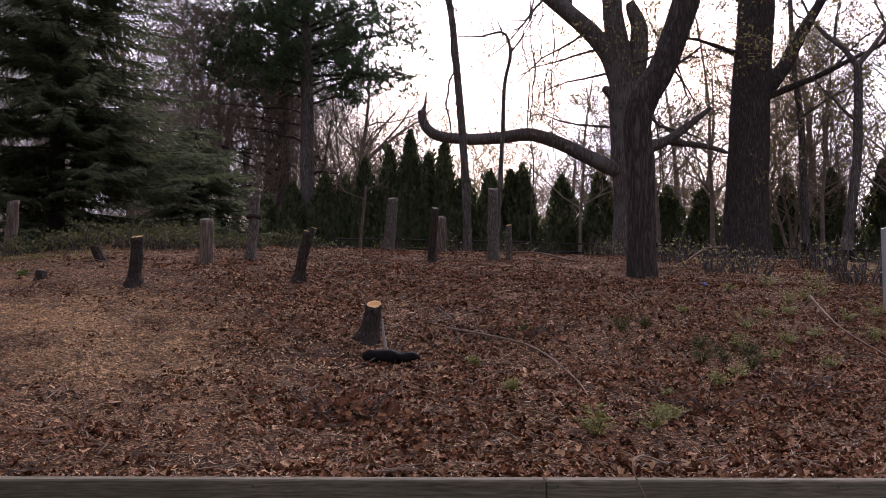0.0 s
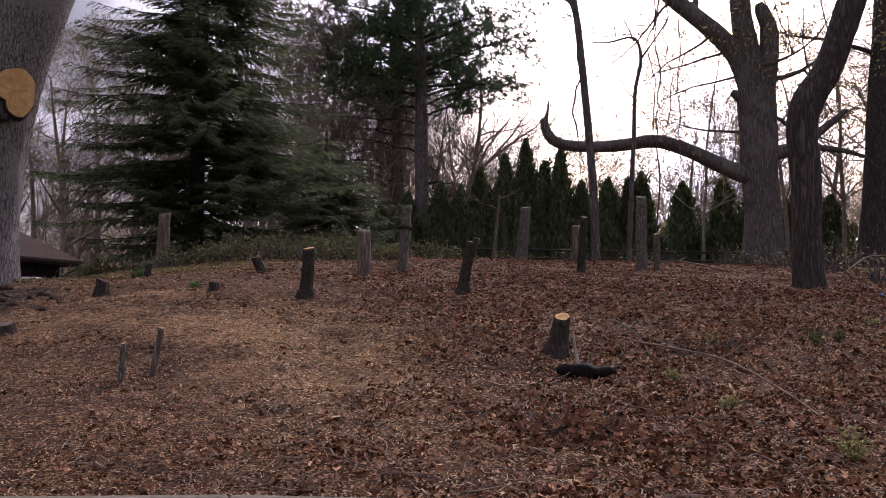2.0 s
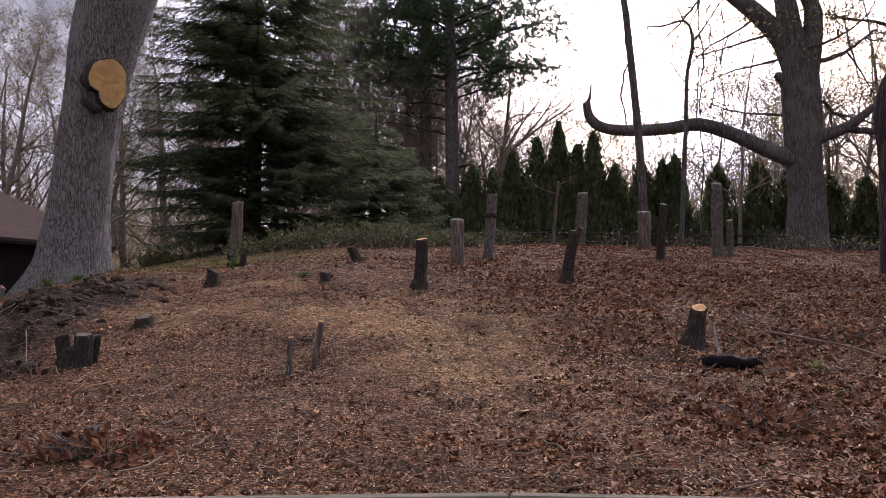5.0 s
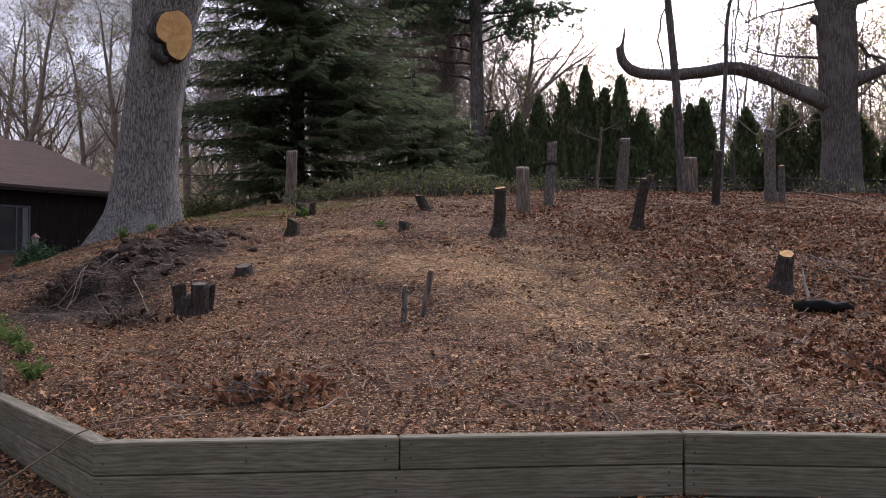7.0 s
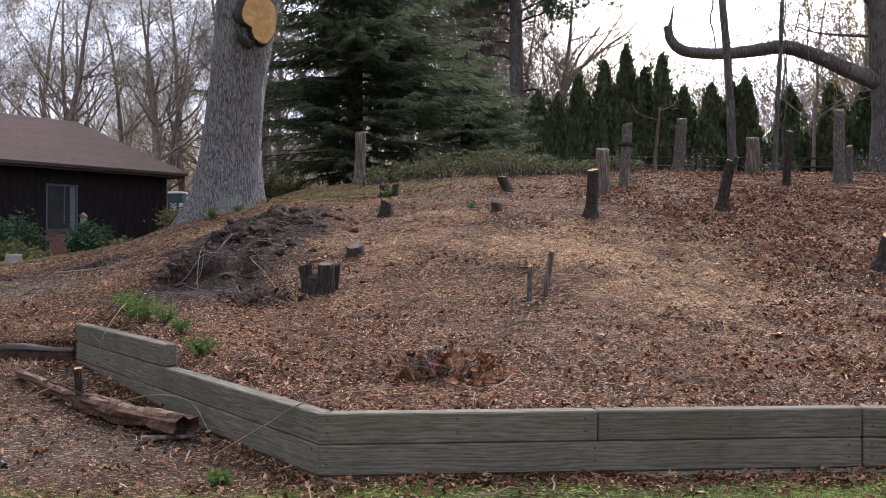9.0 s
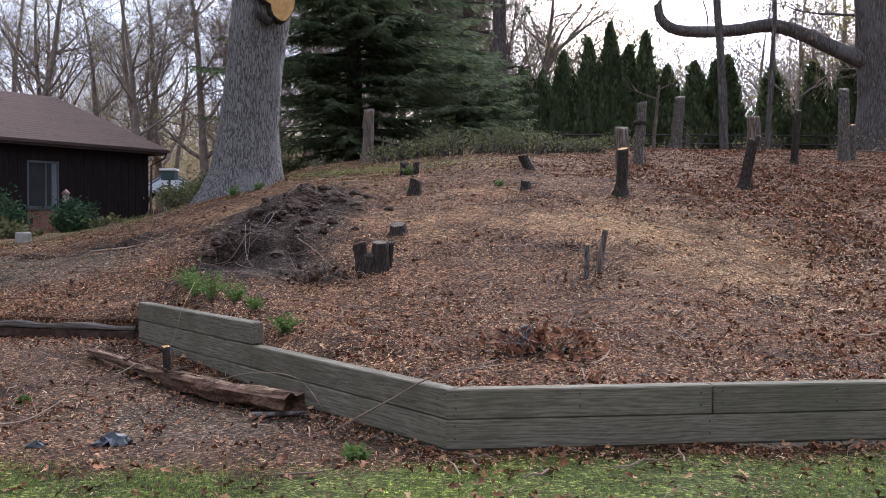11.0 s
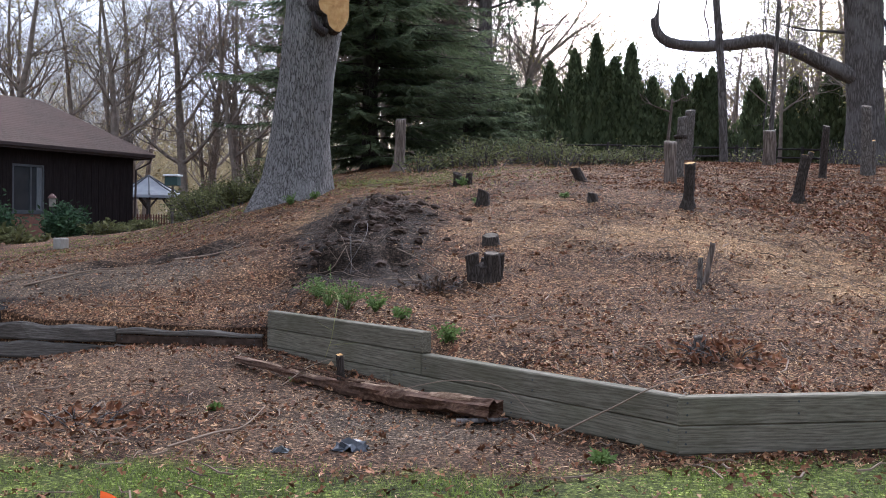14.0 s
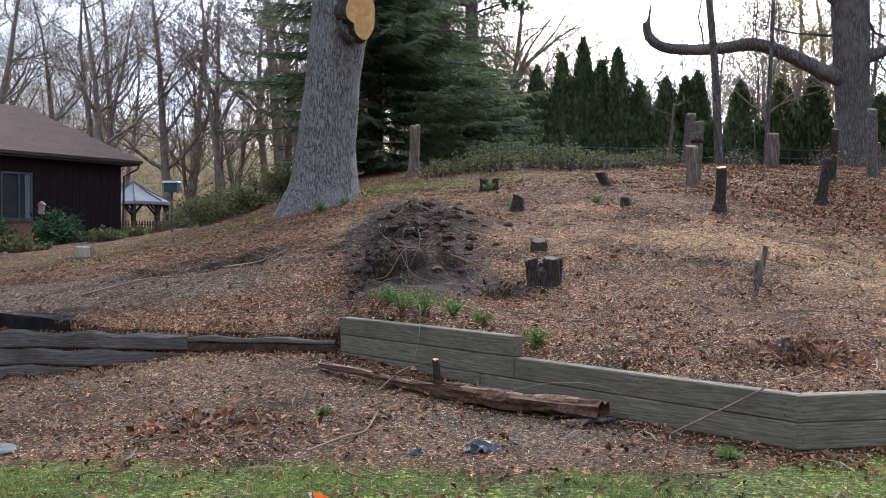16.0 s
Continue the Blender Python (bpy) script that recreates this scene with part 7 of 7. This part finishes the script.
def rotten_log():
    rng = random.Random(3)
    e = thing("rotten_log", (-5.9, 5.0, 0.1), "long split rotten timber lying against the side wall", "log")
    pts = [(-6.86, 5.82), (-6.4, 5.4), (-5.9, 4.98), (-5.4, 4.62), (-4.92, 4.30)]
    s, top = Soup(), Soup()
    S = 16
    P = [Vector((x, y, gz(x, y) + 0.02)) - e.location for x, y in pts]
    m = 60
    crest = []
    for i in range(m + 1):
        t = i / m * (len(P) - 1)
        k = min(len(P) - 2, int(t))
        d = (P[k + 1] - P[k]).normalized()
        side = d.cross(Vector((0, 0, 1))).normalized()
        thick = 0.026 + 0.034 * float(step(1.5, 2.4, t))
        p = P[k].lerp(P[k + 1], t - k) + Vector((0, 0, thick * 0.8 + 0.012 * math.sin(t * 2.1))) + side * 0.03 * noise.noise(Vector((t * 1.3, 0, 5)))
        row = []
        for j in range(S):
            th = 2 * math.pi * j / S
            sq = 1 / max(abs(math.cos(th)), abs(math.sin(th))) ** 0.6
            r = thick * sq * (1 + 0.6 * noise.noise(Vector((t * 1.6, math.cos(th) * 2, math.sin(th) * 2))) + 0.22 * noise.noise(Vector((t * 7, math.cos(th) * 3, 8 + math.sin(th) * 3))))
            if i > m - 2 or i < 2:
                r *= rng.uniform(0.75, 1.05)
            if math.sin(th) > 0.7:
                r *= 0.8
            s.v.append(p + side * math.cos(th) * r * 1.25 + Vector((0, 0, math.sin(th) * r * 0.95)))
            if math.sin(th) > 0.55:
                row.append(len(s.v) - 1)
        crest.append(row)
    for i in range(m):
        for j in range(S):
            j2 = (j + 1) % S
            s.f.append((i * S + j, i * S + j2, (i + 1) * S + j2, (i + 1) * S + j))
    inner = [p.lerp(sum(s.v[m * S:m * S + S], Vector()) / S, 0.25) - (P[-1] - P[-2]).normalized() * 0.09 for p in s.v[m * S:m * S + S]]
    o = len(s.v)
    s.v += inner
    s.f += [(m * S + j, m * S + (j + 1) % S, o + (j + 1) % S, o + j) for j in range(S)] + [tuple(o + j for j in range(S)), tuple(range(S))]
    s.make("timber", "log_rot", e)
    for a, b in ((4, 24), (30, 47), (48, 57)):   # pale split faces along the top
        top = Soup()
        cols = len(crest[0])
        for i in range(a, b):
            top.v += [s.v[q] + Vector((0, 0, 0.005 - 0.003 * abs(n - (cols - 1) / 2))) for n, q in enumerate(crest[i])]
        for i in range(b - a - 1):
            for n in range(cols - 1):
                if noise.noise(Vector((i * 0.22 + a, n * 0.9, 2))) > -0.28:
                    top.f.append((i * cols + n, i * cols + n + 1, (i + 1) * cols + n + 1, (i + 1) * cols + n))
        top.make("split_face", "log_pale", e, "paler split wood along the top")
    for k in range(12):
        c = Soup()
        t = rng.uniform(0.1, 0.97) * (len(P) - 1)
        i = int(t)
        p = P[i].lerp(P[i + 1], t - i) + Vector((rng.uniform(-0.05, 0.05), rng.uniform(-0.05, 0.0), rng.uniform(0.05, 0.11)))
        d = (P[i + 1] - P[i]).normalized() * rng.uniform(0.06, 0.2)
        c.tube([p - d, p, p + d + Vector((0, 0, rng.uniform(-0.01, 0.03)))], [0.003, 0.009, 0.002], 5)
        c.make("splinter", "log_rot", e)


rotten_log()


def charred_log():
    rng = random.Random(4)
    e = thing("charred_log", (0.04, 8.3, gz(0.04, 8.3)), "black charred log end lying in leaves", "log")
    s = Soup()
    pts = [(-0.23 + 0.06 * i, 0.0 + 0.01 * math.sin(i), 0.045 + 0.008 * math.sin(2 * i) - 0.01 * i / 8) for i in range(9)]
    s.tube(pts, [0.03, 0.05, 0.06, 0.05, 0.058, 0.045, 0.05, 0.035, 0.012], 12, rng, 0.4)
    s.make("log", "char", e, smooth=True)
    e2 = thing("wood_splinter", (-0.05, 8.62, gz(-0.05, 8.62)), "pale bare splinter leaning on a stump", "splinter")
    s = Soup()
    s.tube([(0.04, -0.06, 0.0), (0.015, -0.03, 0.12), (0.0, 0.0, 0.27)], [0.016, 0.013, 0.006], 7, rng, 0.2)
    s.make("stick", "stone", e2)


charred_log()


def heap(name, at, size, n, seed, label, leaves=5, leaf_mat="leaf"):
    """A heap of dead stems and curled leaves."""
    rng = random.Random(seed)
    x, y = at
    e = thing(name, (x, y, gz(x, y)), label, "brush heap")
    st, lf = Soup(), Soup()
    for k in range(n):
        az = rng.uniform(0, 6.28)
        rr = rng.uniform(0.0, 0.8)
        b = Vector((math.cos(az) * size * rr * 0.6, math.sin(az) * size * rr * 0.5, 0.0))
        d = Vector((math.cos(az + rng.gauss(0, 0.5)), math.sin(az + rng.gauss(0, 0.5)), rng.uniform(0.1, 1.0))).normalized() * size * rng.uniform(0.25, 0.65)
        st.tube([b, b + d * 0.5 + Vector((0, 0, 0.02)), b + d], [0.0048, 0.004, 0.0025], 4)
    for k in range(n * leaves):
        az, rr = rng.uniform(0, 6.28), rng.uniform(0, 1) ** 0.7
        p = Vector((math.cos(az) * size * rr, math.sin(az) * size * 0.8 * rr, 0.02 + size * 0.28 * (1 - rr) * rng.random()))
        p.z += gz(x + p.x, y + p.y) - gz(x, y)
        d = Vector((rng.gauss(0, 1), rng.gauss(0, 1), rng.gauss(0.3, 0.5))).normalized() * rng.uniform(0.04, 0.08)
        w = d.orthogonal().normalized() * d.length * 0.32
        u = d.cross(w).normalized() * d.length * 0.15
        lf.quad(p, p + d * 0.5 - w + u, p + d, p + d * 0.5 + w + u)
    tagged(st.make("stem_mass", "bark_mid", e), kind="stuff")
    tagged(lf.make("leaf_mass", leaf_mat, e), kind="stuff")


heap("brush_heap", (-0.05, 6.15), 0.42, 60, 301, "heap of cut stems and red-brown leaves")
heap("brush_heap", (-3.60, 4.80), 0.36, 44, 302, "heap of dead stems and curled leaves round a cut shrub")
heap("brush_heap", (-5.5, 6.95), 0.34, 46, 303, "tangle of dead stems beside an old stump", 2, "litter_dark")
heap("leaf_heap", (-7.3, 4.15), 0.4, 14, 305, "loose heap of dry oak leaves")
heap("leaf_heap", (2.3, 6.8), 0.5, 26, 306, "heap of dead leaves and cut stems")
heap("leaf_heap", (1.3, 9.4), 0.45, 20, 307, "heap of dead leaves and cut stems")
heap("leaf_heap", (3.2, 7.6), 0.5, 24, 308, "heap of dead leaves and cut stems")


def soil_clods():
    """Torn lumps of sod and earth, largest along the crest of the heap."""
    rng = random.Random(9)
    ball = bmesh.new()
    bmesh.ops.create_icosphere(ball, subdivisions=2, radius=1)
    shape = [v.co.copy() for v in ball.verts]
    faces = [tuple(v.index for v in f.verts) for f in ball.faces]
    ball.free()
    s = Soup()
    for k in range(620):
        u = rng.gauss(0, 1)
        x = MOUND[0] + 0.10 + rng.gauss(0, 0.33)
        y = MOUND[1] + u * 0.95
        if (x + 6.02) ** 2 + (y - 8.1) ** 2 < 0.03 or (y < 8.15 and rng.random() < 0.6):
            continue
        r = 0.010 + 0.055 * rng.random() ** 3.6
        c = Vector((x, y, gz(x, y) - r * 0.1))
        turn = Matrix.Rotation(rng.uniform(0, 6.28), 3, "Z") @ Matrix.Rotation(rng.gauss(0, 0.5), 3, "X")
        sx, sy, sz = rng.uniform(0.8, 1.7), rng.uniform(0.7, 1.2), rng.uniform(0.45, 0.85)
        o = len(s.v)
        for d in shape:
            q = r * (1 + 0.55 * noise.noise(d * 1.5 + Vector((k, 0, 0))) + 0.3 * noise.noise(d * 3.6 + Vector((0, k, 0))))
            s.v.append(c + turn @ Vector((d.x * q * sx, d.y * q * sy, d.z * q * sz)))
        s.f += [tuple(o + i for i in f) for f in faces]
    tagged(s.make("soil_clods", "soil"), "dark crumbly clods of freshly dug soil", "soil", kind="stuff")


soil_clods()
_r = random.Random(77)
for k in range(16):   # torn roots looping out of the dug earth
    x, y = MOUND[0] + _r.gauss(0.1, 0.4), MOUND[1] - 0.5 + _r.gauss(0, 0.9)
    az, L = _r.uniform(-2.4, -0.2), _r.uniform(0.3, 0.9)
    line = []
    for i in range(5):
        line.append(G(x, y, (0.0, 0.05, 0.07, 0.04, 0.01)[i] * _r.uniform(0.4, 1.5)))
        az += _r.gauss(0, 0.5)
        x, y = x + math.cos(az) * L / 4, y + math.sin(az) * L / 4
    branch_on(line, _r.uniform(0.0025, 0.0045), "thin torn root looping out of dug soil", "stick" if k % 3 == 0 else "bark_mid", seed=400 + k, shoots=_r.randint(0, 3), name="torn_root")
for k, (x, y, size) in enumerate(((-1.56, 6.34, 0.05), (-1.48, 8.84, 0.06), (-2.75, 5.75, 0.035), (-0.55, 9.6, 0.04), (-2.3, 9.9, 0.04))):
    e = thing("wood_chip", (x, y, gz(x, y) + 0.012), "pale fresh chip of split wood on the litter", "wood chip", "loose wood chips")
    bm = bevelled_box((-size, -size * 0.45, 0), (size, size * 0.4, 0.012), 0.004)
    for v in bm.verts:
        v.co += Vector((_r.uniform(-1, 1), _r.uniform(-1, 1), _r.uniform(-0.2, 0.5))) * size * 0.25
    part("chip", bm, "leaf_pale", e)
    e.rotation_euler = (_r.uniform(-0.2, 0.2), _r.uniform(-0.2, 0.2), _r.uniform(0, 3))
branch_on([(-6.2, 6.12, 0.62), (-6.12, 5.85, 0.58), (-6.1, 5.62, 0.45), (-6.11, 5.56, 0.32), (-6.14, 5.5, 0.2)], 0.0028, "thin green-brown stem trailing over the side wall", "ivy", seed=41, shoots=4)
branch_on([(-5.55, 4.62, 0.12), (-5.2, 4.45, 0.22), (-4.9, 4.28, 0.22), (-4.72, 4.1, 0.1)], 0.0032, "thin bent stem arching over a rotten timber", seed=42)
weed((-3.5, 4.72), 0.16, 290, "straw", "tuft of dry yellow grass beside cut stems", 40, 0.012)


def crumpled(name, at, size, mat, seed, label, category):
    rng = random.Random(seed)
    x, y = at
    e = thing(name, (x, y, gz(x, y)), label, category)
    s = Soup()
    n = 8
    for i in range(n):
        for j in range(n):
            u, v = i / (n - 1) - 0.5, j / (n - 1) - 0.5
            s.v.append(((u + rng.gauss(0, 0.06)) * size, (v + rng.gauss(0, 0.06)) * size * 0.7, max(0.004, size * (0.30 * (1 - 3 * (u * u + v * v)) + rng.gauss(0, 0.07)))))
    for i in range(n - 1):
        for j in range(n - 1):
            s.f.append((i * n + j, (i + 1) * n + j, (i + 1) * n + j + 1, i * n + j + 1))
    s.make("sheet", mat, e)


crumpled("plastic_bag", (-5.62, 3.62), 0.17, "plastic", 1, "crumpled grey-blue plastic scrap on bare soil", "litter")
crumpled("plastic_bag", (-5.95, 3.5), 0.09, "lid", 2, "small dark crumpled scrap on bare soil", "litter")
crumpled("blue_scrap", (3.92, 13.3), 0.12, "blue", 3, "bright blue plastic scrap among leaves", "litter")


def marker_flag():
    x, y = -6.19, 2.0
    e = thing("marker_flag", (x, y, gz(x, y) - 0.062), "small orange marking flag on a wire in the lawn", "flag")
    s = Soup()
    s.tube([(0, 0, -0.05), (0.0, 0, 0.19), (-0.005, 0, 0.255)], [0.0015] * 3, 6)
    s.make("wire", "lid", e)
    s = Soup()
    n = 6
    for i in range(n + 1):
        u = i / n
        s.v += [(0.002 + 0.09 * u, 0.012 * math.sin(4 * u), 0.165 - 0.01 * u), (0.004 + 0.085 * u, 0.010 * math.sin(4 * u + 0.4), 0.25 - 0.03 * u)]
    for i in range(n):
        s.f.append((2 * i, 2 * i + 2, 2 * i + 3, 2 * i + 1))
    s.make("pennant", "orange", e)


M["orange"] = material("orange_plastic", [(0.75, 0.11, 0.02), (0.85, 0.15, 0.03)], 3, 0.5, 0, 2, translucent=0.3)
marker_flag()


def cover_plate():
    x, y = -8.28, 3.74
    e = thing("ground_cover_plate", (x, y, gz(x, y)), "round dark utility cover in the lawn", "cover plate")
    s = Soup()
    s.tube([(0, 0, -0.05), (0, 0, 0.02), (0, 0, 0.03)], [0.13, 0.13, 0.12], 24)
    s.make("plate", "lid", e)
    k = Soup()
    k.tube([(0, 0, 0.029), (0, 0, 0.034)], [0.05, 0.045], 16)
    k.make("hub", "lid", e)


cover_plate()

e = thing("edging_stone", (-12.32, 14.2, gz(-12.32, 14.2)), "pale squared stone at the edge of the bank", "stone")
part("stone", bevelled_box((-0.075, -0.14, -0.1), (0.075, 0.14, 0.17), 0.025, 2), "stone", e, smooth=False)
e = thing("pale_post", (5.86, 12.0, gz(5.86, 12.0)), "weathered pale squared post at the bank", "post")
part("post", bevelled_box((-0.09, -0.09, -0.1), (0.09, 0.09, 2.25 - gz(5.86, 12.0)), 0.01), "white", e)


def garden_lantern():
    x, y = -23.9, 37.0
    g = gz(x, y)
    e = thing("garden_lantern", (x, y, g), "small white lantern with a red top on a stake", "garden lantern")
    h = 1.95 - g
    part("body", bevelled_box((-0.10, -0.10, h), (0.10, 0.10, h + 0.34), 0.02), "stone", e)
    s = Soup()
    s.tube([(0, 0, h + 0.342), (0, 0, h + 0.42), (0, 0, h + 0.54)], [0.19, 0.16, 0.03], 10)
    s.make("roof", "red", e, "red pointed top")
    s = Soup()
    s.tube([(0, 0, -0.1), (0, 0, h - 0.002)], [0.025, 0.025], 7)
    s.make("stake", "lid", e)


garden_lantern()
